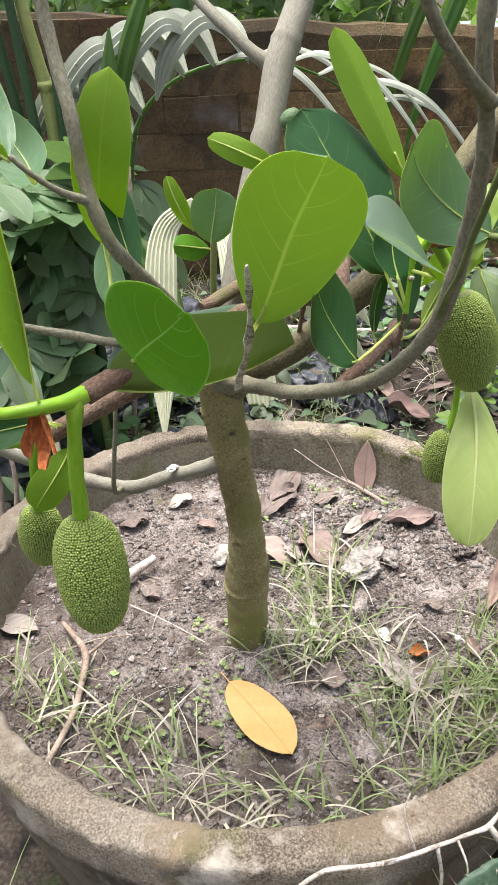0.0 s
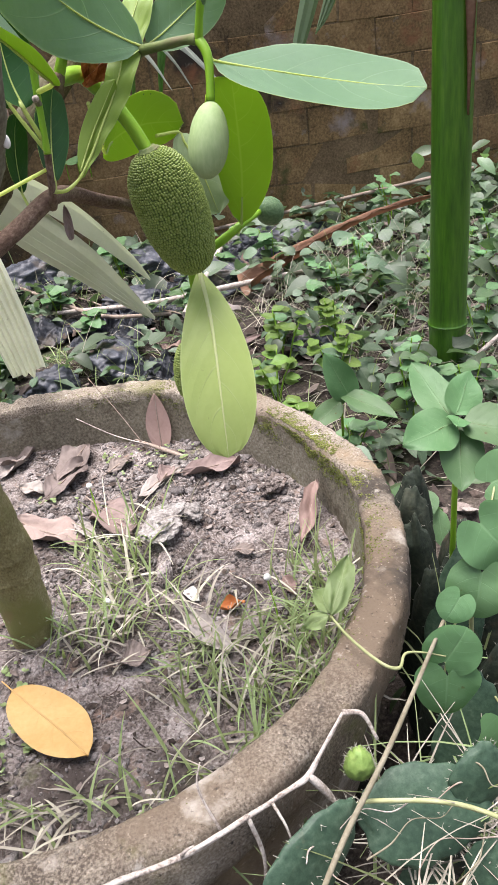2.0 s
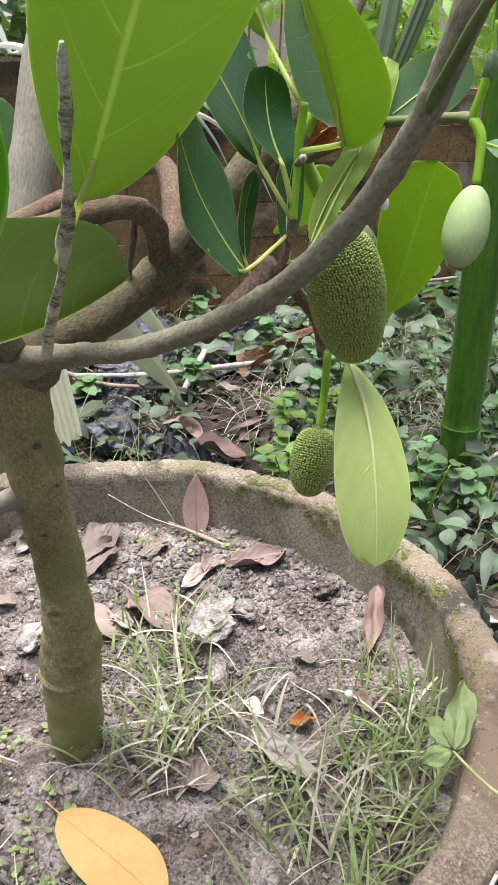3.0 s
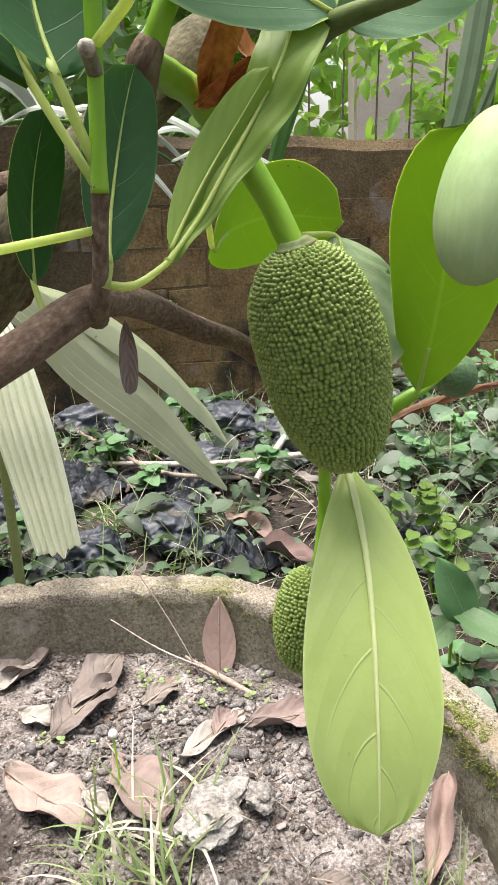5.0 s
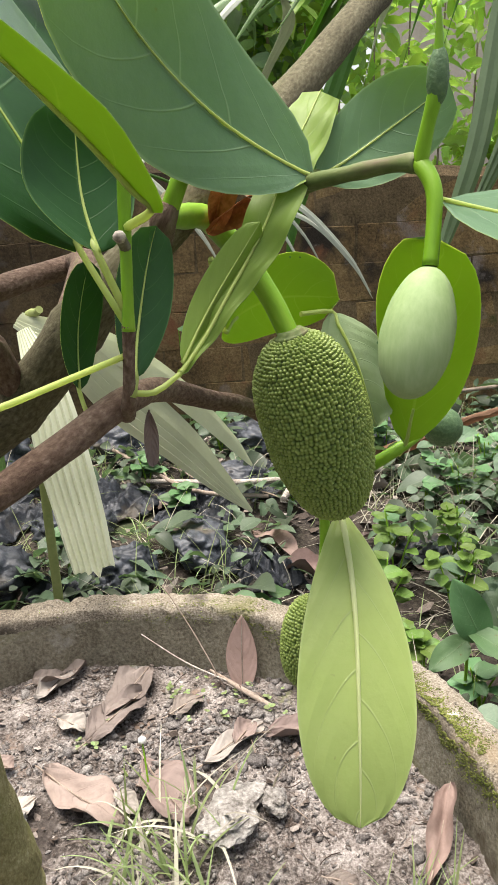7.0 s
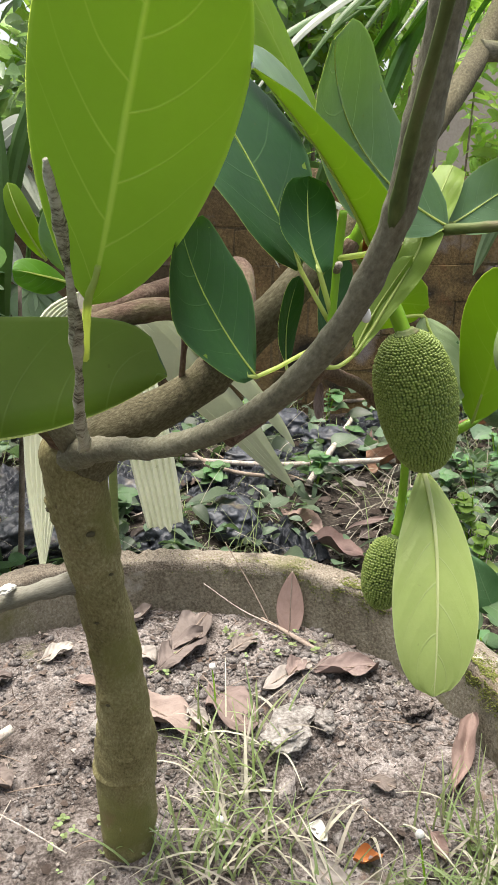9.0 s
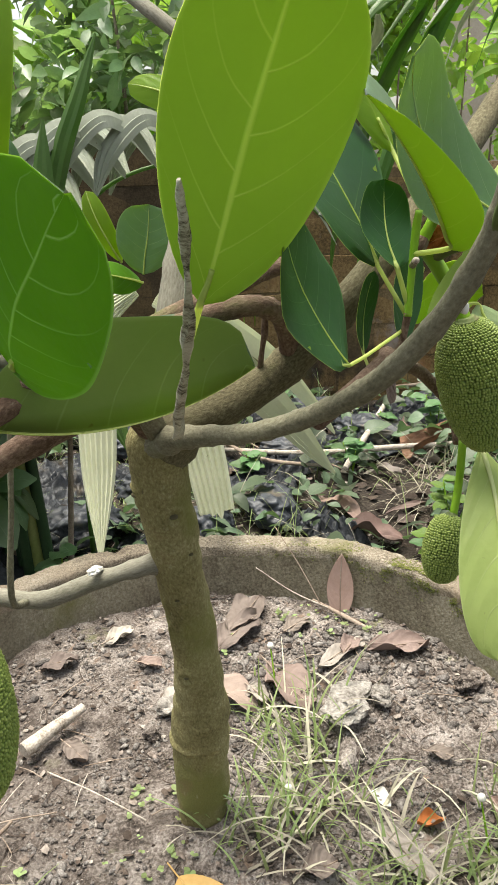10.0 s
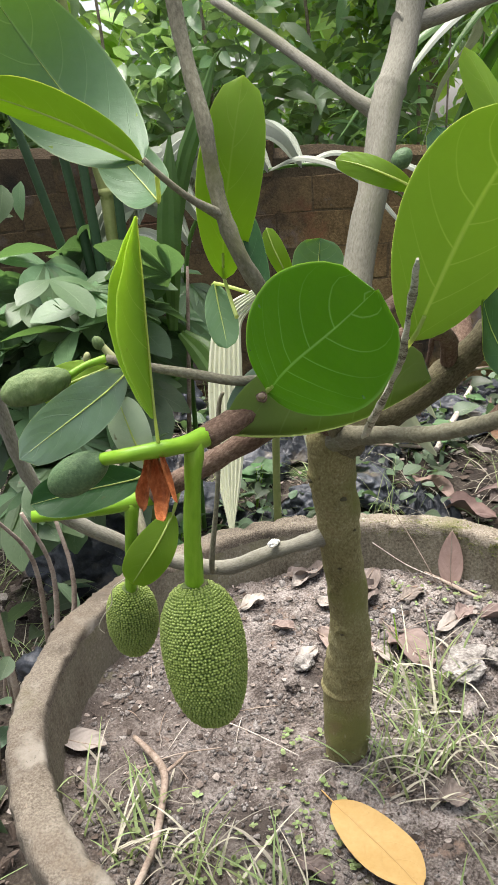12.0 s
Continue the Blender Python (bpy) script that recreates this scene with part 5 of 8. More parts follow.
leaf(tree, (0.1570, 0.497, 0.825), (0.0960, 0.398, 0.889), (0.1264, 0.4406, 0.874), (0.1346, 0.372, 0.858), "top", (LEAF_GLOSSY, LEAF_BRIGHT), (0.1470, 0.527, 0.8195), 0.30, 0.03, seed=20, label="cupped leaf, grey-green above and bright below", face=(0.75, -0.05, 0.62), nu=18)
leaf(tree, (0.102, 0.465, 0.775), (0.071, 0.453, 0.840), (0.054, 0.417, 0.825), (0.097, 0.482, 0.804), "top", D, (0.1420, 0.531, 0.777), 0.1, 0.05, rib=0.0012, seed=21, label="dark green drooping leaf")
ribbon_leaf(tree, [(0.1590, 0.543, 0.7660, 0.10), (0.1620, 0.545, 0.7690, 0.16), (0.1706, 0.552, 0.7789, 0.32), (0.1802, 0.558, 0.793, 0.55), (0.1891, 0.563, 0.8058, 0.78), (0.1974, 0.567, 0.8203, 0.88), (0.2059, 0.578, 0.8385, 1.0), (0.2157, 0.590, 0.8532, 0.95), (0.2225, 0.599, 0.8640, 0.75)], 0.0215, (LEAF_TOP, LEAF_SOFT), (0.35, 0.9, -0.1), 0.2, 22,
            [(0.1411, 0.5336, 0.763), (0.1500, 0.5380, 0.7615)], "narrow pale folded leaf twisting upwards")
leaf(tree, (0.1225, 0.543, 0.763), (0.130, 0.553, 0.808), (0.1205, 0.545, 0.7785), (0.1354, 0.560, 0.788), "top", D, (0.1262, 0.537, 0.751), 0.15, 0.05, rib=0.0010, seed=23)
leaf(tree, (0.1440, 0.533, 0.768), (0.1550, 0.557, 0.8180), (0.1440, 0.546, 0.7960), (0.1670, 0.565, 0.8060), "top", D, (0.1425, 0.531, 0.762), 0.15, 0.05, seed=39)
# two added blades stand in for the folded leaf's left lobe and dark face
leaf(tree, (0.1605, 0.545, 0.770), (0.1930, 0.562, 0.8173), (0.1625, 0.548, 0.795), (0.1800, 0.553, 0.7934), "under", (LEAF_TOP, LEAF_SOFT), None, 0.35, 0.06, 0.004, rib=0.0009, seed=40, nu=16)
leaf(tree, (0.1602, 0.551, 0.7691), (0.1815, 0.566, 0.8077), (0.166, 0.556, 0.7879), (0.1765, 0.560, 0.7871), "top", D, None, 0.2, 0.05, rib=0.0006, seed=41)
leaf(tree, (0.250, 0.528, 0.822), (0.362, 0.478, 0.797), (0.312, 0.542, 0.824), (0.304, 0.472, 0.797), "top", T, (0.246, 0.53, 0.828), 0.08, 0.03, seed=24, label="long grey-green leaf held level")
leaf(tree, (0.287, 0.703, 0.677), (0.278, 0.628, 0.803), (0.267, 0.690, 0.745), (0.312, 0.645, 0.758), "under", B, (0.284, 0.708, 0.668), 0.08, 0.05, seed=25, label="bright green leaf lit from behind", inlaid=True)
leaf(tree, (0.180, 0.665, 0.760), (0.251, 0.722, 0.765), (0.216, 0.705, 0.784), (0.206, 0.725, 0.734), "under", B, (0.175, 0.62, 0.80), 0.1, 0.05, seed=26, inlaid=True)
leaf(tree, (0.245, 0.715, 0.758), (0.268, 0.700, 0.690), (0.236, 0.700, 0.720), (0.284, 0.705, 0.715), "under", (LEAF_TOP, LEAF_CRUMPLE), (0.225, 0.70, 0.76), 0.25, 0.16, seed=27, label="crumpled pale green leaf")
leaf(tree, (0.239, 0.668, 0.654), (0.2275, 0.561, 0.530), (0.221, 0.600, 0.604), (0.281, 0.591, 0.588), "under", (LEAF_TOP, LEAF_UNDER_LIT), (0.238, 0.705, 0.662), 0.14, 0.05, rib=0.0030, seed=28, rib_mat=RIB_PALE, label="green leaf hanging straight down, lightened as if lit", nu=24, low=0.92, sharp=0.52)
leaf(tree, (0.218, 0.584, 0.832), (0.271, 0.589, 0.864), (0.240, 0.600, 0.866), (0.258, 0.590, 0.834), "top", T, None, 0.15, 0.06, seed=29)
leaf(tree, (0.129, 0.196, 0.980), (0.228, 0.186, 0.946), (0.167, 0.194, 0.939), (0.180, 0.190, 0.985), "top", (LEAF_SHEEN, LEAF_SHEEN), (0.133, 0.250, 0.995), 0.08, 0.05, seed=30, label="leaf close to the path, whitened for sky sheen")
leaf(tree, (-0.157, 0.521, 0.781), (-0.206, 0.422, 0.758), (-0.188, 0.464, 0.796), (-0.172, 0.462, 0.764), "top", (LEAF_GLOSSY, LEAF_UNDER), (-0.158, 0.505, 0.792), 0.1, 0.04, seed=31)
leaf(tree, (-0.150, 0.508, 0.706), (-0.225, 0.473, 0.704), (-0.185, 0.498, 0.724), (-0.190, 0.475, 0.694), "top", D, (-0.14, 0.53, 0.69), 0.3, 0.05, seed=32)
leaf(tree, (-0.145, 0.492, 0.718), (-0.163, 0.505, 0.768), (-0.170, 0.497, 0.744), (-0.141, 0.502, 0.744), "under", (LEAF_TOP, LEAF_MINT), (-0.13, 0.49, 0.71), 0.2, 0.06, seed=33)
leaf(tree, (-0.140, 0.545, 0.658), (-0.176, 0.525, 0.606), (-0.172, 0.525, 0.640), (-0.137, 0.530, 0.630), "under", B, (-0.13, 0.55, 0.685), 0.1, 0.04, seed=34)
leaf(tree, (-0.174, 0.538, 0.781), (-0.222, 0.521, 0.766), (-0.198, 0.53, 0.788), (-0.196, 0.52, 0.757), "under", B, None, 0.2, 0.05, seed=35)

# dry bud scales
leaf(tree, (-0.127, 0.452, 0.752), (-0.117, 0.440, 0.716), (-0.126, 0.446, 0.738), (-0.117, 0.444, 0.732), "top", (STIPULE, STIPULE), None, 0.8, 0.4, curl=0.6, name="bud_scale", rib_mat=STIPULE, seed=51)
leaf(tree, (-0.132, 0.456, 0.748), (-0.126, 0.440, 0.704), (-0.138, 0.450, 0.726), (-0.117, 0.446, 0.720), "top", (STIPULE, STIPULE), None, 0.5, 0.5, curl=0.8, name="bud_scale", rib_mat=STIPULE, seed=36, label="dry orange-brown curled bud scale")
leaf(tree, (-0.134, 0.456, 0.748), (-0.141, 0.446, 0.708), (-0.146, 0.452, 0.732), (-0.134, 0.448, 0.726), "top", (STIPULE, STIPULE), None, 0.5, 0.5, curl=0.9, name="bud_scale", rib_mat=STIPULE, seed=38)
leaf(tree, (0.1770, 0.618, 0.8130), (0.1865, 0.596, 0.8440), (0.1745, 0.602, 0.830), (0.1900, 0.603, 0.8305), "top", (STIPULE, STIPULE), None, 0.7, 0.25, name="bud_scale", rib_mat=STIPULE, seed=37)
leaf(tree, (0.1740, 0.614, 0.8120), (0.1985, 0.610, 0.8260), (0.1830, 0.606, 0.8265), (0.1900, 0.611, 0.8140), "top", (STIPULE, STIPULE), None, 0.6, 0.3, curl=0.5, name="bud_scale", rib_mat=STIPULE, seed=42)
leaf(tree, (0.1860, 0.610, 0.8380), (0.1960, 0.608, 0.8240), (0.1850, 0.608, 0.8310), (0.1935, 0.611, 0.8330), "top", (SCALE_PALE, SCALE_PALE), None, 0.6, 0.2, curl=0.4, name="bud_scale", rib_mat=SCALE_PALE, seed=43, label="cream inner side of a dry bud scale")
leaf(tree, (0.1451, 0.567, 0.7470), (0.1448, 0.566, 0.7235), (0.1418, 0.566, 0.7310), (0.1490, 0.566, 0.7300), "top", (DRY_PINK, DRY_PINK), None, 0.4, 0.5, curl=0.25, name="withered_leaf", rib_mat=STICK, rib=0.0006, seed=44, label="small withered brown leaf hanging from the branch")
settle(tree)

# ---- what lies and grows in the pot ----


def merged(name, verts, faces, material, label, category, uvs=None, smooth=True, kind="stuff"):
    me = bpy.data.meshes.new(name)
    me.from_pydata(verts, [], faces)
    if uvs is not None:
        layer = me.uv_layers.new(name="uv")
        flat = [c for f in faces for i in f for c in uvs[i]]
        layer.data.foreach_set("uv", flat)
    me.polygons.foreach_set("use_smooth", [smooth] * len(faces))
    me.materials.append(material)
    return tagged(new(name, me), label, category, kind=kind)


def card(length, width, droop, fold=0.25, nu=5, peak=0.45, power=0.7):
    """Verts, faces and uvs of one small leaf along +y, its face up."""
    v, f, uv = [], [], []
    for i in range(nu + 1):
        u = i / nu
        w = width / 2 * max(math.sin(math.pi * u ** (math.log(0.5) / math.log(peak))), 0.03) ** power
        for j in (-1, 0, 1):
            v.append((j * w, length * u, -droop * length * u * u + fold * abs(j) * w))
            uv.append((u, 0.5 + j / 2))
    for i in range(nu):
        for j in range(2):
            a = i * 3 + j
            f.append((a, a + 3, a + 4, a + 1))
    return v, f, uv


def scatter(name, shapes, poses, material, label, category, kind="stuff"):
    V, F, UV = [], [], []
    for k, m in enumerate(poses):
        v, f, uv = shapes[k % len(shapes)]
        o = len(V)
        V += [tuple(m @ Vector(p)) for p in v]
        F += [tuple(i + o for i in q) for q in f]
        UV += uv
    return merged(name, V, F, material, label, category, UV, kind=kind)


def build_clods():
    rnd = random.Random(21)
    bm = bmesh.new()
    bmesh.ops.create_icosphere(bm, subdivisions=1, radius=1)
    bv = [v.co.copy() for v in bm.verts]
    bf = [tuple(v.index for v in f.verts) for f in bm.faces]
    bm.free()
    V, F = [], []
    n = 0
    while n < 9500:
        a, r = rnd.uniform(0, 2 * math.pi), 0.355 * math.sqrt(rnd.random())
        x, y = POT.x + r * math.cos(a), POT.y + r * math.sin(a)
        if math.hypot(x, y - 0.695) < 0.030:
            continue
        heap = math.exp(-((x - 0.17) ** 2 + (y - 0.93) ** 2) / 0.012)
        if noise.noise(Vector((x * 11, y * 11, 12))) + 0.6 * noise.noise(Vector((x * 30, y * 30, 3))) + rnd.uniform(-0.4, 0.35) + 0.5 * heap < 0:
            continue
        n += 1
        s = 0.0006 + 0.0032 * rnd.random() ** 2.6 + (0.0055 * rnd.random() if rnd.random() < 0.05 + 0.15 * heap else 0)
        o = len(V)
        c = Vector((x, y, soil_z(x, y) - s * 0.05))
        turn = Matrix.Rotation(rnd.uniform(0, 6.28), 3, "Z") @ Matrix.Rotation(rnd.gauss(0, 0.5), 3, "X")
        q = Vector((rnd.uniform(0.7, 1.7), rnd.uniform(0.6, 1.2), rnd.uniform(0.45, 0.95)))
        for p in bv:
            k = s * rnd.uniform(0.4, 1.45)
            V.append(tuple(c + turn @ Vector((p.x * k * q.x, p.y * k * q.y, p.z * k * q.z))))
        F += [tuple(i + o for i in t) for t in bf]
    merged("soil_crumbs", V, F, CLOD, "loose grey soil crumbs and small clods", "soil")


def build_moss():
    """Low cushions of moss along the inner edge of the rim, on its damp side."""
    rnd = random.Random(77)
    bm = bmesh.new()
    bmesh.ops.create_icosphere(bm, subdivisions=1, radius=1)
    bv = [v.co.copy() for v in bm.verts]
    bf = [tuple(v.index for v in f.verts) for f in bm.faces]
    bm.free()
    V, F = [], []
    n = 0
    while n < 11000:
        a = rnd.gauss(0.45, 0.42)
        inside = rnd.random() < 0.42
        r, z = (0.3600, RIM - 0.005 - abs(rnd.gauss(0, 0.016))) if inside else (0.364 + abs(rnd.gauss(0, 0.011)), RIM)
        p = Vector((math.cos(a) * r * 30, math.sin(a) * r * 30, z * 30))
        if noise.noise(p) + 0.7 * noise.noise(p * 3.1) + rnd.uniform(-0.25, 0.25) < 0.05 or r > 0.395:
            continue
        n += 1
        dr, dz = pot_wobble(a, r, z)
        s = 0.0003 + 0.0006 * rnd.random() ** 2
        c = Vector((POT.x + (r + dr) * math.cos(a), POT.y + (r + dr) * math.sin(a), z + dz))
        o = len(V)
        for q in bv:
            k = s * rnd.uniform(0.6, 1.3)
            V.append(tuple(c + Vector((q.x * k * 1.3, q.y * k * 1.3, q.z * k * 0.7))))
        F += [tuple(i + o for i in t) for t in bf]
    merged("moss", V, F, MOSS, "yellowish green moss cushions on the concrete rim", "moss")


def build_litter():
    """Broken leaf bits and fibres, too many to count."""
    rnd = random.Random(22)
    V, F = [], []
    for n in range(2600):
        a, r = rnd.uniform(0, 2 * math.pi), 0.354 * math.sqrt(rnd.random())
        x, y = POT.x + r * math.cos(a), POT.y + r * math.sin(a)
        if math.hypot(x, y - 0.695) < 0.030:
            continue
        m = pose(x, y, soil_z(x, y) + rnd.uniform(0.0005, 0.003), rnd.gauss(0, 14), rnd.gauss(0, 14), rnd.uniform(0, 360))
        s = 0.0012 + 0.0048 * rnd.random() ** 3
        o = len(V)
        if n % 4 == 0:
            l, w, b = rnd.uniform(0.008, 0.030), rnd.uniform(0.0003, 0.0007), rnd.gauss(0, 0.004)
            for k in range(4):
                u = k / 3
                V += [tuple(m @ Vector((l * (u - 0.5), b * 4 * u * (1 - u) - w, 0.0002))), tuple(m @ Vector((l * (u - 0.5), b * 4 * u * (1 - u) + w, 0.0002))), tuple(m @ Vector((l * (u - 0.5), b * 4 * u * (1 - u), 0.0002 + w)))]
            for k in range(3):
                F += [(o + 3 * k, o + 3 * k + 3, o + 3 * k + 5, o + 3 * k + 2), (o + 3 * k + 2, o + 3 * k + 5, o + 3 * k + 4, o + 3 * k + 1)]
        else:
            g = rnd.uniform(0.5, 1.0)
            V.append(tuple(m @ Vector((0, 0, s * rnd.uniform(0.1, 0.35)))))
            for k in range(6):
                w = k * math.pi / 3 + rnd.uniform(-0.3, 0.3)
                V.append(tuple(m @ Vector((s * rnd.uniform(0.6, 1.3) * math.cos(w), g * s * rnd.uniform(0.6, 1.3) * math.sin(w), s * rnd.uniform(-0.15, 0.15)))))
            F += [(o, o + 1 + k, o + 1 + (k + 1) % 6) for k in range(6)]
    merged("leaf_crumbs", V, F, LITTER, "broken dry leaf bits and fibres on the soil", "litter", smooth=False)


build_litter()
build_clods()
build_moss()


def flat_leaf(name, x0, y0, x1, y1, width, mats, label, category="dry leaf", lift=0.006, curl=0.35, fold=0.15, wave=0.2, seed=0, group="dry leaves in the planter", zf=None, tilt=0.0, stalk=True, rib_mat=STICK, z0=None, z1=None, sharp=0.95, crumple=0.0):
    """A fallen leaf that lies on the soil, from its stalk end to its tip."""
    zf = zf or soil_z
    za = (zf(x0, y0) if z0 is None else z0) + lift * 0.6
    zb = (zf(x1, y1) if z1 is None else z1) + lift * 0.8
    a, b = Vector((x0, y0, za)), Vector((x1, y1, zb))
    d = (b - a)
    side = Vector((-d.y, d.x, 0)).normalized()
    side = (side + Vector((0, 0, tilt))).normalized()
    m = (a + b) / 2 + Vector((0, 0, lift * 0.5))
    root = thing(name, (x0, y0, za), label, category, group)
    bm = bmesh.new()
    mids, up = blade(bm, a, b, m - side * width / 2, m + side * width / 2, None, fold, wave, nu=18, nv=10, thick=0.0006, seed=seed, upper=(0, 0, 1), curl=curl, low=0.75, sharp=sharp, crumple=crumple)
    part("blade", bm, list(mats) if isinstance(mats, tuple) else [mats, mats], root)
    if stalk:
        bm = bmesh.new()
        n = len(mids)
        pts = [(*(a - d * 0.14 + Vector((0, 0, 0.001))), 0.0008)] + [(*(q + up * 0.0004), 0.0009 * (1 - 0.8 * i / n)) for i, q in enumerate(mids[::3])]
        tube(bm, pts, 5, 2)
        part("midrib", bm, rib_mat, root)
    settle(root)
    return root


flat_leaf("yellow_leaf", -0.021, 0.625, 0.055, 0.515, 0.060, YELLOW, "fallen yellow-orange leaf lying on the soil", "leaf", 0.012, 0.10, 0.05, 0.08, 3, "", rib_mat=YELLOW, sharp=0.62)
DRY = "curled dry brown leaf lying on the soil"
LEAVES = [
    (0.028, 1.000, 0.069, 1.075, 0.042, DRY_BROWN), (0.075, 0.925, 0.118, 0.848, 0.046, DRY_PINK), (0.205, 0.935, 0.280, 0.950, 0.036, DRY_PINK), (0.137, 0.900, 0.196, 0.944, 0.026, DRY_PALE),
    (-0.066, 1.075, -0.010, 1.095, 0.045, DRY_BROWN), (-0.054, 0.860, -0.030, 0.885, 0.024, DRY_PALE), (0.167, 0.675, 0.200, 0.607, 0.026, DRY_PALE),
    (0.089, 0.620, 0.120, 0.632, 0.030, DRY_BROWN), (0.286, 0.700, 0.290, 0.671, 0.014, DRY_RED), (-0.024, 0.920, 0.049, 0.858, 0.050, DRY_PINK), (0.012, 0.960, 0.062, 1.030, 0.040, DRY_BROWN),
    (0.171, 0.918, 0.190, 0.946, 0.022, DRY_PINK), (-0.138, 0.989, -0.105, 1.010, 0.022, DRY_PALE), (0.300, 0.870, 0.335, 0.880, 0.026, DRY_BROWN), (-0.061, 1.050, -0.020, 1.075, 0.030, DRY_PALE),
    (-0.159, 0.810, -0.132, 0.782, 0.022, DRY_BROWN), (0.10, 0.985, 0.135, 1.01, 0.022, DRY_BROWN), (-0.09, 0.945, -0.06, 0.93, 0.020, DRY_PINK), (-0.06, 0.56, -0.03, 0.535, 0.022, DRY_BROWN),
    (0.24, 0.77, 0.262, 0.752, 0.018, DRY_BROWN), (-0.21, 0.93, -0.17, 0.95, 0.028, DRY_BROWN), (0.05, 0.885, 0.07, 0.862, 0.020, DRY_PALE), (-0.025, 1.00, 0.005, 0.985, 0.026, DRY_PALE),
]
for i, (a, b, c, d, w, m) in enumerate(LEAVES):
    flat_leaf("dry_leaf", a, b, c + 0.12 * (c - a), d + 0.12 * (d - b), w * 1.15, m, DRY if m is not DRY_PALE else "bleached grey curled leaf on the soil", lift=0.010, curl=0.12 + 0.30 * (i * 37 % 10) / 10, fold=0.12, wave=0.25, seed=i * 1.7, sharp=0.6, crumple=0.42)
flat_leaf("dry_leaf", 0.185, 1.038, 0.190, 1.060, 0.038, DRY_ROSE, "pinkish dry leaf leaning upright on the pot's inner wall", lift=0.0, curl=0.05, fold=0.12, wave=0.03, seed=4, z0=0.262, z1=0.354)
flat_leaf("dry_leaf", 0.322, 0.745, 0.366, 0.826, 0.029, DRY_RED, "reddish curled dry leaf propped beside the pot's wall", lift=0.012, curl=0.6, fold=0.35, wave=0.35, seed=8, z1=0.292, sharp=0.5, crumple=0.75)
flat_leaf("orange_leaf", 0.206, 0.673, 0.236, 0.680, 0.022, ORANGE, "small curled orange leaf on the soil", "leaf", 0.007, 0.7, 0.3, 0.3, 5, "", stalk=False)
flat_leaf("pale_petal", 0.172, 0.722, 0.186, 0.696, 0.020, WHITE_BIT, "small white dry petal on the soil", "petal", 0.006, 0.5, 0.2, 0.2, 6, "", stalk=False)
flat_leaf("grey_leaf", -0.345, 0.735, -0.282, 0.712, 0.040, DRY_PALE, "broad grey dry leaf lying by the pot's wall", "dry leaf", 0.010, 0.3, 0.1, 0.1, 7)


def rock(name, c, size, seed, material, label, category="stone", parent=None):
    bm = bmesh.new()
    bmesh.ops.create_icosphere(bm, subdivisions=4, radius=1)
    for v in bm.verts:
        n = v.co.normalized()
        k = 1 + 0.38 * noise.noise(n * 1.6 + Vector((seed, 0, 0))) - 0.25 * abs(noise.noise(n * 3.2 + Vector((0, seed, 0)))) + 0.10 * noise.noise(n * 9 + Vector((0, seed, 2)))
        v.co = Vector((n.x * size[0], n.y * size[1], n.z * size[2])) * k
    bmesh.ops.transform(bm, matrix=pose(*c, 0, 0, seed * 47), verts=bm.verts)
    return tagged(link(name, bm, material), label, category)


rock("stone", (0.165, 0.835, 0.283), (0.042, 0.024, 0.009), 1.3, STONE, "pale grey flaky lump of dried mortar on the soil")
rock("stone", (0.205, 0.842, 0.284), (0.016, 0.013, 0.010), 2.2, STONE, "pale grey flaky lump of dried mortar on the soil")
rock("stone", (-0.045, 0.858, 0.272), (0.014, 0.017, 0.009), 3.1, STONE, "whitish stone on the soil")
rock("stone", (0.318, 0.872, 0.276), (0.020, 0.014, 0.010), 4.6, SOIL, "brown clod on the soil")
rock("stone", (0.155, 0.765, 0.268), (0.030, 0.010, 0.008), 5.6, SOIL, "dark clod at the edge of a hole")
rock("stone", (-0.06, 0.815, 0.270), (0.012, 0.010, 0.008), 6.6, SOIL, "brown clod on the soil")


def stick(name, pts, material, label, group="", seed=0, sides=8, category="stick", rough=0.15):
    bm = bmesh.new()
    tube(bm, pts, sides, 6, rough, seed=seed)
    return tagged(link(name, bm, material), label, category, group)


stick("stick", [(-0.252, 0.726, 0.272, 0.003), (-0.228, 0.695, 0.278, 0.0042), (-0.206, 0.662, 0.280, 0.0045), (-0.203, 0.63, 0.274, 0.0042), (-0.204, 0.57, 0.272, 0.004), (-0.217, 0.505, 0.274, 0.0036)], STICK, "bent dead brown stick lying on the soil", seed=2)
stick("stick", [(-0.206, 0.660, 0.278, 0.0025), (-0.19, 0.678, 0.280, 0.002), (-0.182, 0.684, 0.285, 0.0015)], STICK, "side twig of the bent dead stick", seed=3)
stick("stick", [(-0.198, 0.790, 0.275, 0.009), (-0.17, 0.822, 0.278, 0.0075), (-0.143, 0.852, 0.28, 0.0055)], STICK_WHITE, "short pale stripped stick end on the soil", seed=4, sides=12)
stick("straw", [(-0.165, 0.757, 0.275, 0.0009), (-0.11, 0.722, 0.278, 0.0009), (-0.055, 0.686, 0.275, 0.0009)], STICK_WHITE, "dry straw on the soil", seed=5, sides=5)
stick("straw", [(-0.25, 0.665, 0.274, 0.0011), (-0.20, 0.69, 0.276, 0.001), (-0.145, 0.705, 0.272, 0.0008)], STICK, "dry straw on the soil", seed=6, sides=5)
stick("stick", [(0.149, 1.056, 0.285, 0.0016), (0.18, 1.02, 0.284, 0.003), (0.217, 0.985, 0.278, 0.0034)], STICK, "short dead stick on the soil", seed=7)
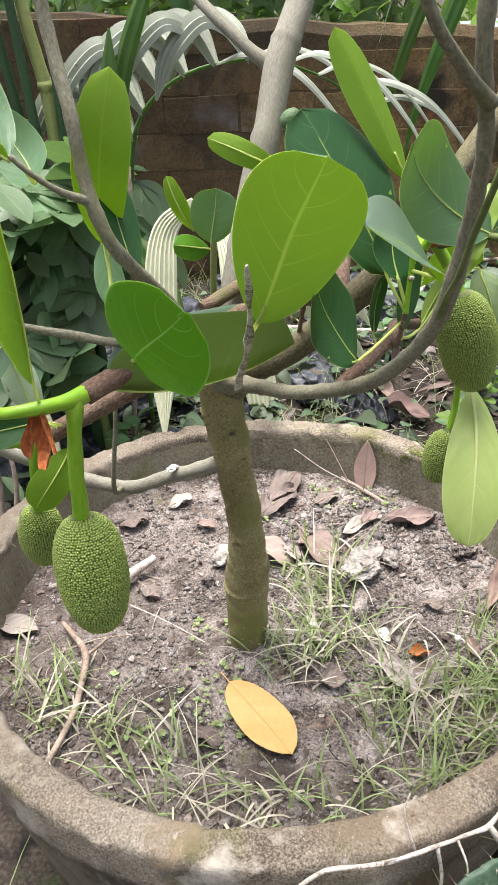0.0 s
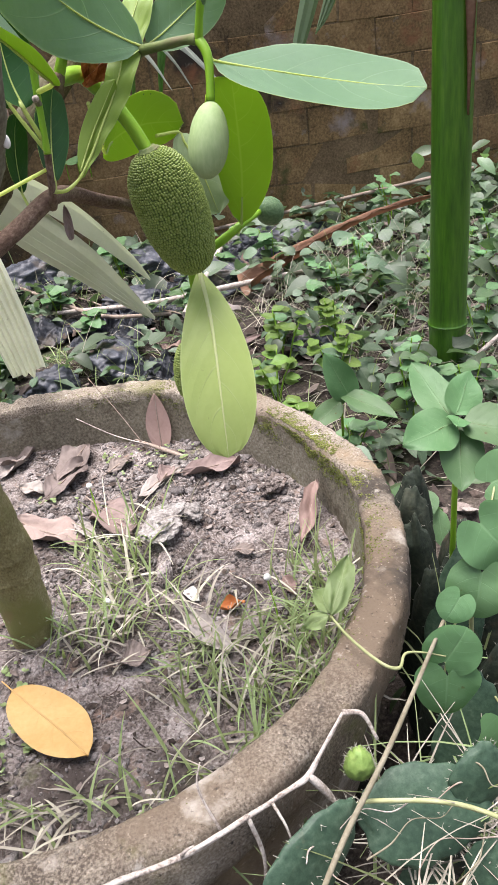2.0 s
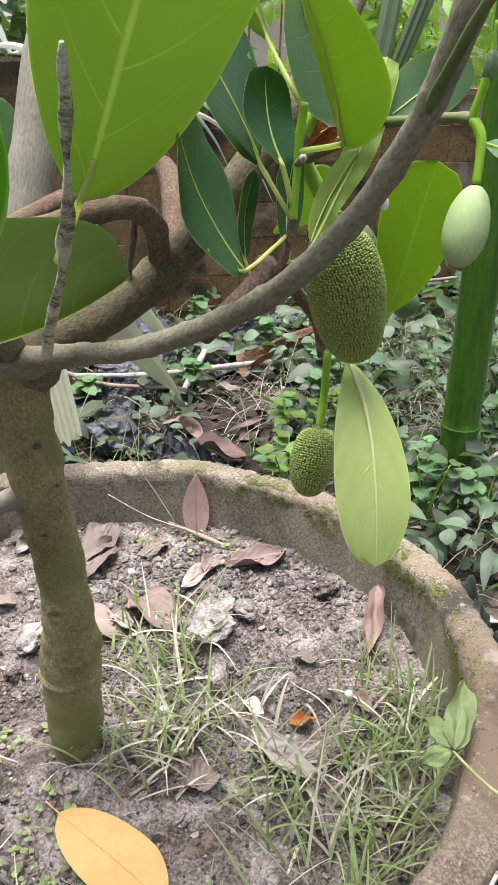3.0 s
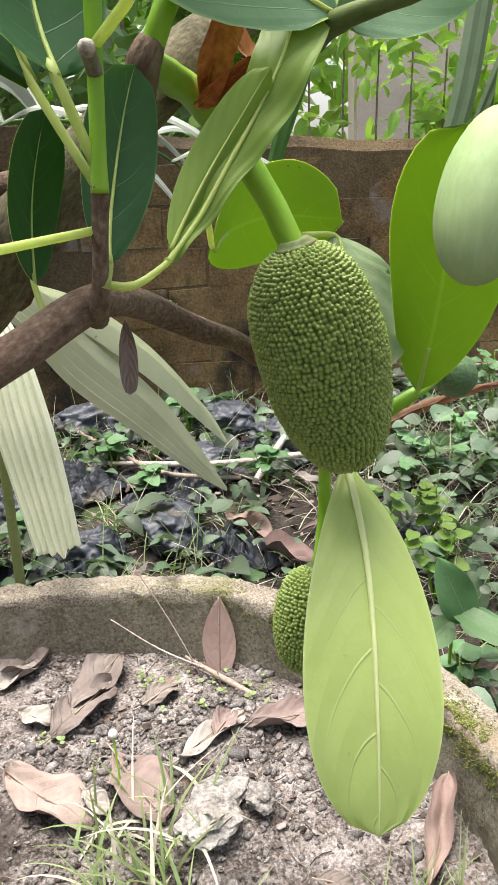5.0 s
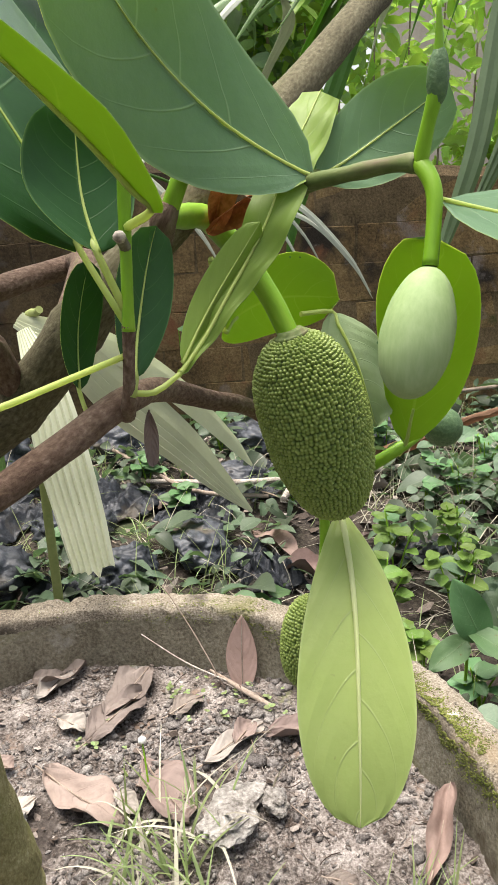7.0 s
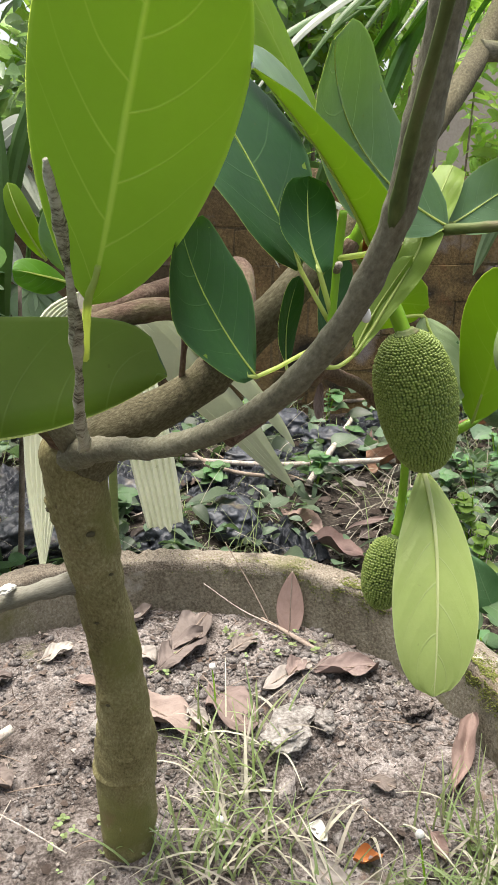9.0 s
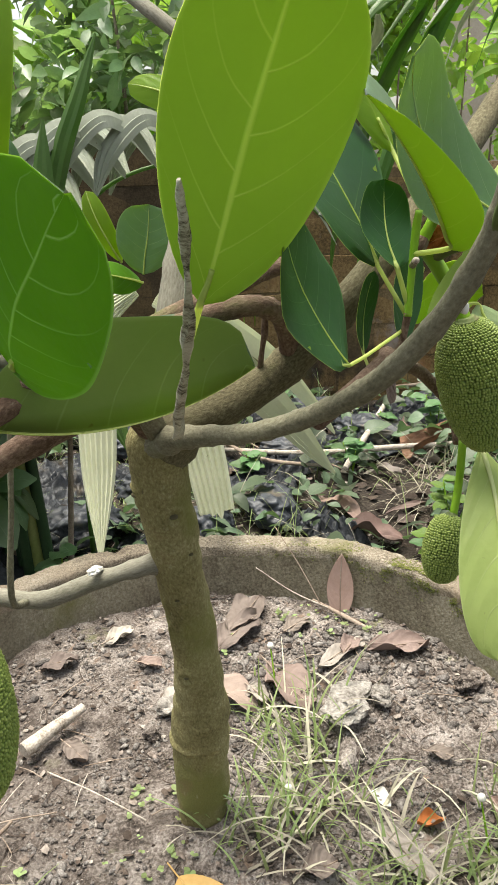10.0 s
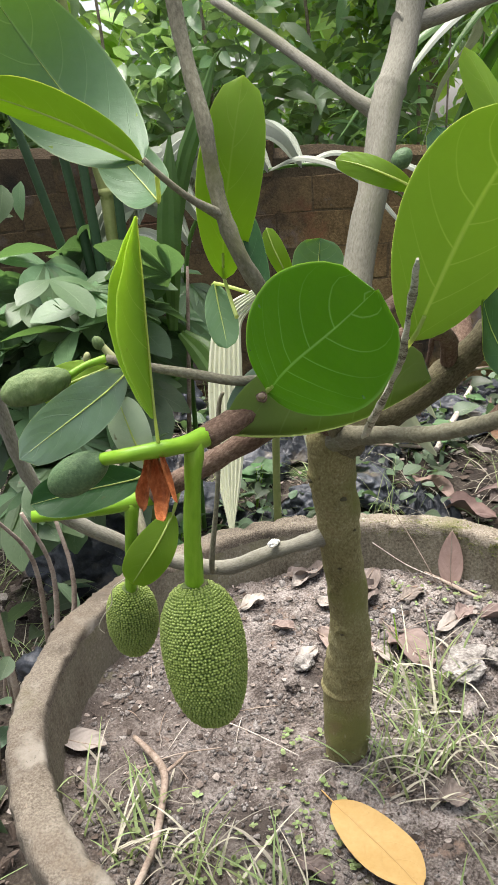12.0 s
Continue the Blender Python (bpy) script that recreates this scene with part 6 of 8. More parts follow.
stick("stick", [(0.070, 1.075, 0.330, 0.0007), (0.12, 1.055, 0.30, 0.0009), (0.17, 1.03, 0.285, 0.0012)], STICK_WHITE, "thin dry stem leaning on the pot's wall", seed=8, sides=5)
stick("stick", [(0.10, 1.09, 0.385, 0.0006), (0.135, 1.06, 0.33, 0.0008), (0.165, 1.03, 0.275, 0.001)], STICK, "thin dry stem leaning on the pot's wall", seed=9, sides=5)
rnd = random.Random(77)
for i in range(34):
    a, r = rnd.uniform(0, 2 * math.pi), 0.33 * math.sqrt(rnd.random())
    x, y = POT.x + r * math.cos(a), POT.y + r * math.sin(a)
    w, l = rnd.uniform(0, math.pi), rnd.uniform(0.02, 0.06)
    x2, y2 = x + l * math.cos(w), y + l * math.sin(w)
    if math.hypot(x2 - POT.x, y2 - POT.y) > 0.34 or min(math.hypot(x - 0.017, y - 0.57), math.hypot(x2 - 0.017, y2 - 0.57)) < 0.10:
        continue
    stick("straw", [(x, y, soil_z(x, y) + 0.003, 0.0006), ((x + x2) / 2, (y + y2) / 2, soil_z((x + x2) / 2, (y + y2) / 2) + 0.006, 0.0007), (x2, y2, soil_z(x2, y2) + 0.003, 0.0005)], rnd.choice([STICK, STICK_WHITE, STICK]), "fine dry straw on the soil", "straws on the soil", i, 5)


def grass(name, centres, per, material, label, lo, hi, seed, zf=soil_z, spread=0.02, limit=0.345, lean=1.0, broad=1.0):
    rnd = random.Random(seed)
    V, F, UV = [], [], []
    for (cx, cy) in centres:
        for _ in range(per):
            x, y = cx + rnd.gauss(0, spread), cy + rnd.gauss(0, spread)
            if limit and math.hypot(x - POT.x, y - POT.y) > limit:
                continue
            z = zf(x, y) - 0.002
            l, w = rnd.uniform(lo, hi), rnd.uniform(0.0005, 0.0014) * broad
            a = rnd.uniform(0, 2 * math.pi)
            d = Vector((math.cos(a), math.sin(a), 0))
            if limit and any(((x + d.x * l * q - 0.017) * 0.57 - (y + d.y * l * q - 0.57) * 0.82) ** 2 / 0.085 ** 2 + ((x + d.x * l * q - 0.017) * 0.82 + (y + d.y * l * q - 0.57) * 0.57) ** 2 / 0.048 ** 2 < 1 for q in (0.0, 0.25, 0.5, 0.75, 1.0)):
                continue
            s = Vector((-d.y, d.x, 0))
            b1, b2 = rnd.uniform(0.1, 0.6) * lean, rnd.uniform(0.2, 1.3) * lean
            o = len(V)
            n = 6
            p = Vector((x, y, z))
            for i in range(n + 1):
                u = i / n
                ang = b1 + b2 * u
                if i:
                    p = p + (d * math.sin(ang) + Vector((0, 0, 1)) * math.cos(ang)) * l / n
                    p.z = max(p.z, zf(p.x, p.y) + 0.001)
                ww = w * (1 - u ** 2) + 0.0002
                for j in (-1, 0, 1):
                    V.append(tuple(p + s * j * ww + Vector((0, 0, 0.4 * ww * abs(j)))))
                    UV.append((u, 0.5 + j / 2))
            for i in range(n):
                for j in range(2):
                    q = o + i * 3 + j
                    F.append((q, q + 3, q + 4, q + 1))
    return merged(name, V, F, material, label, "grass", UV)


TUFTS = [(-0.23, 0.58), (-0.13, 0.48), (-0.06, 0.46), (0.03, 0.66), (0.09, 0.72), (0.13, 0.85), (0.17, 0.56), (0.21, 0.53), (0.27, 0.55), (0.26, 0.60), (0.06, 0.48), (0.11, 0.47), (0.01, 0.48), (0.07, 0.65), (-0.29, 0.63), (0.17, 0.63),
         (0.17, 0.48), (-0.08, 0.53), (0.30, 0.63), (-0.23, 0.59), (0.08, 0.79), (0.04, 0.66), (0.09, 0.69), (-0.16, 0.57), (0.15, 0.69), (0.28, 0.59), (0.33, 0.67), (0.30, 0.70), (0.11, 0.78), (0.16, 0.61), (0.22, 0.58), (0.07, 0.82)]
grass("grass", TUFTS, 15, GRASS, "thin green grass growing in tufts on the soil", 0.025, 0.085, 5, spread=0.022, broad=1.25)
grass("grass", [(0.29 + 0.012 * i, 0.56 + 0.024 * i) for i in range(6)] + [(0.25, 0.51), (0.28, 0.54), (0.23, 0.50), (0.31, 0.60), (0.20, 0.49)], 14, GRASS, "denser green grass along the rim", 0.04, 0.10, 25, spread=0.018, broad=1.1)
grass("dry_grass", [t for i, t in enumerate(TUFTS) if i % 5 != 1], 11, STRAW, "bleached dry grass among the green tufts", 0.03, 0.11, 6, spread=0.032, lean=1.7, broad=1.35)
grass("dry_grass", [(0.0, 0.47), (0.06, 0.45), (-0.06, 0.45), (0.12, 0.46), (0.2, 0.51), (0.03, 0.55), (-0.1, 0.5)], 9, STRAW, "flattened bleached grass along the pot's rim", 0.05, 0.12, 7, spread=0.03, lean=2.0)
TINY = [card(0.0055, 0.0048, 0.15, 0.15, 5, 0.55, 0.5), card(0.0045, 0.0040, 0.1, 0.2, 5, 0.6, 0.5)]
rnd = random.Random(31)
tiny = []
for cx, cy, n in [(-0.06, 0.60, 60), (-0.12, 0.55, 50), (0.12, 1.03, 60), (-0.02, 0.57, 40), (-0.03, 0.645, 40), (0.03, 0.98, 30), (-0.2, 0.62, 40), (0.22, 1.0, 30), (0.31, 0.66, 60), (-0.05, 0.72, 30), (0.30, 0.56, 40)]:
    for _ in range(n // 3):
        x, y = cx + rnd.gauss(0, 0.025), cy + rnd.gauss(0, 0.025)
        if math.hypot(x - POT.x, y - POT.y) < 0.34:
            turn, size = rnd.uniform(0, 360), rnd.uniform(0.6, 1.4)
            for k in range(rnd.choice([2, 3, 4])):
                tiny.append(pose(x, y, soil_z(x, y) + rnd.uniform(0.002, 0.006), rnd.uniform(5, 30), rnd.uniform(-15, 15), turn + k * 95 + rnd.uniform(-20, 20)) @ Matrix.Scale(size * rnd.uniform(0.8, 1.1), 4))
scatter("tiny_weeds", TINY, tiny, GRASS, "tiny round-leaved weeds sprouting on the soil", "weed")
for x, y, h in [(0.261, 0.658, 0.045), (0.085, 0.708, 0.012), (0.080, 0.902, 0.045)]:
    root = thing("white_flower", (x, y, soil_z(x, y)), "tiny white grass flower head on a thin stalk", "flower", "white flowers")
    bm = bmesh.new()
    tube(bm, [(x + 0.004, y - 0.02, soil_z(x, y - 0.02), 0.0011), (x + 0.002, y - 0.008, soil_z(x, y) + h * 0.6, 0.001), (x, y, soil_z(x, y) + h, 0.0009)], 6, 4)
    part("stalk", bm, STEM_GREEN, root)
    part("flower_head", lump((x, y, soil_z(x, y) + h + 0.008), (x, y, soil_z(x, y) + h), 0.0042, 0.2, 3, 8, 10), WHITE_BIT, root)
    settle(root)

# white petals caught on the tree
rock("white_petal", (-0.066, 0.634, 0.578), (0.007, 0.004, 0.003), 1.1, WHITE_BIT, "white petal caught on the low branch", "petal")

# creeper over the rim
root = thing("creeper_sprig", (0.33, 0.455, 0.36), "young pale green creeper lying over the pot's rim", "vine")
bm = bmesh.new()
tube(bm, [(0.372, 0.455, 0.358, 0.0007), (0.355, 0.4624, 0.361, 0.0009), (0.3399, 0.4650, 0.362, 0.0012), (0.3302, 0.4540, 0.360, 0.0015), (0.3173, 0.4603, 0.363, 0.0015), (0.301, 0.4924, 0.366, 0.0014), (0.2930, 0.5240, 0.366, 0.0013)], 8, 6, 0.15)
part("stem", bm, STEM_PALE, root)
for b, t, w in [((0.2930, 0.5240, 0.366), (0.328, 0.576, 0.386), 0.028), ((0.2925, 0.5240, 0.366), (0.270, 0.533, 0.350), 0.018), ((0.2935, 0.5245, 0.366), (0.290, 0.570, 0.358), 0.020)]:
    b, t = Vector(b), Vector(t)
    side = (t - b).cross(Vector((0.2, -0.5, 0.9))).normalized() * w / 2
    m = b + (t - b) * 0.45
    bm = bmesh.new()
    blade(bm, b, t, m - side, m + side, 0.004, 0.25, 0.22, nu=12, nv=8, seed=b[0] * 90 + t[1] * 7, upper=(0, -0.4, 1), low=0.75, sharp=0.95, crumple=0.6)
    part("leaf", bm, [CREEPER, CREEPER], root)
settle(root)

# bleached vine along the front of the pot
V1 = [(0.02, 0.318, 0.345, 0.0015), (0.052, 0.322, 0.362, 0.0022), (0.079, 0.331, 0.374, 0.0024), (0.13, 0.345, 0.362, 0.0024), (0.18, 0.368, 0.350, 0.0026), (0.215, 0.385, 0.343, 0.0029), (0.232, 0.393, 0.342, 0.0031), (0.25, 0.408, 0.350, 0.0020), (0.270, 0.421, 0.366, 0.0018)]
root = thing("bleached_vine", (0.15, 0.36, 0.35), "bleached dead vine stem lying against the pot's front", "vine")
bm = bmesh.new()
tube(bm, [(x, y, z, r * 0.8) for x, y, z, r in V1], 10, 12, 0.5, seed=3)
part("stem", bm, STICK_WHITE, root)
for pts in [[(0.270, 0.421, 0.366, 0.0024), (0.285, 0.418, 0.362, 0.002), (0.292, 0.405, 0.345, 0.0015)], [(0.18, 0.368, 0.35, 0.002), (0.186, 0.360, 0.31, 0.0016), (0.18, 0.352, 0.26, 0.0014)], [(0.13, 0.345, 0.362, 0.0016), (0.134, 0.342, 0.372, 0.0012), (0.14, 0.34, 0.378, 0.0007)],
            [(0.16, 0.36, 0.352, 0.0012), (0.150, 0.375, 0.385, 0.0009), (0.155, 0.385, 0.40, 0.0006)], [(0.20, 0.376, 0.346, 0.0014), (0.207, 0.36, 0.33, 0.001), (0.21, 0.355, 0.28, 0.0008)], [(0.232, 0.393, 0.342, 0.003), (0.243, 0.388, 0.325, 0.0035), (0.25, 0.383, 0.312, 0.0015)]]:
    bm = bmesh.new()
    tube(bm, pts, 6, 5, 0.2)
    part("side_twig", bm, STICK_WHITE, root)
settle(root)

# ---- round the pot, to the right ----


def cactus_pad(parent, c, axis, across, length, width, seed, thick=0.012, skin=CACTUS):
    c, axis, across = Vector(c), Vector(axis).normalized(), Vector(across)
    across = (across - axis * across.dot(axis)).normalized()
    up = axis.cross(across)
    bm = bmesh.new()
    bmesh.ops.create_uvsphere(bm, u_segments=40, v_segments=26, radius=1)
    for v in bm.verts:
        n = v.co.normalized()
        k = 1 + 0.10 * noise.noise(n * 2 + Vector((seed, 0, 0))) + 0.025 * math.cos(13 * math.atan2(n.z, n.x)) * (1 - n.y * n.y)
        taper = 1 - 0.22 * n.z
        v.co = across * (n.x * width / 2 * k * taper) + up * (n.y * thick / 2 * (1 + 0.2 * noise.noise(n * 3))) + axis * (n.z * length / 2 * k) + c
    for f in bm.faces:
        f.smooth = True
    ob = part("pad", bm, skin, parent)
    rnd = random.Random(seed)
    bm = bmesh.new()
    for i in range(46):
        if i < 26:
            a = 2 * math.pi * i / 26
            p = c + across * (math.cos(a) * width / 2 * (1 - 0.22 * math.sin(a))) + axis * (math.sin(a) * length / 2)
            out = (across * math.cos(a) + axis * math.sin(a)).normalized()
        else:
            a, r = rnd.uniform(0, 6.28), rnd.uniform(0.1, 0.8)
            p = c + across * (math.cos(a) * r * width / 2) + axis * (math.sin(a) * r * length / 2) + up * thick / 2 * math.sqrt(1 - r * r)
            out = up
        for _ in range(2):
            d = (out + Vector((rnd.gauss(0, 0.4), rnd.gauss(0, 0.4), rnd.gauss(0, 0.4)))).normalized()
            tube(bm, [(*(p - d * 0.001), 0.00022), (*(p + d * rnd.uniform(0.002, 0.005)), 0.00008)], 4, 1)
    tagged(part("spine_cover", bm, SPINE, ob), kind="stuff")


root = thing("prickly_pear", (0.32, 0.38, 0.0), "dark green prickly pear cactus pads with pale spines", "cactus")
for i, (c, ax, ac, l, w) in enumerate([((0.219, 0.345, 0.312), (0.75, 0.45, 0.35), (-0.3, 0.2, 0.8), 0.105, 0.058), ((0.316, 0.364, 0.302), (0.9, -0.05, 0.02), (-0.1, 0.6, 0.6), 0.105, 0.072), ((0.360, 0.369, 0.322), (0.35, 0.3, 0.8), (0.8, -0.1, -0.2), 0.055, 0.044),
                                      ((0.362, 0.315, 0.280), (0.7, -0.3, 0.5), (0, 0.6, 0.7), 0.075, 0.050), ((0.40, 0.46, 0.24), (0.3, 0.4, 0.9), (0.8, -0.2, 0), 0.12, 0.065), ((0.43, 0.36, 0.22), (0.5, 0.1, 0.9), (0.8, -0.3, 0), 0.12, 0.07),
                                      ((0.276, 0.405, 0.322), (0.1, 0.2, 0.9), (0.9, -0.2, 0), 0.030, 0.024), ((0.30, 0.340, 0.13), (0.1, 0.1, 0.9), (0.9, -0.2, 0), 0.30, 0.07), ((0.43, 0.50, 0.10), (0.0, 0.1, 0.9), (0.9, -0.3, 0), 0.22, 0.08), ((0.452, 0.60, 0.24), (0.2, 0.2, 0.9), (0.7, -0.6, 0), 0.17, 0.06)]):
    cactus_pad(root, c, ax, ac, l, w, 50 + i, 0.014 if i != 6 else 0.02, CACTUS if i != 6 else CACTUS_YOUNG)
settle(root)
root = thing("prickly_pear", (0.44, 0.62, 0.0), "old dark woody cactus stems crowding the pot's side", "cactus")
for i, (c, l, w, lean) in enumerate([((0.478, 0.790, 0.13), 0.30, 0.075, 0.05), ((0.452, 0.700, 0.15), 0.32, 0.07, -0.05), ((0.500, 0.700, 0.12), 0.27, 0.08, 0.1), ((0.440, 0.630, 0.14), 0.30, 0.065, 0.0), ((0.490, 0.600, 0.13), 0.28, 0.085, 0.12), ((0.420, 0.550, 0.11), 0.25, 0.07, -0.05), ((0.465, 0.520, 0.13), 0.29, 0.08, 0.05), ((0.395, 0.480, 0.10), 0.24, 0.07, 0.0), ((0.505, 0.860, 0.12), 0.27, 0.08, 0.1), ((0.540, 0.760, 0.11), 0.25, 0.08, 0.0)]):
    cactus_pad(root, c, (lean, lean * 0.6, 0.95), (0.8, -0.5 + 0.3 * (i % 3), 0), l, w, 90 + i, 0.045, CACTUS_OLD)
settle(root)
root = thing("prickly_pear", (0.10, 0.30, 0.0), "young lime-green spiny cactus pad below the pot's rim", "cactus")
cactus_pad(root, (0.105, 0.318, 0.285), (0.5, 0.1, 0.5), (0.4, -0.6, -0.2), 0.075, 0.055, 71, 0.02, CACTUS_YOUNG)
cactus_pad(root, (0.09, 0.31, 0.14), (0.0, 0.1, 0.9), (0.9, -0.2, 0), 0.26, 0.08, 72, 0.02)
settle(root)


def herb(name, at, stems, leaves, mat, label, category="plant", group="", stem_mat=STEM_GREEN, wave=0.12, fold=0.18):
    """A small plant: stems as point rows, leaves as (base, tip, width, upper way)."""
    root = thing(name, at, label, category, group)
    for pts in stems:
        bm = bmesh.new()
        tube(bm, pts, 7, 5, 0.1)
        part("stem", bm, stem_mat, root)
    for i, (b, t, w, up) in enumerate(leaves):
        b, t, up = Vector(b), Vector(t), Vector(up)
        s = (t - b).cross(up).normalized() * w / 2
        m = b + (t - b) * 0.45 + up.normalized() * (t - b).length * 0.06
        bm = bmesh.new()
        mids, upn = blade(bm, b, t, m - s, m + s, None, fold, wave, nu=10, nv=6, seed=i * 2.3 + at[0] * 9, upper=up, low=0.55, sharp=0.85)
        ob = part("leaf", bm, [mat, mat], root)
        bm = bmesh.new()
        tube(bm, [(*(q - upn * 0.0003), 0.0007 * (1 - 0.8 * k / len(mids))) for k, q in enumerate(mids[::2])], 5, 2)
        part("midrib", bm, STEM_DULL, ob)
    settle(root)


herb("broadleaf_weed", (0.465, 0.64, 0.02), [[(0.465, 0.65, 0.02, 0.004), (0.466, 0.64, 0.25, 0.0035), (0.463, 0.632, 0.40, 0.003), (0.459, 0.625, 0.478, 0.0022)]],
     [((0.455, 0.622, 0.476), (0.397, 0.606, 0.474), 0.050, (-0.1, -0.5, 0.8)), ((0.462, 0.620, 0.476), (0.525, 0.575, 0.470), 0.052, (0.2, -0.5, 0.8)), ((0.460, 0.628, 0.480), (0.487, 0.655, 0.510), 0.038, (0, -0.7, 0.6)),
      ((0.457, 0.630, 0.474), (0.446, 0.705, 0.505), 0.042, (0, -0.7, 0.6)), ((0.459, 0.618, 0.470), (0.440, 0.572, 0.432), 0.044, (-0.1, -0.8, 0.6)), ((0.460, 0.622, 0.480), (0.448, 0.600, 0.486), 0.024, (0, -0.4, 0.9))],
     SHRUB_LEAF_ONE, "leafy green weed with toothed pointed leaves beside the pot")
herb("broadleaf_weed", (0.535, 1.25, 0.05), [[(0.54, 1.27, 0.05, 0.003), (0.535, 1.25, 0.14, 0.0025), (0.53, 1.235, 0.20, 0.002)]],
     [((0.548, 1.225, 0.175), (0.505, 1.24, 0.275), 0.060, (0.0, -0.9, 0.3)), ((0.53, 1.235, 0.19), (0.60, 1.13, 0.175), 0.045, (0, -0.4, 0.9)), ((0.545, 1.25, 0.16), (0.62, 1.24, 0.15), 0.05, (0, -0.5, 0.8)), ((0.53, 1.24, 0.17), (0.46, 1.20, 0.15), 0.045, (0, -0.5, 0.8))],
     SHRUB_LEAF_ONE, "single-stemmed weed with one large upright leaf behind the pot")


def heart_leaf(parent, centre, tip_way, up, size, mat, seed, lobes=0):
    """A heart-shaped or shallowly lobed leaf with a notch at its stalk."""
    c, t, n = Vector(centre), Vector(tip_way).normalized(), Vector(up).normalized()
    side = t.cross(n).normalized()
    n = side.cross(t)
    bm = bmesh.new()
    uvl = bm.loops.layers.uv.verify()
    seg, rings = 44, 6
    for off, flip in ((0.0003, False), (-0.0003, True)):
        grid = []
        for i in range(rings + 1):
            row = []
            for k in range(seg):
                a = 2 * math.pi * k / seg - math.pi
                r = size / 2 * (0.94 + 0.10 * math.cos(a) + (0.10 * math.cos(lobes * a) if lobes else 0.0) + 0.05 * noise.noise(Vector((math.cos(a) * 2, math.sin(a) * 2, seed))))
                r *= 1 - 0.62 * math.exp(-((math.pi - abs(a)) / 0.30) ** 2)
                q = i / rings
                x, y = r * q * math.cos(a), r * q * math.sin(a)
                z = 0.10 * size * (abs(y) / size) + 0.05 * size * noise.noise(Vector((x * 40, y * 40, seed))) - 0.25 * q * q * max(x, 0)
                row.append((bm.verts.new(c + t * x + side * y + n * (z + off)), (0.5 + x / size, 0.5 + y / size)))
            grid.append(row)
        for i in range(rings):
            for k in range(seg):
                q = [grid[i][k], grid[i + 1][k], grid[i + 1][(k + 1) % seg], grid[i][(k + 1) % seg]]
                q = q[::-1] if flip else q
                f = bm.faces.new([v for v, _ in q])
                f.smooth = True
                for lp, (_, uv) in zip(f.loops, q):
                    lp[uvl].uv = uv
    bmesh.ops.remove_doubles(bm, verts=bm.verts, dist=1e-7)
    part("leaf", bm, [mat], parent)


root = thing("round_leaf_vine", (0.425, 0.56, 0.05), "climbing vine with rounded heart-shaped leaves beside the pot", "vine")
for pts in ([(0.445, 0.56, 0.05, 0.003), (0.435, 0.53, 0.25, 0.0026), (0.424, 0.512, 0.36, 0.002), (0.430, 0.508, 0.42, 0.0014), (0.455, 0.54, 0.455, 0.0009)], [(0.424, 0.512, 0.36, 0.0014), (0.396, 0.482, 0.372, 0.0011), (0.378, 0.462, 0.365, 0.0009), (0.371, 0.455, 0.335, 0.0008)], [(0.435, 0.53, 0.25, 0.0014), (0.425, 0.45, 0.28, 0.001), (0.412, 0.420, 0.295, 0.0008)]):
    bm = bmesh.new()
    tube(bm, pts, 7, 6, 0.15)
    part("stem", bm, STEM_PALE, root)
for i, (c, way, up, size, lobes) in enumerate([((0.4300, 0.500, 0.4400), (0.35, -0.3, -0.5), (-0.25, -0.75, 0.6), 0.066, 0), ((0.4160, 0.485, 0.4000), (-0.25, -0.3, -0.6), (-0.2, -0.75, 0.6), 0.060, 0), ((0.3900, 0.475, 0.3950), (-0.4, -0.2, -0.4), (-0.2, -0.8, 0.5), 0.034, 0), ((0.3760, 0.455, 0.3600), (0.3, -0.1, 0.6), (-0.2, -0.85, 0.5), 0.052, 0),
                                              ((0.3710, 0.450, 0.3300), (-0.1, -0.2, -0.7), (-0.2, -0.85, 0.5), 0.060, 3), ((0.4100, 0.415, 0.2980), (0.1, -0.2, -0.7), (-0.2, -0.8, 0.6), 0.058, 5), ((0.460, 0.540, 0.462), (0.5, -0.2, 0.3), (-0.2, -0.7, 0.7), 0.054, 0), ((0.432, 0.423, 0.280), (0.5, -0.2, -0.3), (-0.2, -0.8, 0.6), 0.030, 5)]):
    heart_leaf(root, c, way, up, size, VINE_LEAF, 3.1 * i, lobes)
settle(root)
for pts, m, lab in [([(0.205, 0.300, 0.325, 0.0020), (0.2479, 0.3453, 0.340, 0.0023), (0.301, 0.3984, 0.346, 0.0021), (0.3885, 0.4837, 0.385, 0.0016), (0.43, 0.52, 0.41, 0.0012)], STRAW_STEM, "dead straw-coloured vine stem slanting across the cactus"),
                    ([(0.262, 0.374, 0.318, 0.0018), (0.275, 0.366, 0.330, 0.0018), (0.331, 0.345, 0.332, 0.0019), (0.380, 0.312, 0.322, 0.0020), (0.43, 0.285, 0.30, 0.002)], STEM_PALE, "yellowish dying vine stem over the cactus")]:
    stick("dead_vine", pts, m, lab, seed=int(pts[0][0] * 1000), category="vine")
tangle = random.Random(12)
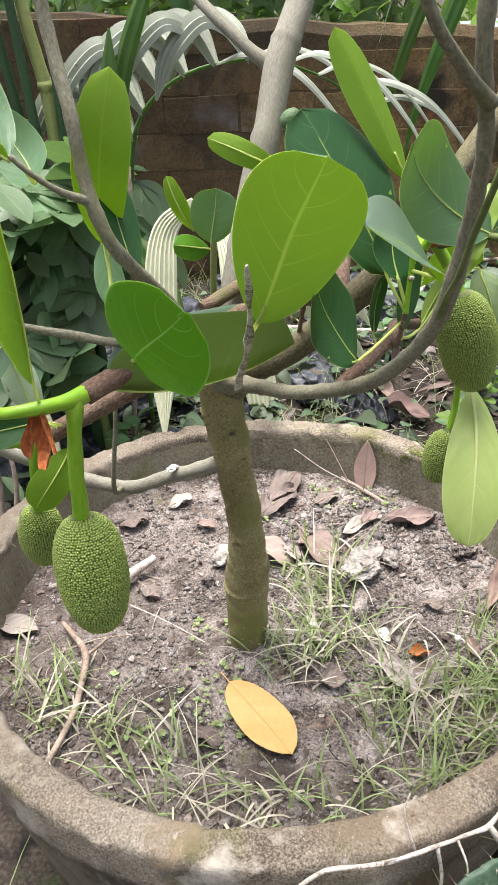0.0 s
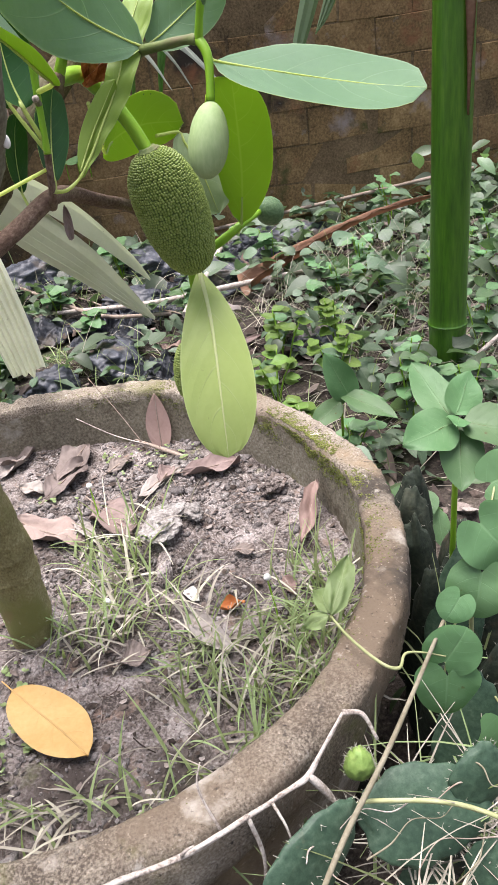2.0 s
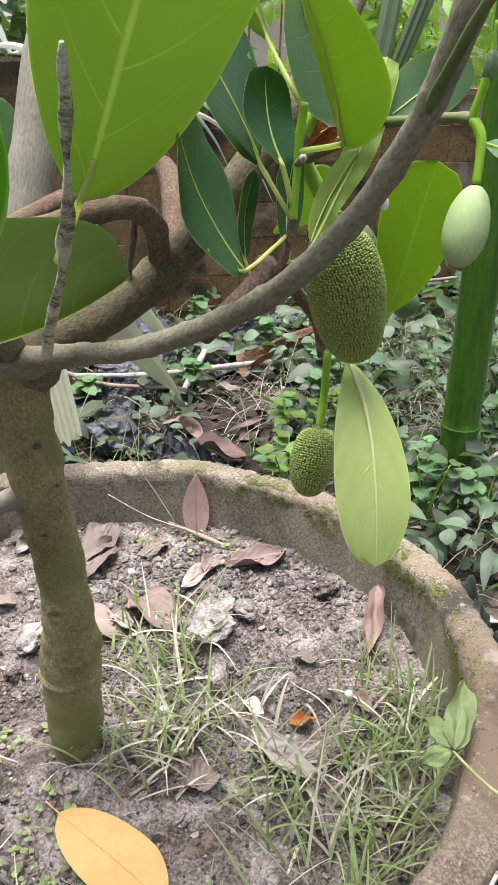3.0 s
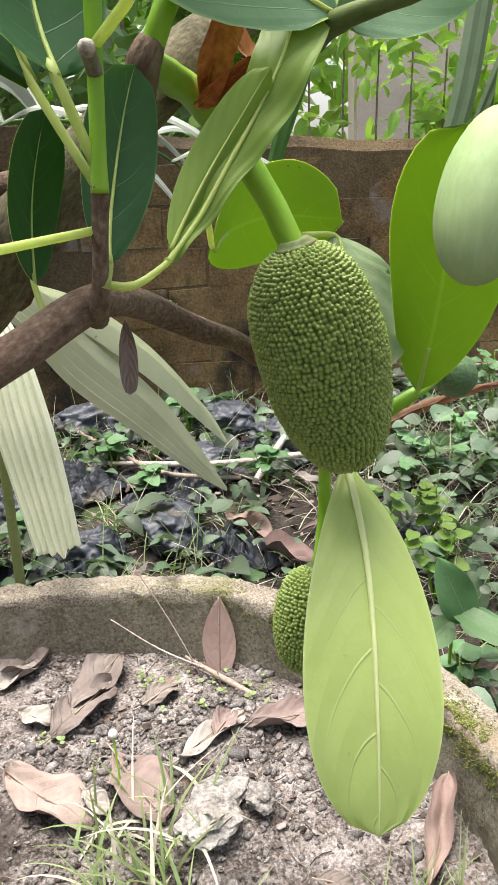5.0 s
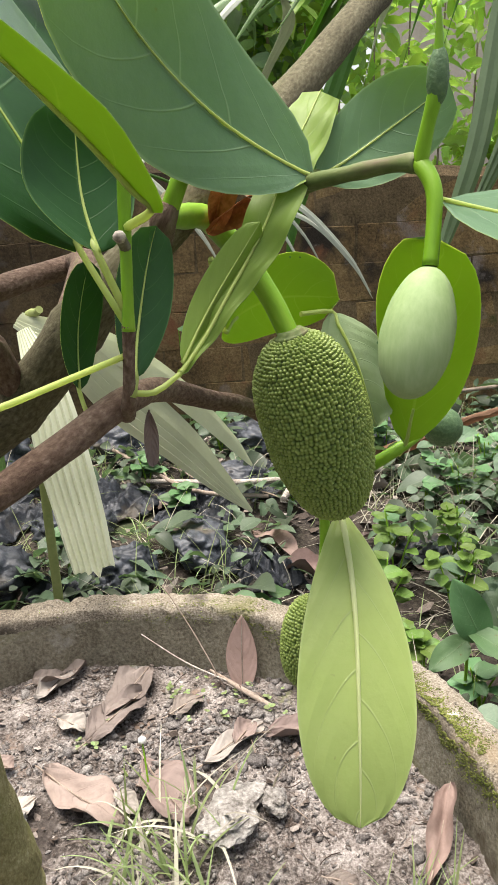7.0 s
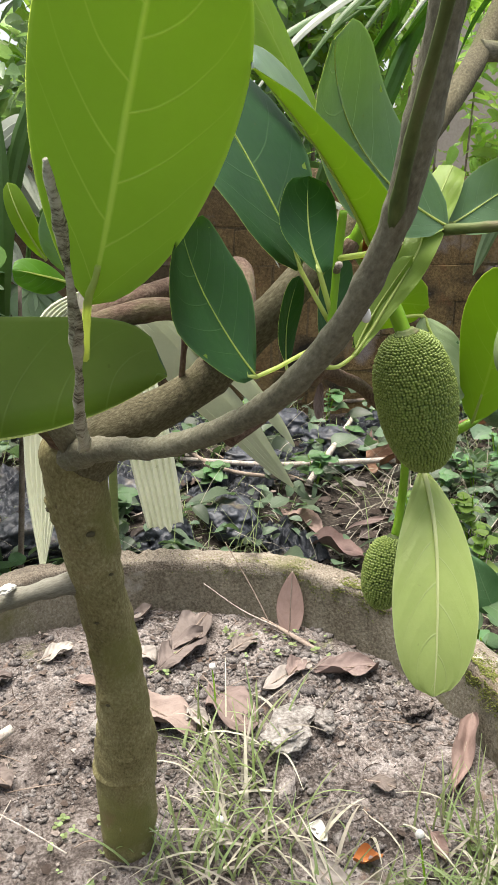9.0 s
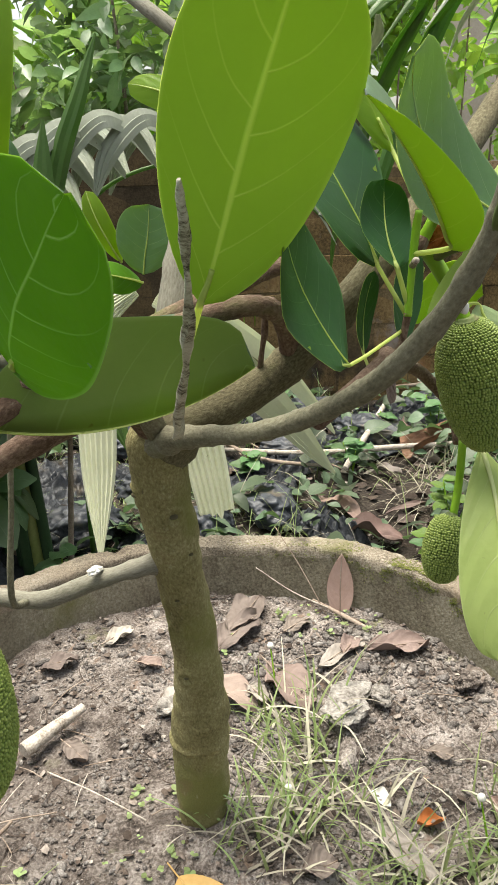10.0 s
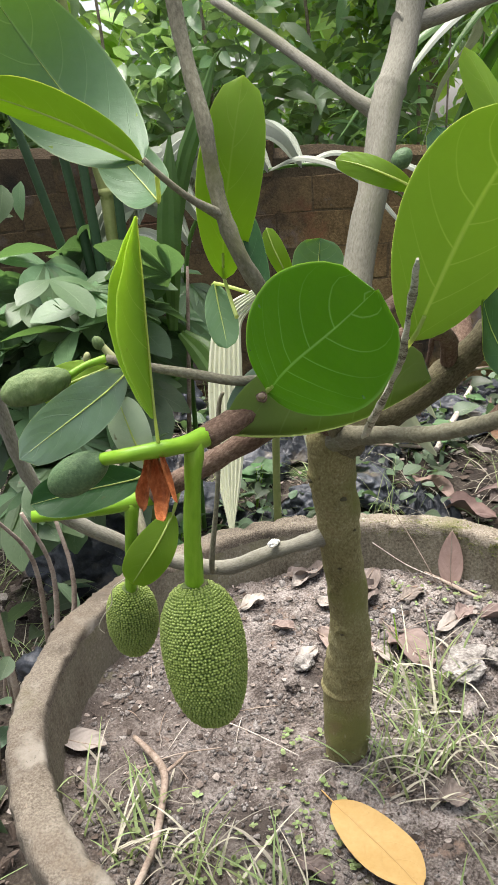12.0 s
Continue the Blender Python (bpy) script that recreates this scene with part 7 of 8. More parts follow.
for i in range(15):
    x, y, z = tangle.uniform(0.22, 0.43), tangle.uniform(0.30, 0.39), tangle.uniform(0.29, 0.335)
    a, pts = tangle.uniform(0, 6.28), []
    for k in range(6):
        pts.append((x, y, z, tangle.uniform(0.0003, 0.0008)))
        a += tangle.gauss(0, 0.8)
        x, y, z = x + 0.024 * math.cos(a), y + 0.014 * math.sin(a), min(max(z + tangle.gauss(0, 0.008), 0.27), 0.345)
        while math.hypot(x - POT.x, y - POT.y) < 0.415:
            y -= 0.005
    stick("dead_vine", pts, tangle.choice([STICK, STRAW_STEM, STICK_WHITE]), "thin dry tendril tangled over the cactus pads", "dry tendrils over the cactus", i, 6, "vine")
grass("dry_grass", [(0.30, 0.33), (0.36, 0.36), (0.34, 0.30), (0.26, 0.29), (0.33, 0.34), (0.38, 0.33)], 20, STRAW, "dry grass stems between the cactus pads", 0.08, 0.16, 12, zf=lambda x, y: 0.26, spread=0.03, limit=0, lean=2.0, broad=0.7)

grass("grass", [(0.28, 0.32), (0.36, 0.38), (0.44, 0.44), (0.33, 0.29), (0.48, 0.55), (0.47, 0.36)], 16, GRASS, "thin green grass between the cactus pads", 0.10, 0.24, 13, zf=lambda x, y: 0.20, spread=0.04, limit=0, lean=1.6)

# ---- behind the pot ----


def litter_leaf(x, y, ang, l, w, m, label, seed, lift=0.015, curl=0.5, z=None):
    g = ground_z if z is None else (lambda a, b: z)
    dx, dy = math.cos(ang) * l / 2, math.sin(ang) * l / 2
    flat_leaf("dry_leaf", x - dx, y - dy, x + dx, y + dy, w, m, label, lift=lift, curl=curl, fold=0.2, wave=0.25, seed=seed, group="dry leaves on the ground", zf=g, sharp=0.7, crumple=0.35)


litter_leaf(0.29, 1.78, -1.0, 0.16, 0.075, DRY_RED, "reddish brown dry leaf on the ground", 1, 0.04)
litter_leaf(0.35, 1.66, -0.6, 0.15, 0.08, DRY_RED, "reddish brown dry leaf on the ground", 2, 0.04)
litter_leaf(0.58, 2.28, 1.3, 0.20, 0.06, DRY_RED, "upright reddish piece of dry sheath", 3, 0.03)
litter_leaf(0.565, 1.16, 1.9, 0.11, 0.04, DRY_PINK, "pale curled dry leaf beside the pot", 4, 0.03, 0.8)
litter_leaf(0.60, 1.20, 1.6, 0.10, 0.035, DRY_PINK, "pale curled dry leaf beside the pot", 5, 0.03, 0.8)
litter_leaf(0.40, 2.25, 0.5, 0.12, 0.06, DRY_RED, "reddish dry leaf near the wall", 6, 0.03)
litter_leaf(-0.05, 1.75, 0.5, 0.12, 0.06, DRY_BROWN, "brown dry leaf on the ground", 7, 0.03)
litter_leaf(0.85, 1.95, 0.2, 0.16, 0.06, DRY_PINK, "pale dry leaf on the ground", 8, 0.03)
litter_leaf(-0.42, 1.25, 0.9, 0.16, 0.08, DRY_RED, "brown dry leaf beside the pot", 9, 0.04)
rnd = random.Random(8)
for i in range(70):
    x, y = rnd.uniform(-0.9, 1.5), rnd.uniform(1.2, 2.55)
    litter_leaf(x, y, rnd.uniform(0, 6.28), rnd.uniform(0.06, 0.13), rnd.uniform(0.025, 0.055), rnd.choice([DRY_BROWN, DRY_PINK, DRY_RED, DRY_BROWN, DRY_PALE]), "dry leaf in the litter on the ground", 20 + i, rnd.uniform(0.008, 0.03), rnd.uniform(0.3, 0.9))

# long dry sheath and sticks
root = thing("dry_sheath", (0.75, 2.1, 0.1), "long reddish-brown dry palm sheath lying on the ground", "palm sheath")
bm = bmesh.new()
n = 26
rows = []
for i in range(n + 1):
    u = i / n
    c = Vector((0.52 + 0.72 * u, 2.06 + 0.22 * u, 0.155 + 0.05 * math.sin(u * 2.6) + 0.05 * u))
    w = (0.024 + 0.036 * (1 - u) ** 5) * (1 - 0.6 * u ** 2)
    row = []
    for j in range(9):
        a = -1.5 + 3.0 * j / 8
        row.append(bm.verts.new(c + Vector((-0.2 * math.sin(a) * w, math.sin(a) * w * 0.6, -math.cos(a) * w * 0.9 + 0.006 * noise.noise(Vector((u * 14, a * 2, 1)))))))
    rows.append(row)
for a, b in zip(rows[:-1], rows[1:]):
    for j in range(8):
        bm.faces.new((a[j], a[j + 1], b[j + 1], b[j])).smooth = True
bmesh.ops.solidify(bm, geom=list(bm.faces), thickness=0.003)
part("blade", bm, SHEATH, root)
settle(root)
stick("stick", [(0.0, 2.12, 0.13, 0.006), (0.25, 2.06, 0.13, 0.008), (0.5, 2.05, 0.14, 0.008), (0.78, 2.06, 0.14, 0.007)], STICK_WHITE, "long pale dry stalk on the ground", seed=3)
stick("stick", [(0.33, 1.93, 0.13, 0.008), (0.43, 2.15, 0.15, 0.009), (0.53, 2.38, 0.17, 0.007)], STICK_WHITE, "pale dry stick on the ground", seed=4)
stick("stick", [(-0.16, 2.4, 0.16, 0.005), (-0.02, 2.22, 0.14, 0.006), (0.12, 2.03, 0.13, 0.006), (0.3, 1.98, 0.12, 0.005)], STICK, "thin crooked stick on the ground", seed=5)
stick("stick", [(0.50, 2.52, 0.17, 0.006), (0.9, 2.50, 0.20, 0.006), (1.4, 2.46, 0.24, 0.006)], STICK, "dry branch lying along the wall's foot", seed=6)
stick("stick", [(1.5, 1.45, 0.35, 0.004), (1.1, 1.42, 0.24, 0.005), (0.88, 1.40, 0.12, 0.005)], STICK_WHITE, "dry grass stalk leaning by the bamboo", seed=7)
rnd = random.Random(3)
for i in range(40):
    x, y, a, l = rnd.uniform(-0.9, 1.4), rnd.uniform(1.2, 2.5), rnd.uniform(0, 6.28), rnd.uniform(0.1, 0.35)
    x2, y2 = x + l * math.cos(a), min(y + l * math.sin(a), 2.55)
    stick("twig", [(x, y, ground_z(x, y) + 0.012, 0.002), ((x + x2) / 2 + rnd.uniform(-0.02, 0.02), (y + y2) / 2, ground_z((x + x2) / 2, (y + y2) / 2) + rnd.uniform(0.012, 0.04), 0.0025), (x2, y2, ground_z(x2, y2) + 0.012, 0.0015)], rnd.choice([STICK, STICK_WHITE, STICK]), "dry twig in the litter", "twigs on the ground", i, 6, "twig")


def bag(x, y, size, seed):
    bm = bmesh.new()
    bmesh.ops.create_icosphere(bm, subdivisions=5, radius=1)
    for v in bm.verts:
        n = v.co.normalized()
        k = 1 + 0.26 * noise.noise(n * 1.5 + Vector((seed, 0, 0))) + 0.15 * noise.noise(n * 4.2 + Vector((0, seed, 0))) - 0.16 * abs(noise.noise(n * 2.6 + Vector((0, 0, seed)))) - 0.10 * abs(noise.noise(n * 6 + Vector((seed, 0, seed)))) - 0.055 * abs(noise.noise(n * 13 + Vector((0, 0, seed))))
        v.co = Vector((n.x * size[0], n.y * size[1], n.z * size[2])) * k
    for f in bm.faces:
        f.smooth = True
    bmesh.ops.transform(bm, matrix=pose(x, y, ground_z(x, y) + size[2] * 0.55, 0, 0, seed * 53), verts=bm.verts)
    tagged(link("plastic_bag", bm, PLASTIC), "crumpled black plastic planting bag on the ground", "plastic bag", "plastic bags on the ground")


for i, (x, y, a, b, c) in enumerate([(-0.06, 2.42, 0.13, 0.09, 0.07), (0.13, 1.80, 0.10, 0.07, 0.045), (0.45, 2.25, 0.11, 0.09, 0.05), (-0.02, 1.72, 0.07, 0.06, 0.05), (0.30, 2.40, 0.12, 0.09, 0.05), (-0.50, 1.50, 0.14, 0.12, 0.10), (-0.45, 2.40, 0.16, 0.10, 0.10), (-0.16, 1.92, 0.09, 0.07, 0.05),
                                     (0.08, 1.50, 0.06, 0.05, 0.04), (0.66, 2.42, 0.10, 0.08, 0.05), (-0.32, 1.72, 0.12, 0.08, 0.06), (-0.62, 1.9, 0.13, 0.10, 0.09), (0.20, 2.15, 0.09, 0.07, 0.04), (-0.25, 2.2, 0.1, 0.08, 0.05), (0.8, 2.4, 0.09, 0.07, 0.05), (0.62, 1.72, 0.08, 0.05, 0.035), (-0.2, 1.5, 0.08, 0.07, 0.05), (-0.48, 1.12, 0.08, 0.06, 0.08)]):
    bag(x, y, (a, b, c), i * 1.37 + 0.5)


def plastic_sheet(x, y, size, turn, seed):
    """A torn sheet of black planting plastic, crumpled on the ground."""
    bm = bmesh.new()
    n = 60
    grid = []
    for j in range(n + 1):
        row = []
        for i in range(n + 1):
            u, v = 2 * i / n - 1, 2 * j / n - 1
            p = Vector((u * 2.2, v * 2.2, seed))
            edge = 1 + 0.30 * noise.noise(Vector((math.atan2(v, u) * 1.5, seed, 0)))
            lx, ly = u * size[0] * edge * 0.5 + 0.012 * noise.noise(p * 2), v * size[1] * edge * 0.5 + 0.012 * noise.noise(p * 2 + Vector((9, 0, 0)))
            c, s = math.cos(turn), math.sin(turn)
            gx, gy = x + lx * c - ly * s, y + lx * s + ly * c
            z = 0.012 + 0.055 * abs(noise.noise(p)) + 0.026 * abs(noise.noise(p * 2.7)) + 0.016 * abs(noise.noise(p * 6)) + 0.006 * abs(noise.noise(p * 13))
            row.append(bm.verts.new((gx, gy, ground_z(gx, gy) + z * (1 - 0.6 * max(abs(u), abs(v)) ** 3))))
        grid.append(row)
    for j in range(n):
        for i in range(n):
            a, b, c, d = grid[j][i], grid[j][i + 1], grid[j + 1][i + 1], grid[j + 1][i]
            bm.faces.new((a, b, c, d)).smooth = True
    bmesh.ops.solidify(bm, geom=list(bm.faces), thickness=0.0015)
    tagged(link("plastic_sheet", bm, PLASTIC), "crumpled torn sheet of black plastic on the ground", "plastic sheet", "plastic sheets on the ground")


for i, (x, y, a, b, w) in enumerate([(0.36, 2.16, 0.34, 0.20, 0.3), (0.15, 2.02, 0.26, 0.18, 1.1), (0.56, 2.36, 0.30, 0.16, -0.2), (-0.12, 2.05, 0.30, 0.22, 0.6), (-0.10, 1.66, 0.22, 0.16, 0.2), (0.24, 1.70, 0.18, 0.12, 2.0), (-0.38, 2.0, 0.30, 0.22, 0.9), (0.02, 2.36, 0.28, 0.16, 0.1)]):
    plastic_sheet(x, y, (a, b), w, 2.3 * i + 1)


def ground_litter():
    """Broken leaves, bark and stalk bits between the plants, too many to count."""
    rnd = random.Random(29)
    V, F = [], []
    for n in range(16000):
        x, y = (rnd.uniform(-1.2, 1.7), rnd.uniform(0.2, 2.58)) if n < 9000 else (rnd.gauss(0.25, 1.3), rnd.gauss(0.9, 1.2))
        if math.hypot(x - POT.x, y - POT.y) < 0.42 or (-0.7 < x < 0.5 and y < 0.5) or y > 2.58:
            continue
        if n >= 9000 and -1.2 < x < 1.7 and y > 0.2:
            continue
        m = pose(x, y, ground_z(x, y) + rnd.uniform(0.002, 0.02), rnd.gauss(0, 22), rnd.gauss(0, 22), rnd.uniform(0, 360))
        s = 0.004 + 0.018 * rnd.random() ** 2.5
        g = rnd.uniform(0.15, 0.9)
        o = len(V)
        V.append(tuple(m @ Vector((0, 0, s * rnd.uniform(0.1, 0.4)))))
        for k in range(6):
            w = k * math.pi / 3 + rnd.uniform(-0.3, 0.3)
            V.append(tuple(m @ Vector((s * rnd.uniform(0.6, 1.4) * math.cos(w), g * s * rnd.uniform(0.6, 1.3) * math.sin(w), s * rnd.uniform(-0.2, 0.2)))))
        F += [(o, o + 1 + k, o + 1 + (k + 1) % 6) for k in range(6)]
    merged("ground_litter", V, F, LITTER, "broken dry leaves and bark bits on the ground", "litter", smooth=False)


ground_litter()

# low plants on the ground
rnd = random.Random(14)
cover = []
for _ in range(5200):
    x, y = rnd.uniform(-1.1, 1.7), rnd.uniform(1.12, 2.58)
    if math.hypot(x - POT.x, y - POT.y) < 0.44:
        continue
    dens = noise.noise(Vector((x * 3.3, y * 3.3, 5))) + 0.12 + 0.55 * (x - 0.35)
    if dens < rnd.uniform(-0.3, 0.35):
        continue
    cover.append(pose(x, y, ground_z(x, y) + rnd.uniform(0.01, 0.09) * (1.3 if x > 0.45 else 0.8), rnd.uniform(-35, 50), rnd.uniform(-35, 35), rnd.uniform(0, 360)) @ Matrix.Scale(rnd.uniform(0.6, 1.5), 4))
thin = random.Random(15)
for _ in range(4200):
    x, y = thin.gauss(0.3, 1.3), thin.gauss(1.2, 1.1)
    if y > 2.58 or (-1.1 < x < 1.7 and y > 1.12) or (-0.9 < x < 1.2 and y < 1.2) or noise.noise(Vector((x * 2.6, y * 2.6, 5))) + 0.2 < thin.uniform(-0.3, 0.4):
        continue
    cover.append(pose(x, y, ground_z(x, y) + thin.uniform(0.01, 0.07), thin.uniform(-35, 50), thin.uniform(-35, 35), thin.uniform(0, 360)) @ Matrix.Scale(thin.uniform(0.6, 1.5), 4))
scatter("groundcover", [card(0.035, 0.024, 0.5, 0.5), card(0.034, 0.034, 0.3, 0.15, peak=0.5), card(0.055, 0.017, 0.6), card(0.02, 0.018, 0.2), card(0.060, 0.045, 0.5, 0.4, peak=0.4), card(0.026, 0.020, -0.3, 0.6)], cover, GROUND_LEAF, "low small-leaved green weeds covering the ground", "groundcover")
pts = [(rnd.uniform(-0.9, 1.6), rnd.uniform(1.2, 2.55)) for _ in range(230)]
pts = [p for p in pts if math.hypot(p[0] - POT.x, p[1] - POT.y) > 0.46]
grass("grass", pts, 8, GRASS, "sparse thin grass on the ground", 0.06, 0.18, 15, ground_z, 0.03, 0, 1.4)
grass("dry_grass", pts[::2], 7, STRAW, "fine dry stems among the weeds", 0.06, 0.20, 19, ground_z, 0.04, 0, 2.0, 0.8)
pts = [(0.75 + rnd.gauss(0, 0.22), 1.75 + rnd.gauss(0, 0.35)) for _ in range(60)] + [(1.1 + rnd.gauss(0, 0.25), 1.6 + rnd.gauss(0, 0.4)) for _ in range(60)]
pts = [p for p in pts if math.hypot(p[0] - POT.x, p[1] - POT.y) > 0.46 and p[1] < 2.5]
grass("dry_grass", pts, 8, STRAW, "pale dry grass stems lying on the ground", 0.10, 0.28, 16, ground_z, 0.04, 0, 2.0)


def seedling(x, y, h, n, size, mat, seed, label, group):
    rnd = random.Random(seed)
    g = ground_z(x, y)
    leaves = []
    stems = []
    for k in range(3):
        a = rnd.uniform(0, 6.28)
        ex, ey = x + 0.25 * h * math.cos(a), y + 0.25 * h * math.sin(a)
        stems.append([(x, y, g, 0.0022), ((x + ex) / 2, (y + ey) / 2, g + h * 0.55, 0.0018), (ex, ey, g + h * rnd.uniform(0.8, 1.05), 0.0012)])
        for i in range(n):
            u = 0.45 + 0.55 * (i + 1) / n
            w = rnd.uniform(0, 6.28)
            b = Vector((x + (ex - x) * u, y + (ey - y) * u, g + h * 0.95 * u))
            l = size * rnd.uniform(0.7, 1.2)
            leaves.append((b, b + Vector((math.cos(w) * l, math.sin(w) * l, rnd.uniform(-0.25, 0.2) * l)), l * 0.72, (0, -0.3, 1)))
    herb("seedling", (x, y, g), stems, leaves, mat, label, "plant", group)


for i, (x, y, h) in enumerate([(0.52, 1.62, 0.16), (0.60, 1.50, 0.15), (0.46, 1.48, 0.14), (0.66, 1.66, 0.15), (0.50, 1.35, 0.10)]):
    seedling(x, y, h, 5, 0.040, LIME_LEAF, 60 + i, "low lime-green weed with rounded leaves", "lime-green weeds")
for i, (x, y, h) in enumerate([(0.70, 1.32, 0.16), (0.82, 1.30, 0.14), (0.95, 1.5, 0.18), (0.75, 1.9, 0.12), (0.64, 2.2, 0.14), (1.05, 2.3, 0.2), (1.2, 1.9, 0.2), (0.2, 2.35, 0.12), (0.0, 2.15, 0.10), (-0.15, 1.75, 0.12), (0.25, 1.5, 0.08), (-0.3, 1.4, 0.16), (0.36, 2.0, 0.1), (0.45, 2.45, 0.12), (0.1, 2.0, 0.08)]):
    seedling(x, y, h, 4, 0.046, SHRUB_LEAF_ONE, 80 + i, "low dark green weed in the litter", "green weeds")
weeds = random.Random(88)
for i in range(22):
    x, y = weeds.uniform(0.42, 1.25), weeds.uniform(1.25, 2.35)
    seedling(x, y, weeds.uniform(0.06, 0.15), 3, weeds.uniform(0.024, 0.042), weeds.choice([SHRUB_LEAF_ONE, VINE_LEAF, VINE_LEAF]), 120 + i, "small pale green weed among dry stems", "small weeds")
for i in range(3):
    x = 0.10 + 0.035 * i
    herb("wall_weed", (x, 2.58, 0.40), [[(x, 2.60, 0.38, 0.002), (x, 2.57, 0.44, 0.0016)]], [((x, 2.57, 0.44), (x + 0.09 - 0.05 * i, 2.50, 0.445), 0.055, (0, -0.4, 0.9))], SHRUB_LEAF_ONE, "small green weed rooted in the wall", "plant", "weeds in the wall")

# ---- palms and shrubs at the back ----


def strap(parent, pts, width, material, name="leaf_blade", ribs=7, seed=0, up=(0, -0.5, 0.8), ragged=0.0):
    """A long pleated blade along the points (x, y, z, share of width)."""
    line = spline(pts, 7)
    up = Vector(up)
    bm = bmesh.new()
    uvl = bm.loops.layers.uv.verify()
    rows = []
    n = 2 * ribs
    rnd = random.Random(seed)
    cut = [rnd.uniform(0, ragged) for _ in range(n + 1)]
    for i, q in enumerate(line):
        c = Vector(q[:3])
        d = (Vector(line[min(i + 1, len(line) - 1)][:3]) - Vector(line[max(i - 1, 0)][:3])).normalized()
        s = d.cross(up).normalized()
        nn = s.cross(d)
        w = width / 2 * q[3]
        u = i / (len(line) - 1)
        rows.append([(c + s * w * (2 * j / n - 1) + nn * (w * 0.10 * (1 if j % 2 else -1) - 0.25 * w * abs(2 * j / n - 1)) - d * cut[j] * (u > 0.97), u, j / n) for j in range(n + 1)])
    for off, flip in ((0.0004, False), (-0.0004, True)):
        vs = [[bm.verts.new(p + Vector((0, 0, off))) for p, _, _ in r] for r in rows]
        for i in range(len(rows) - 1):
            for j in range(n):
                q = [(i, j), (i + 1, j), (i + 1, j + 1), (i, j + 1)]
                f = bm.faces.new([vs[a][b] for a, b in (q[::-1] if flip else q)])
                for lp, (a, b) in zip(f.loops, (q[::-1] if flip else q)):
                    lp[uvl].uv = (rows[a][b][1], rows[a][b][2])
    return part(name, bm, material, parent)


root = thing("pale_palm", (-0.05, 1.32, 0.09), "drooping pale pleated palm leaf behind the trunk", "palm")
bm = bmesh.new()
tube(bm, [(-0.09, 1.36, 0.05, 0.008), (-0.08, 1.34, 0.4, 0.007), (-0.06, 1.28, 0.66, 0.006), (-0.03, 1.24, 0.70, 0.005)], 8, 5)
part("stalk", bm, PALM_STALK, root)
strap(root, [(-0.06, 1.25, 0.69, 0.3), (0.0, 1.24, 0.66, 0.7), (0.06, 1.28, 0.58, 1.0), (0.13, 1.33, 0.49, 0.85), (0.19, 1.365, 0.40, 0.45), (0.228, 1.388, 0.342, 0.06)], 0.085, PALM_CREAM, seed=1, up=(0.3, -0.65, 0.65))
strap(root, [(-0.02, 1.25, 0.68, 0.4), (0.05, 1.30, 0.64, 0.9), (0.13, 1.36, 0.56, 1.0), (0.20, 1.42, 0.46, 0.6), (0.235, 1.44, 0.40, 0.1)], 0.055, PALM_CREAM, seed=2, up=(0.3, -0.55, 0.75))
strap(root, [(-0.05, 1.22, 0.68, 0.3), (-0.025, 1.17, 0.62, 0.8), (-0.01, 1.14, 0.55, 1.0), (0.006, 1.12, 0.47, 0.95), (0.02, 1.10, 0.395, 0.8)], 0.062, PALM_CREAM, seed=3, up=(0, -1, 0.1), ragged=0.03)
strap(root, [(-0.09, 1.26, 0.70, 0.3), (-0.14, 1.24, 0.66, 0.75), (-0.152, 1.20, 0.58, 1.0), (-0.153, 1.15, 0.46, 0.9), (-0.152, 1.10, 0.352, 0.15)], 0.056, PALM_CREAM, seed=4, up=(0, -1, 0.1))
settle(root)

root = thing("arching_palm", (-0.26, 1.62, 0.1), "arching palm frond with broad silvery drooping leaflets", "palm")
arc = [(-0.27, 1.62, 0.08), (-0.265, 1.62, 0.46), (-0.25, 1.61, 0.71), (-0.20, 1.60, 0.815), (-0.10, 1.61, 0.870), (0.03, 1.64, 0.878), (0.16, 1.68, 0.832), (0.26, 1.72, 0.755)]
bm = bmesh.new()
tube(bm, [(*p, 0.006 - 0.0006 * i) for i, p in enumerate(arc)], 8, 6)
part("stalk", bm, PALM_GREEN, root)
line = spline(arc, 8)
for k, i in enumerate(range(14, 40, 4)):
    c = Vector(line[i])
    for sgn in (-1, 1):
        g = (i - 16) / 28
        l = 1.0 - 0.25 * g
        strap(root, [(*c, 0.3), (*(c + Vector((-0.045, 0.05 * sgn, 0.075)) * l), 0.85), (*(c + Vector((-0.11, 0.09 * sgn, 0.10)) * l), 1.0), (*(c + Vector((-0.185, 0.11 * sgn, 0.03)) * l), 0.85), (*(c + Vector((-0.22, 0.12 * sgn, -0.07)) * l), 0.1)], 0.056, PALM_PALE, "leaflet", 4, 2 * k + sgn, (0, -0.6, 0.9))
for k, i in enumerate(range(34, len(line), 4)):
    c = Vector(line[i])
    sgn = 1 if k % 2 else -1
    strap(root, [(*c, 0.4), (*(c + Vector((0.07, 0.03 * sgn, 0.02))), 1.0), (*(c + Vector((0.16, 0.06 * sgn, -0.015))), 0.9), (*(c + Vector((0.24, 0.08 * sgn, -0.10))), 0.5), (*(c + Vector((0.28, 0.09 * sgn, -0.17))), 0.05)], 0.020, PALM_PALE, "leaflet", 2, 60 + k, (0, -0.5, 0.9))
settle(root)

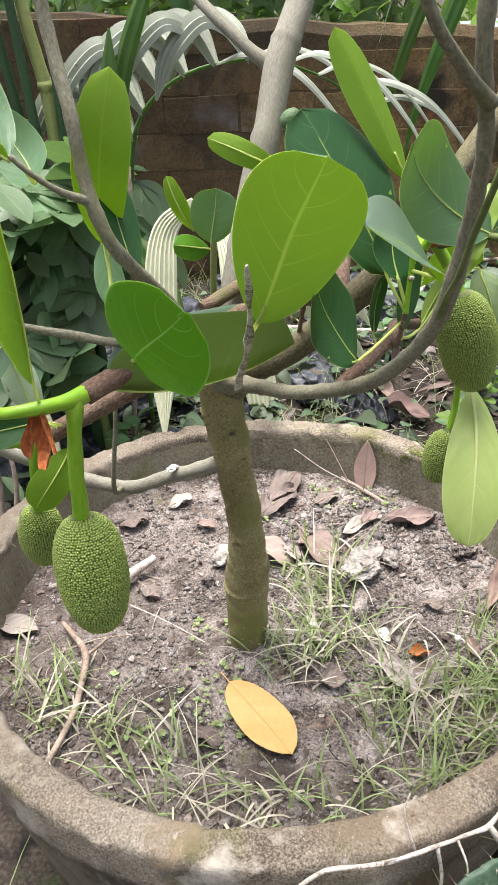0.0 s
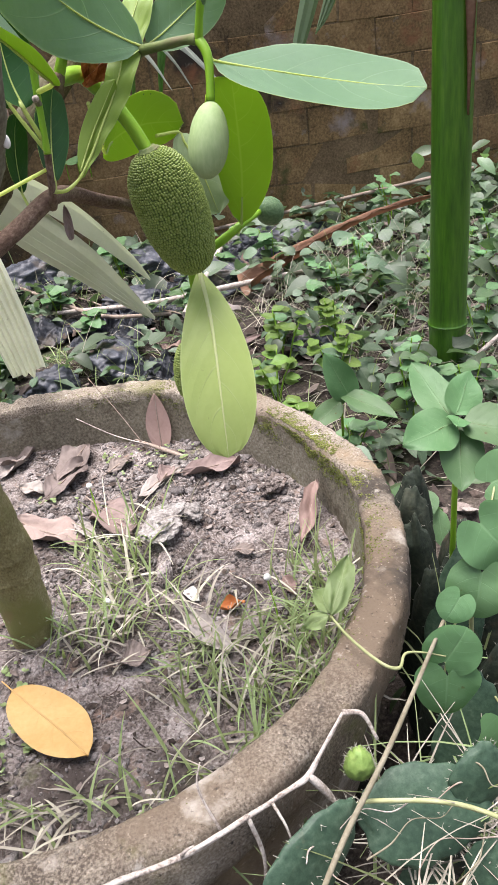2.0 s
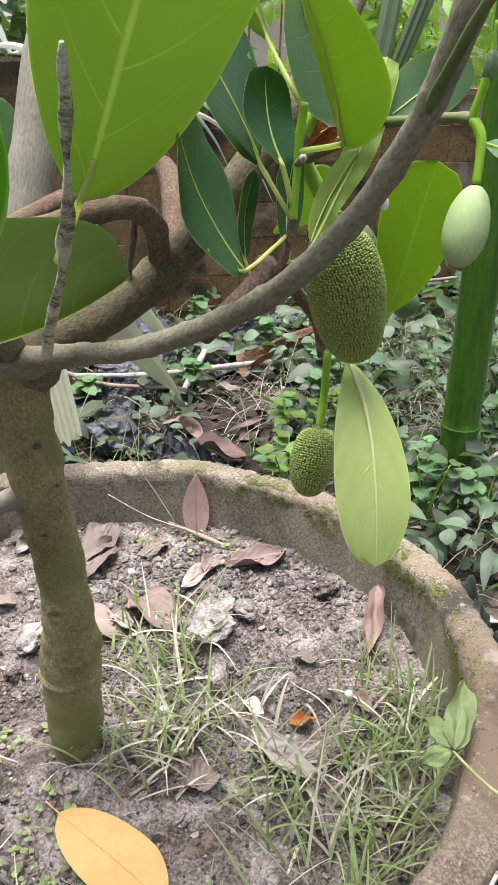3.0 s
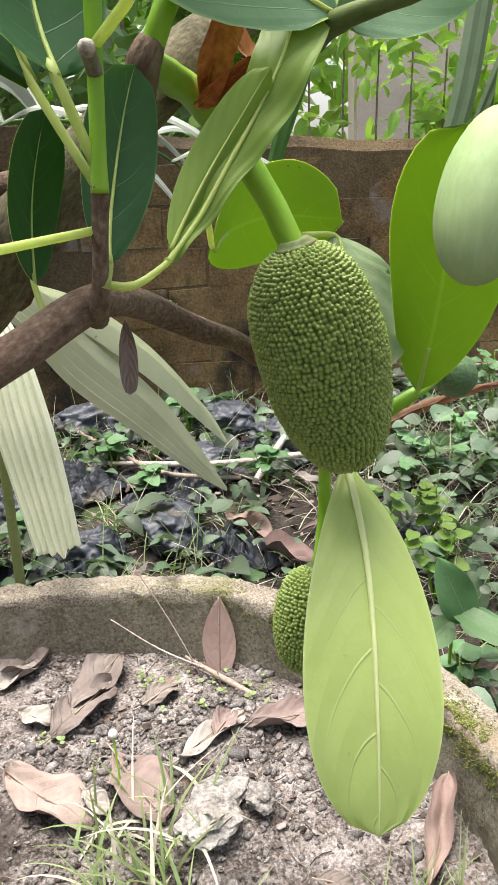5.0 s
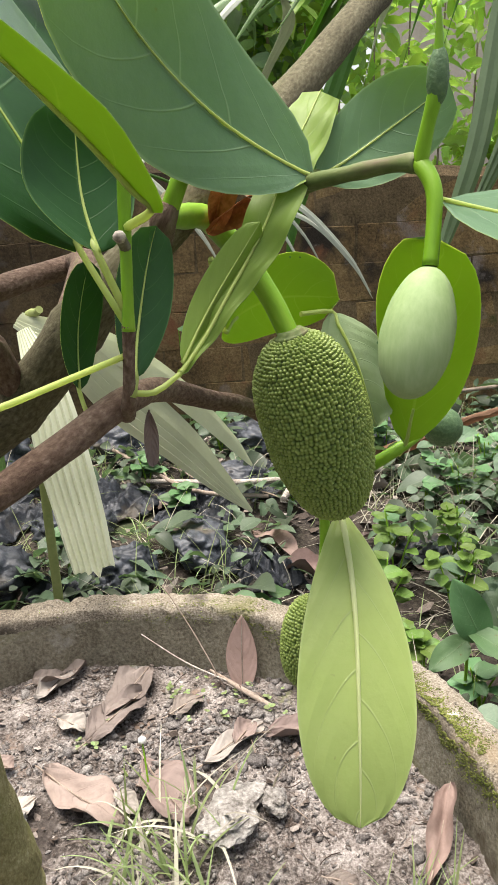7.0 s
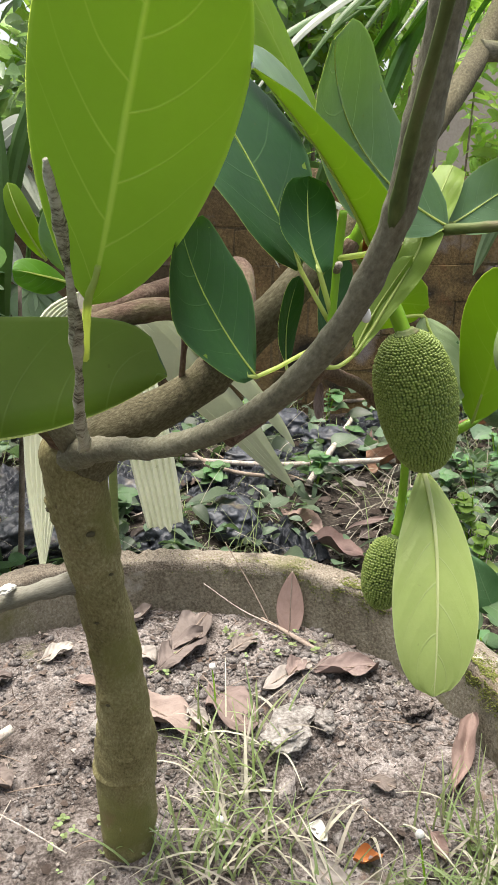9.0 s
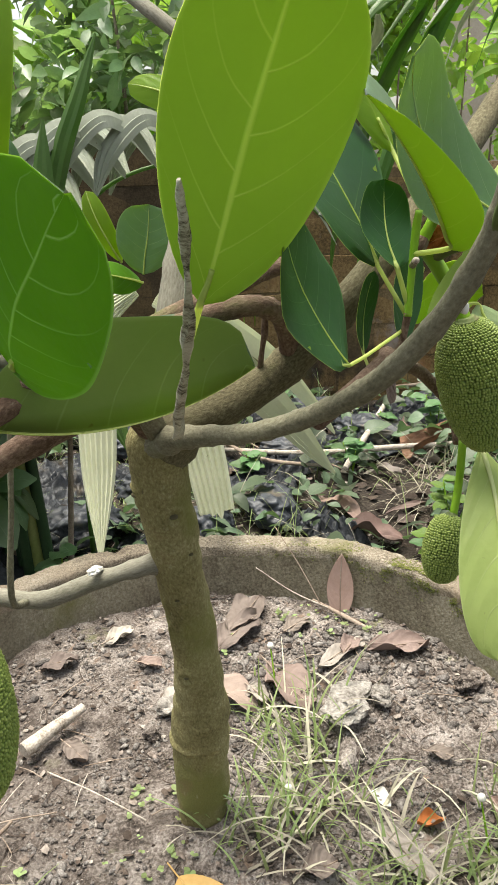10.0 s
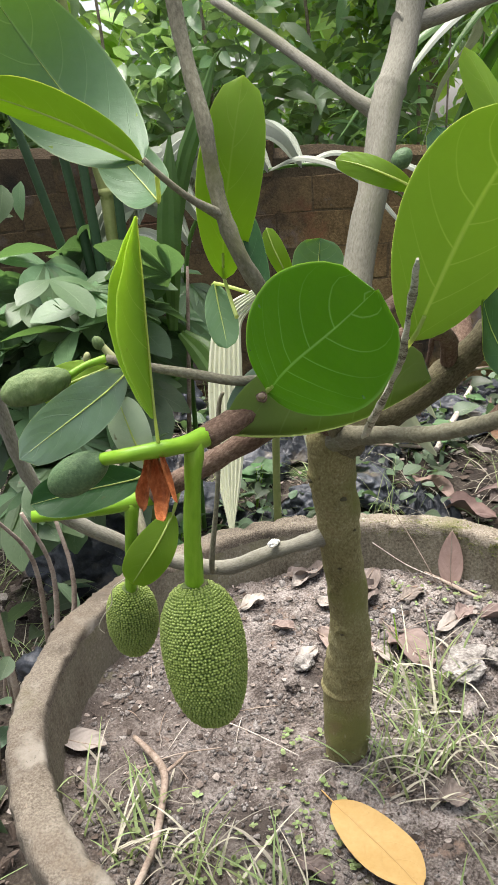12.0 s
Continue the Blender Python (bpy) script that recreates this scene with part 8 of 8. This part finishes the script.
root = thing("strap_leaved_plant", (-0.33, 1.48, 0.1), "tall plant with upright dark strap leaves and a yellowish scarred stalk", "plant")
bm = bmesh.new()
tube(bm, [(-0.35, 1.48, 0.05, 0.016), (-0.362, 1.48, 0.5, 0.0145), (-0.369, 1.48, 0.84, 0.0125), (-0.371, 1.48, 0.855, 0.015), (-0.372, 1.48, 0.87, 0.0125), (-0.392, 1.48, 1.0, 0.011), (-0.41, 1.48, 1.25, 0.009)], 10, 6, 0.06)
part("stalk", bm, PALM_STALK, root)
for i, (x, lean, w, top) in enumerate([(-0.385, -0.05, 0.03, 1.2), (-0.345, 0.0, 0.03, 1.0), (-0.40, -0.12, 0.028, 1.25), (-0.43, -0.2, 0.03, 1.15)]):
    bm = bmesh.new()
    tube(bm, [(x + 0.02, 1.47 + 0.01 * i, 0.05, 0.012), (x, 1.46 + 0.01 * i, 0.55, 0.011), (x + lean * 0.6, 1.46, top, 0.007)], 8, 5)
    part("stalk", bm, DARK_STALK, root)
strap(root, [(-0.262, 1.50, 0.70, 0.4), (-0.252, 1.50, 0.80, 0.9), (-0.225, 1.50, 0.90, 1.0), (-0.185, 1.50, 0.99, 0.8), (-0.15, 1.51, 1.08, 0.1)], 0.034, PALM_GREEN, seed=5, ribs=2, up=(0, -1, 0.2))
strap(root, [(-0.27, 1.46, 0.60, 0.4), (-0.262, 1.45, 0.74, 1.0), (-0.25, 1.45, 0.86, 0.8), (-0.24, 1.46, 0.95, 0.1)], 0.045, PALM_GREEN, seed=6, ribs=2, up=(0, -1, 0.2))
strap(root, [(-0.28, 1.52, 0.5, 0.4), (-0.36, 1.44, 0.48, 1.0), (-0.44, 1.36, 0.40, 0.9), (-0.50, 1.3, 0.30, 0.1)], 0.07, PALM_GREEN, seed=7, ribs=3, up=(0.2, -0.6, 0.8))
strap(root, [(-0.25, 1.45, 0.60, 0.4), (-0.20, 1.40, 0.57, 1.0), (-0.16, 1.36, 0.50, 0.8), (-0.13, 1.33, 0.42, 0.1)], 0.06, PALM_GREEN, seed=8, ribs=3, up=(0.2, -0.6, 0.8))
settle(root)

root = thing("hanging_palm_leaf", (0.62, 1.5, 1.3), "long green palm leaflets hanging from above", "palm")
strap(root, [(0.60, 1.66, 1.28, 0.4), (0.53, 1.86, 1.17, 0.8), (0.47, 1.90, 1.02, 1.0), (0.42, 1.90, 0.89, 0.9), (0.375, 1.92, 0.74, 0.5), (0.355, 1.95, 0.62, 0.05)], 0.038, PALM_GREEN, seed=11, ribs=2, up=(0, -1, 0.2))
strap(root, [(0.48, 1.64, 1.22, 0.4), (0.43, 1.88, 1.08, 0.8), (0.39, 1.95, 0.98, 1.0), (0.345, 1.96, 0.86, 0.9), (0.31, 1.98, 0.72, 0.5), (0.30, 2.0, 0.60, 0.05)], 0.030, PALM_GREEN, seed=14, ribs=2, up=(0, -1, 0.2))
strap(root, [(0.70, 1.55, 1.30, 0.5), (0.66, 1.53, 1.1, 0.9), (0.615, 1.50, 0.88, 1.0), (0.57, 1.50, 0.745, 0.6), (0.553, 1.50, 0.695, 0.05)], 0.036, PALM_SAGE, seed=12, ribs=2, up=(0, -1, 0.2))
strap(root, [(0.85, 1.66, 1.30, 0.5), (0.80, 1.63, 1.12, 0.9), (0.715, 1.60, 0.92, 1.0), (0.66, 1.60, 0.80, 0.6), (0.632, 1.60, 0.755, 0.05)], 0.034, PALM_SAGE, seed=13, ribs=3, up=(0, -1, 0.2))
bm = bmesh.new()
tube(bm, [(0.3, 1.7, 1.10, 0.004), (0.55, 1.62, 1.25, 0.006), (0.8, 1.6, 1.33, 0.008), (1.1, 1.6, 1.30, 0.009), (1.4, 1.6, 1.0, 0.011), (1.5, 1.6, 0.5, 0.013), (1.5, 1.6, 0.05, 0.016)], 8, 6)
part("stalk", bm, PALM_GREEN, root)
for i in range(16):
    u = i / 15
    x = 0.34 + 0.62 * u
    z = 1.12 + 0.21 * math.sin(u * 1.6)
    strap(root, [(x, 1.64, z, 0.4), (x - 0.10, 1.60, z - 0.02, 1.0), (x - 0.22, 1.55, z - 0.10, 0.8), (x - 0.32, 1.52, z - 0.22, 0.05)] if i % 2 else [(x, 1.66, z, 0.4), (x + 0.02, 1.78, z - 0.02, 1.0), (x - 0.02, 1.92, z - 0.10, 0.8), (x - 0.05, 2.0, z - 0.24, 0.05)], 0.024, PALM_GREEN if i % 3 else PALM_PALE, "leaflet", 2, 100 + i, (0, -0.4, 1))
settle(root)


def shrub(name, at, stems, count, region, shapes, material, label, seed, size=(0.7, 1.4), stem_mat=STICK, facing=True):
    """A shrub: stems, and a crown of many small leaves inside region(rnd) -> point."""
    root = thing(name, at, label, "shrub")
    rnd = random.Random(seed)
    for pts in stems:
        bm = bmesh.new()
        tube(bm, pts, 7, 5, 0.1, seed=seed)
        part("stem", bm, stem_mat, root)
    V, F, UV = [], [], []
    for k in range(count):
        p = region(rnd)
        m = pose(*p, rnd.gauss(-10 if facing else 0, 35), rnd.gauss(0, 35), rnd.gauss(180, 70) if facing else rnd.uniform(0, 360)) @ Matrix.Scale(rnd.uniform(*size), 4)
        v, f, uv = rnd.choice(shapes)
        o = len(V)
        V += [tuple(m @ Vector(q)) for q in v]
        F += [tuple(i + o for i in q) for q in f]
        UV += uv
    me = bpy.data.meshes.new("foliage")
    me.from_pydata(V, [], F)
    layer = me.uv_layers.new(name="uv")
    layer.data.foreach_set("uv", [c for f in F for i in f for c in UV[i]])
    me.polygons.foreach_set("use_smooth", [True] * len(F))
    me.materials.append(material)
    ob = new("foliage", me)
    ob.parent = root
    tagged(ob, kind="stuff")
    settle(root)


def clumps(centres, radius, squash=0.8):
    def pick(rnd):
        c = rnd.choice(centres)
        a = Vector((rnd.gauss(0, 1), rnd.gauss(0, 1), rnd.gauss(0, 1))).normalized() * radius * rnd.random() ** 0.4
        return (c[0] + a.x, c[1] + a.y, c[2] + a.z * squash)
    return pick


def hand(size, fingers=5):
    """A lobed leaf: narrow lobes spread from one point."""
    v, f, uv = [], [], []
    for k in range(fingers):
        a = math.radians(-70 + 140 * k / (fingers - 1))
        l = size * (1 - 0.35 * abs(k - (fingers - 1) / 2) / (fingers / 2))
        cv, cf, cu = card(l, l * 0.52, 0.25, 0.15, 6, 0.58)
        o = len(v)
        v += [(x * math.cos(a) + y * math.sin(a), y * math.cos(a) - x * math.sin(a), z) for x, y, z in cv]
        f += [tuple(i + o for i in q) for q in cf]
        uv += cu
    return v, f, uv


rnd = random.Random(55)
CEN = [(rnd.uniform(-0.75, -0.28), rnd.uniform(1.25, 1.75), rnd.uniform(0.28, 0.76)) for _ in range(34)]
shrub("garden_shrub", (-0.5, 1.5, 0.08), [[(-0.5 + 0.1 * i, 1.5, 0.05, 0.006), (-0.52 + 0.13 * i, 1.48, 0.4, 0.005), (-0.55 + 0.16 * i, 1.46, 0.72, 0.003)] for i in range(-1, 3)], 210, clumps(CEN, 0.10), [hand(0.10), hand(0.115), card(0.085, 0.048, 0.2, peak=0.55), hand(0.10, 3)], SHRUB_LEAF, "leafy garden shrub with lobed dull green leaves by the wall", 3)
CEN = [(rnd.uniform(-1.5, -0.75), rnd.uniform(1.3, 2.2), rnd.uniform(0.2, 0.9)) for _ in range(26)]
shrub("garden_shrub", (-1.1, 1.7, 0.08), [[(-1.1, 1.7, 0.05, 0.008), (-1.1, 1.7, 0.5, 0.006), (-1.0, 1.65, 0.9, 0.004)]], 420, clumps(CEN, 0.16), [card(0.085, 0.045, 0.3), card(0.07, 0.04, 0.2, peak=0.55)], SHRUB_LEAF, "dense dull green shrub beside the wall", 4)
CEN = [(rnd.uniform(1.15, 1.8), rnd.uniform(1.5, 2.4), rnd.uniform(0.15, 0.35)) for _ in range(16)]
shrub("garden_shrub", (1.4, 2.0, 0.08), [[(1.4, 2.0, 0.05, 0.006), (1.42, 2.0, 0.3, 0.004)]], 260, clumps(CEN, 0.12), [card(0.06, 0.03, 0.3), card(0.05, 0.03, 0.2)], SHRUB_LEAF, "low green shrub at the wall's foot", 5)
CEN = [(rnd.uniform(-0.65, -0.35), rnd.uniform(0.75, 1.15), rnd.uniform(0.05, 0.30)) for _ in range(14)]
shrub("garden_shrub", (-0.55, 0.95, 0.02), [[(-0.55, 0.95, 0.0, 0.005), (-0.52, 0.95, 0.2, 0.004), (-0.50, 0.9, 0.3, 0.003)]] + [[(-0.42 - 0.035 * i, 1.02 + 0.05 * (i % 3), 0.0, 0.007 - 0.001 * (i % 3)), (-0.43 - 0.030 * i, 1.01 + 0.05 * (i % 3), 0.12, 0.006), (-0.40 - 0.045 * i, 1.03 + 0.04 * (i % 3), 0.30, 0.004), (-0.42 - 0.05 * i, 1.05, 0.42, 0.003)] for i in range(6)], 55, clumps(CEN, 0.08), [card(0.06, 0.030, 0.3), card(0.045, 0.026, 0.2)], GROUND_LEAF, "weedy shrub beside the pot", 6)
pts = [(-0.48 + rnd.gauss(0, 0.08), 0.40 + rnd.gauss(0, 0.1)) for _ in range(22)]
pts = [p for p in pts if math.hypot(p[0] - POT.x, p[1] - POT.y) > 0.43]
grass("grass", pts, 14, GRASS, "green grass at the foot of the pot", 0.08, 0.22, 18, ground_z, 0.03, 0)

CEN = [(0.52 + 0.10 * math.cos(0.7 * i) + 0.004 * i, 0.40 + 0.045 * i, 0.05 + 0.02 * (i * 7 % 8)) for i in range(16)]
shrub("garden_shrub", (0.54, 0.7, 0.0), [[(0.54, 0.7, 0.0, 0.004), (0.53, 0.72, 0.12, 0.003), (0.55, 0.75, 0.22, 0.002)]], 110, clumps(CEN, 0.07), [card(0.06, 0.034, 0.3), card(0.05, 0.028, 0.2), card(0.07, 0.03, 0.4)], SHRUB_LEAF, "low dark weeds crowding the foot of the pot", 16, (0.5, 1.0))

# ---- beyond the wall ----
rnd = random.Random(91)
HC = [card(0.12, 0.05, 0.3, nu=4), card(0.10, 0.042, 0.2, nu=4, peak=0.5), card(0.14, 0.05, 0.4, nu=4)]
CEN = [(rnd.uniform(-2.4, 0.75), rnd.uniform(3.15, 3.9), rnd.uniform(0.75, 2.1)) for _ in range(150)]
shrub("hedge_bush", (-0.8, 3.5, 0.1), [[(-2.0 + 0.4 * i, 3.5, 0.0, 0.012), (-2.0 + 0.42 * i, 3.45, 0.9, 0.009), (-1.95 + 0.4 * i, 3.4, 1.7, 0.005)] for i in range(7)], 6500, clumps(CEN, 0.24), HC, HEDGE_LEAF, "dense glossy green hedge beyond the wall", 7, (0.6, 1.2))
CEN = [(rnd.uniform(0.30, 1.95), rnd.uniform(3.1, 3.6), rnd.uniform(0.85, 1.75)) for _ in range(80)]
shrub("hedge_bush", (1.1, 3.3, 0.1), [[(0.6 + 0.12 * i, 3.3, 0.0, 0.005), (0.6 + 0.125 * i, 3.28, 0.9, 0.004), (0.62 + 0.125 * i, 3.26, 1.7, 0.0025)] for i in range(9)], 2000, clumps(CEN, 0.13), HC, HEDGE_LIME, "thin lime-green bush beyond the wall", 8, (0.45, 0.9))
CEN = [(rnd.uniform(-4.5, 4.5), rnd.uniform(6.5, 7.5), rnd.uniform(0.6, 4.2)) for _ in range(150)]
shrub("far_tree", (0.0, 7.0, 0.1), [[(-3.0 + 2.0 * i, 7.0, 0.0, 0.08), (-3.0 + 2.1 * i, 7.0, 1.5, 0.06), (-2.9 + 2.0 * i, 7.0, 3.5, 0.03)] for i in range(4)], 5200, clumps(CEN, 0.6), [card(0.24, 0.11, 0.3, nu=3)], HEDGE_LIME, "sunlit trees further off beyond the wall", 9, (0.7, 1.4))
root = thing("far_house", (2.2, 5.6, 0.1), "pale plastered wall of a house beyond the garden", "house")
bm = bmesh.new()
bmesh.ops.create_cube(bm, size=1)
bmesh.ops.transform(bm, matrix=Matrix.Translation((2.3, 5.8, 1.1)) @ Matrix.Diagonal((1.6, 0.2, 2.4, 1)), verts=bm.verts)
bmesh.ops.bevel(bm, geom=list(bm.edges), offset=0.02, segments=2, affect="EDGES")
part("wall", bm, FAR_WALL, root)
bm = bmesh.new()
bmesh.ops.create_cube(bm, size=1)
bmesh.ops.transform(bm, matrix=Matrix.Translation((2.3, 5.8, 2.34)) @ Matrix.Diagonal((1.7, 0.3, 0.08, 1)), verts=bm.verts)
bmesh.ops.bevel(bm, geom=list(bm.edges), offset=0.01, segments=2, affect="EDGES")
part("coping", bm, STONE, root, "grey stone coping")
settle(root)
bm = bmesh.new()
bmesh.ops.create_grid(bm, x_segments=24, y_segments=12, size=1)
for v in bm.verts:
    v.co = Vector((1.5 + v.co.x * 0.9, 4.2 + v.co.y * 0.5, 0.80 + 0.02 * noise.noise(v.co * 4)))
bmesh.ops.solidify(bm, geom=list(bm.faces), thickness=0.02)
# raised sheet and posts are added to stand in for flat grey ground
root = thing("grey_sheet", (1.5, 4.2, 0.1), "grey sheet on added posts, standing in for a flat grey area beyond the wall", "tarpaulin")
part("sheet", bm, POND, root)
for x in (0.7, 2.3):
    for y in (3.8, 4.6):
        bm = bmesh.new()
        tube(bm, [(x, y, 0.05, 0.02), (x, y, 0.78, 0.02)], 8, 2)
        part("post", bm, STICK, root)
settle(root)
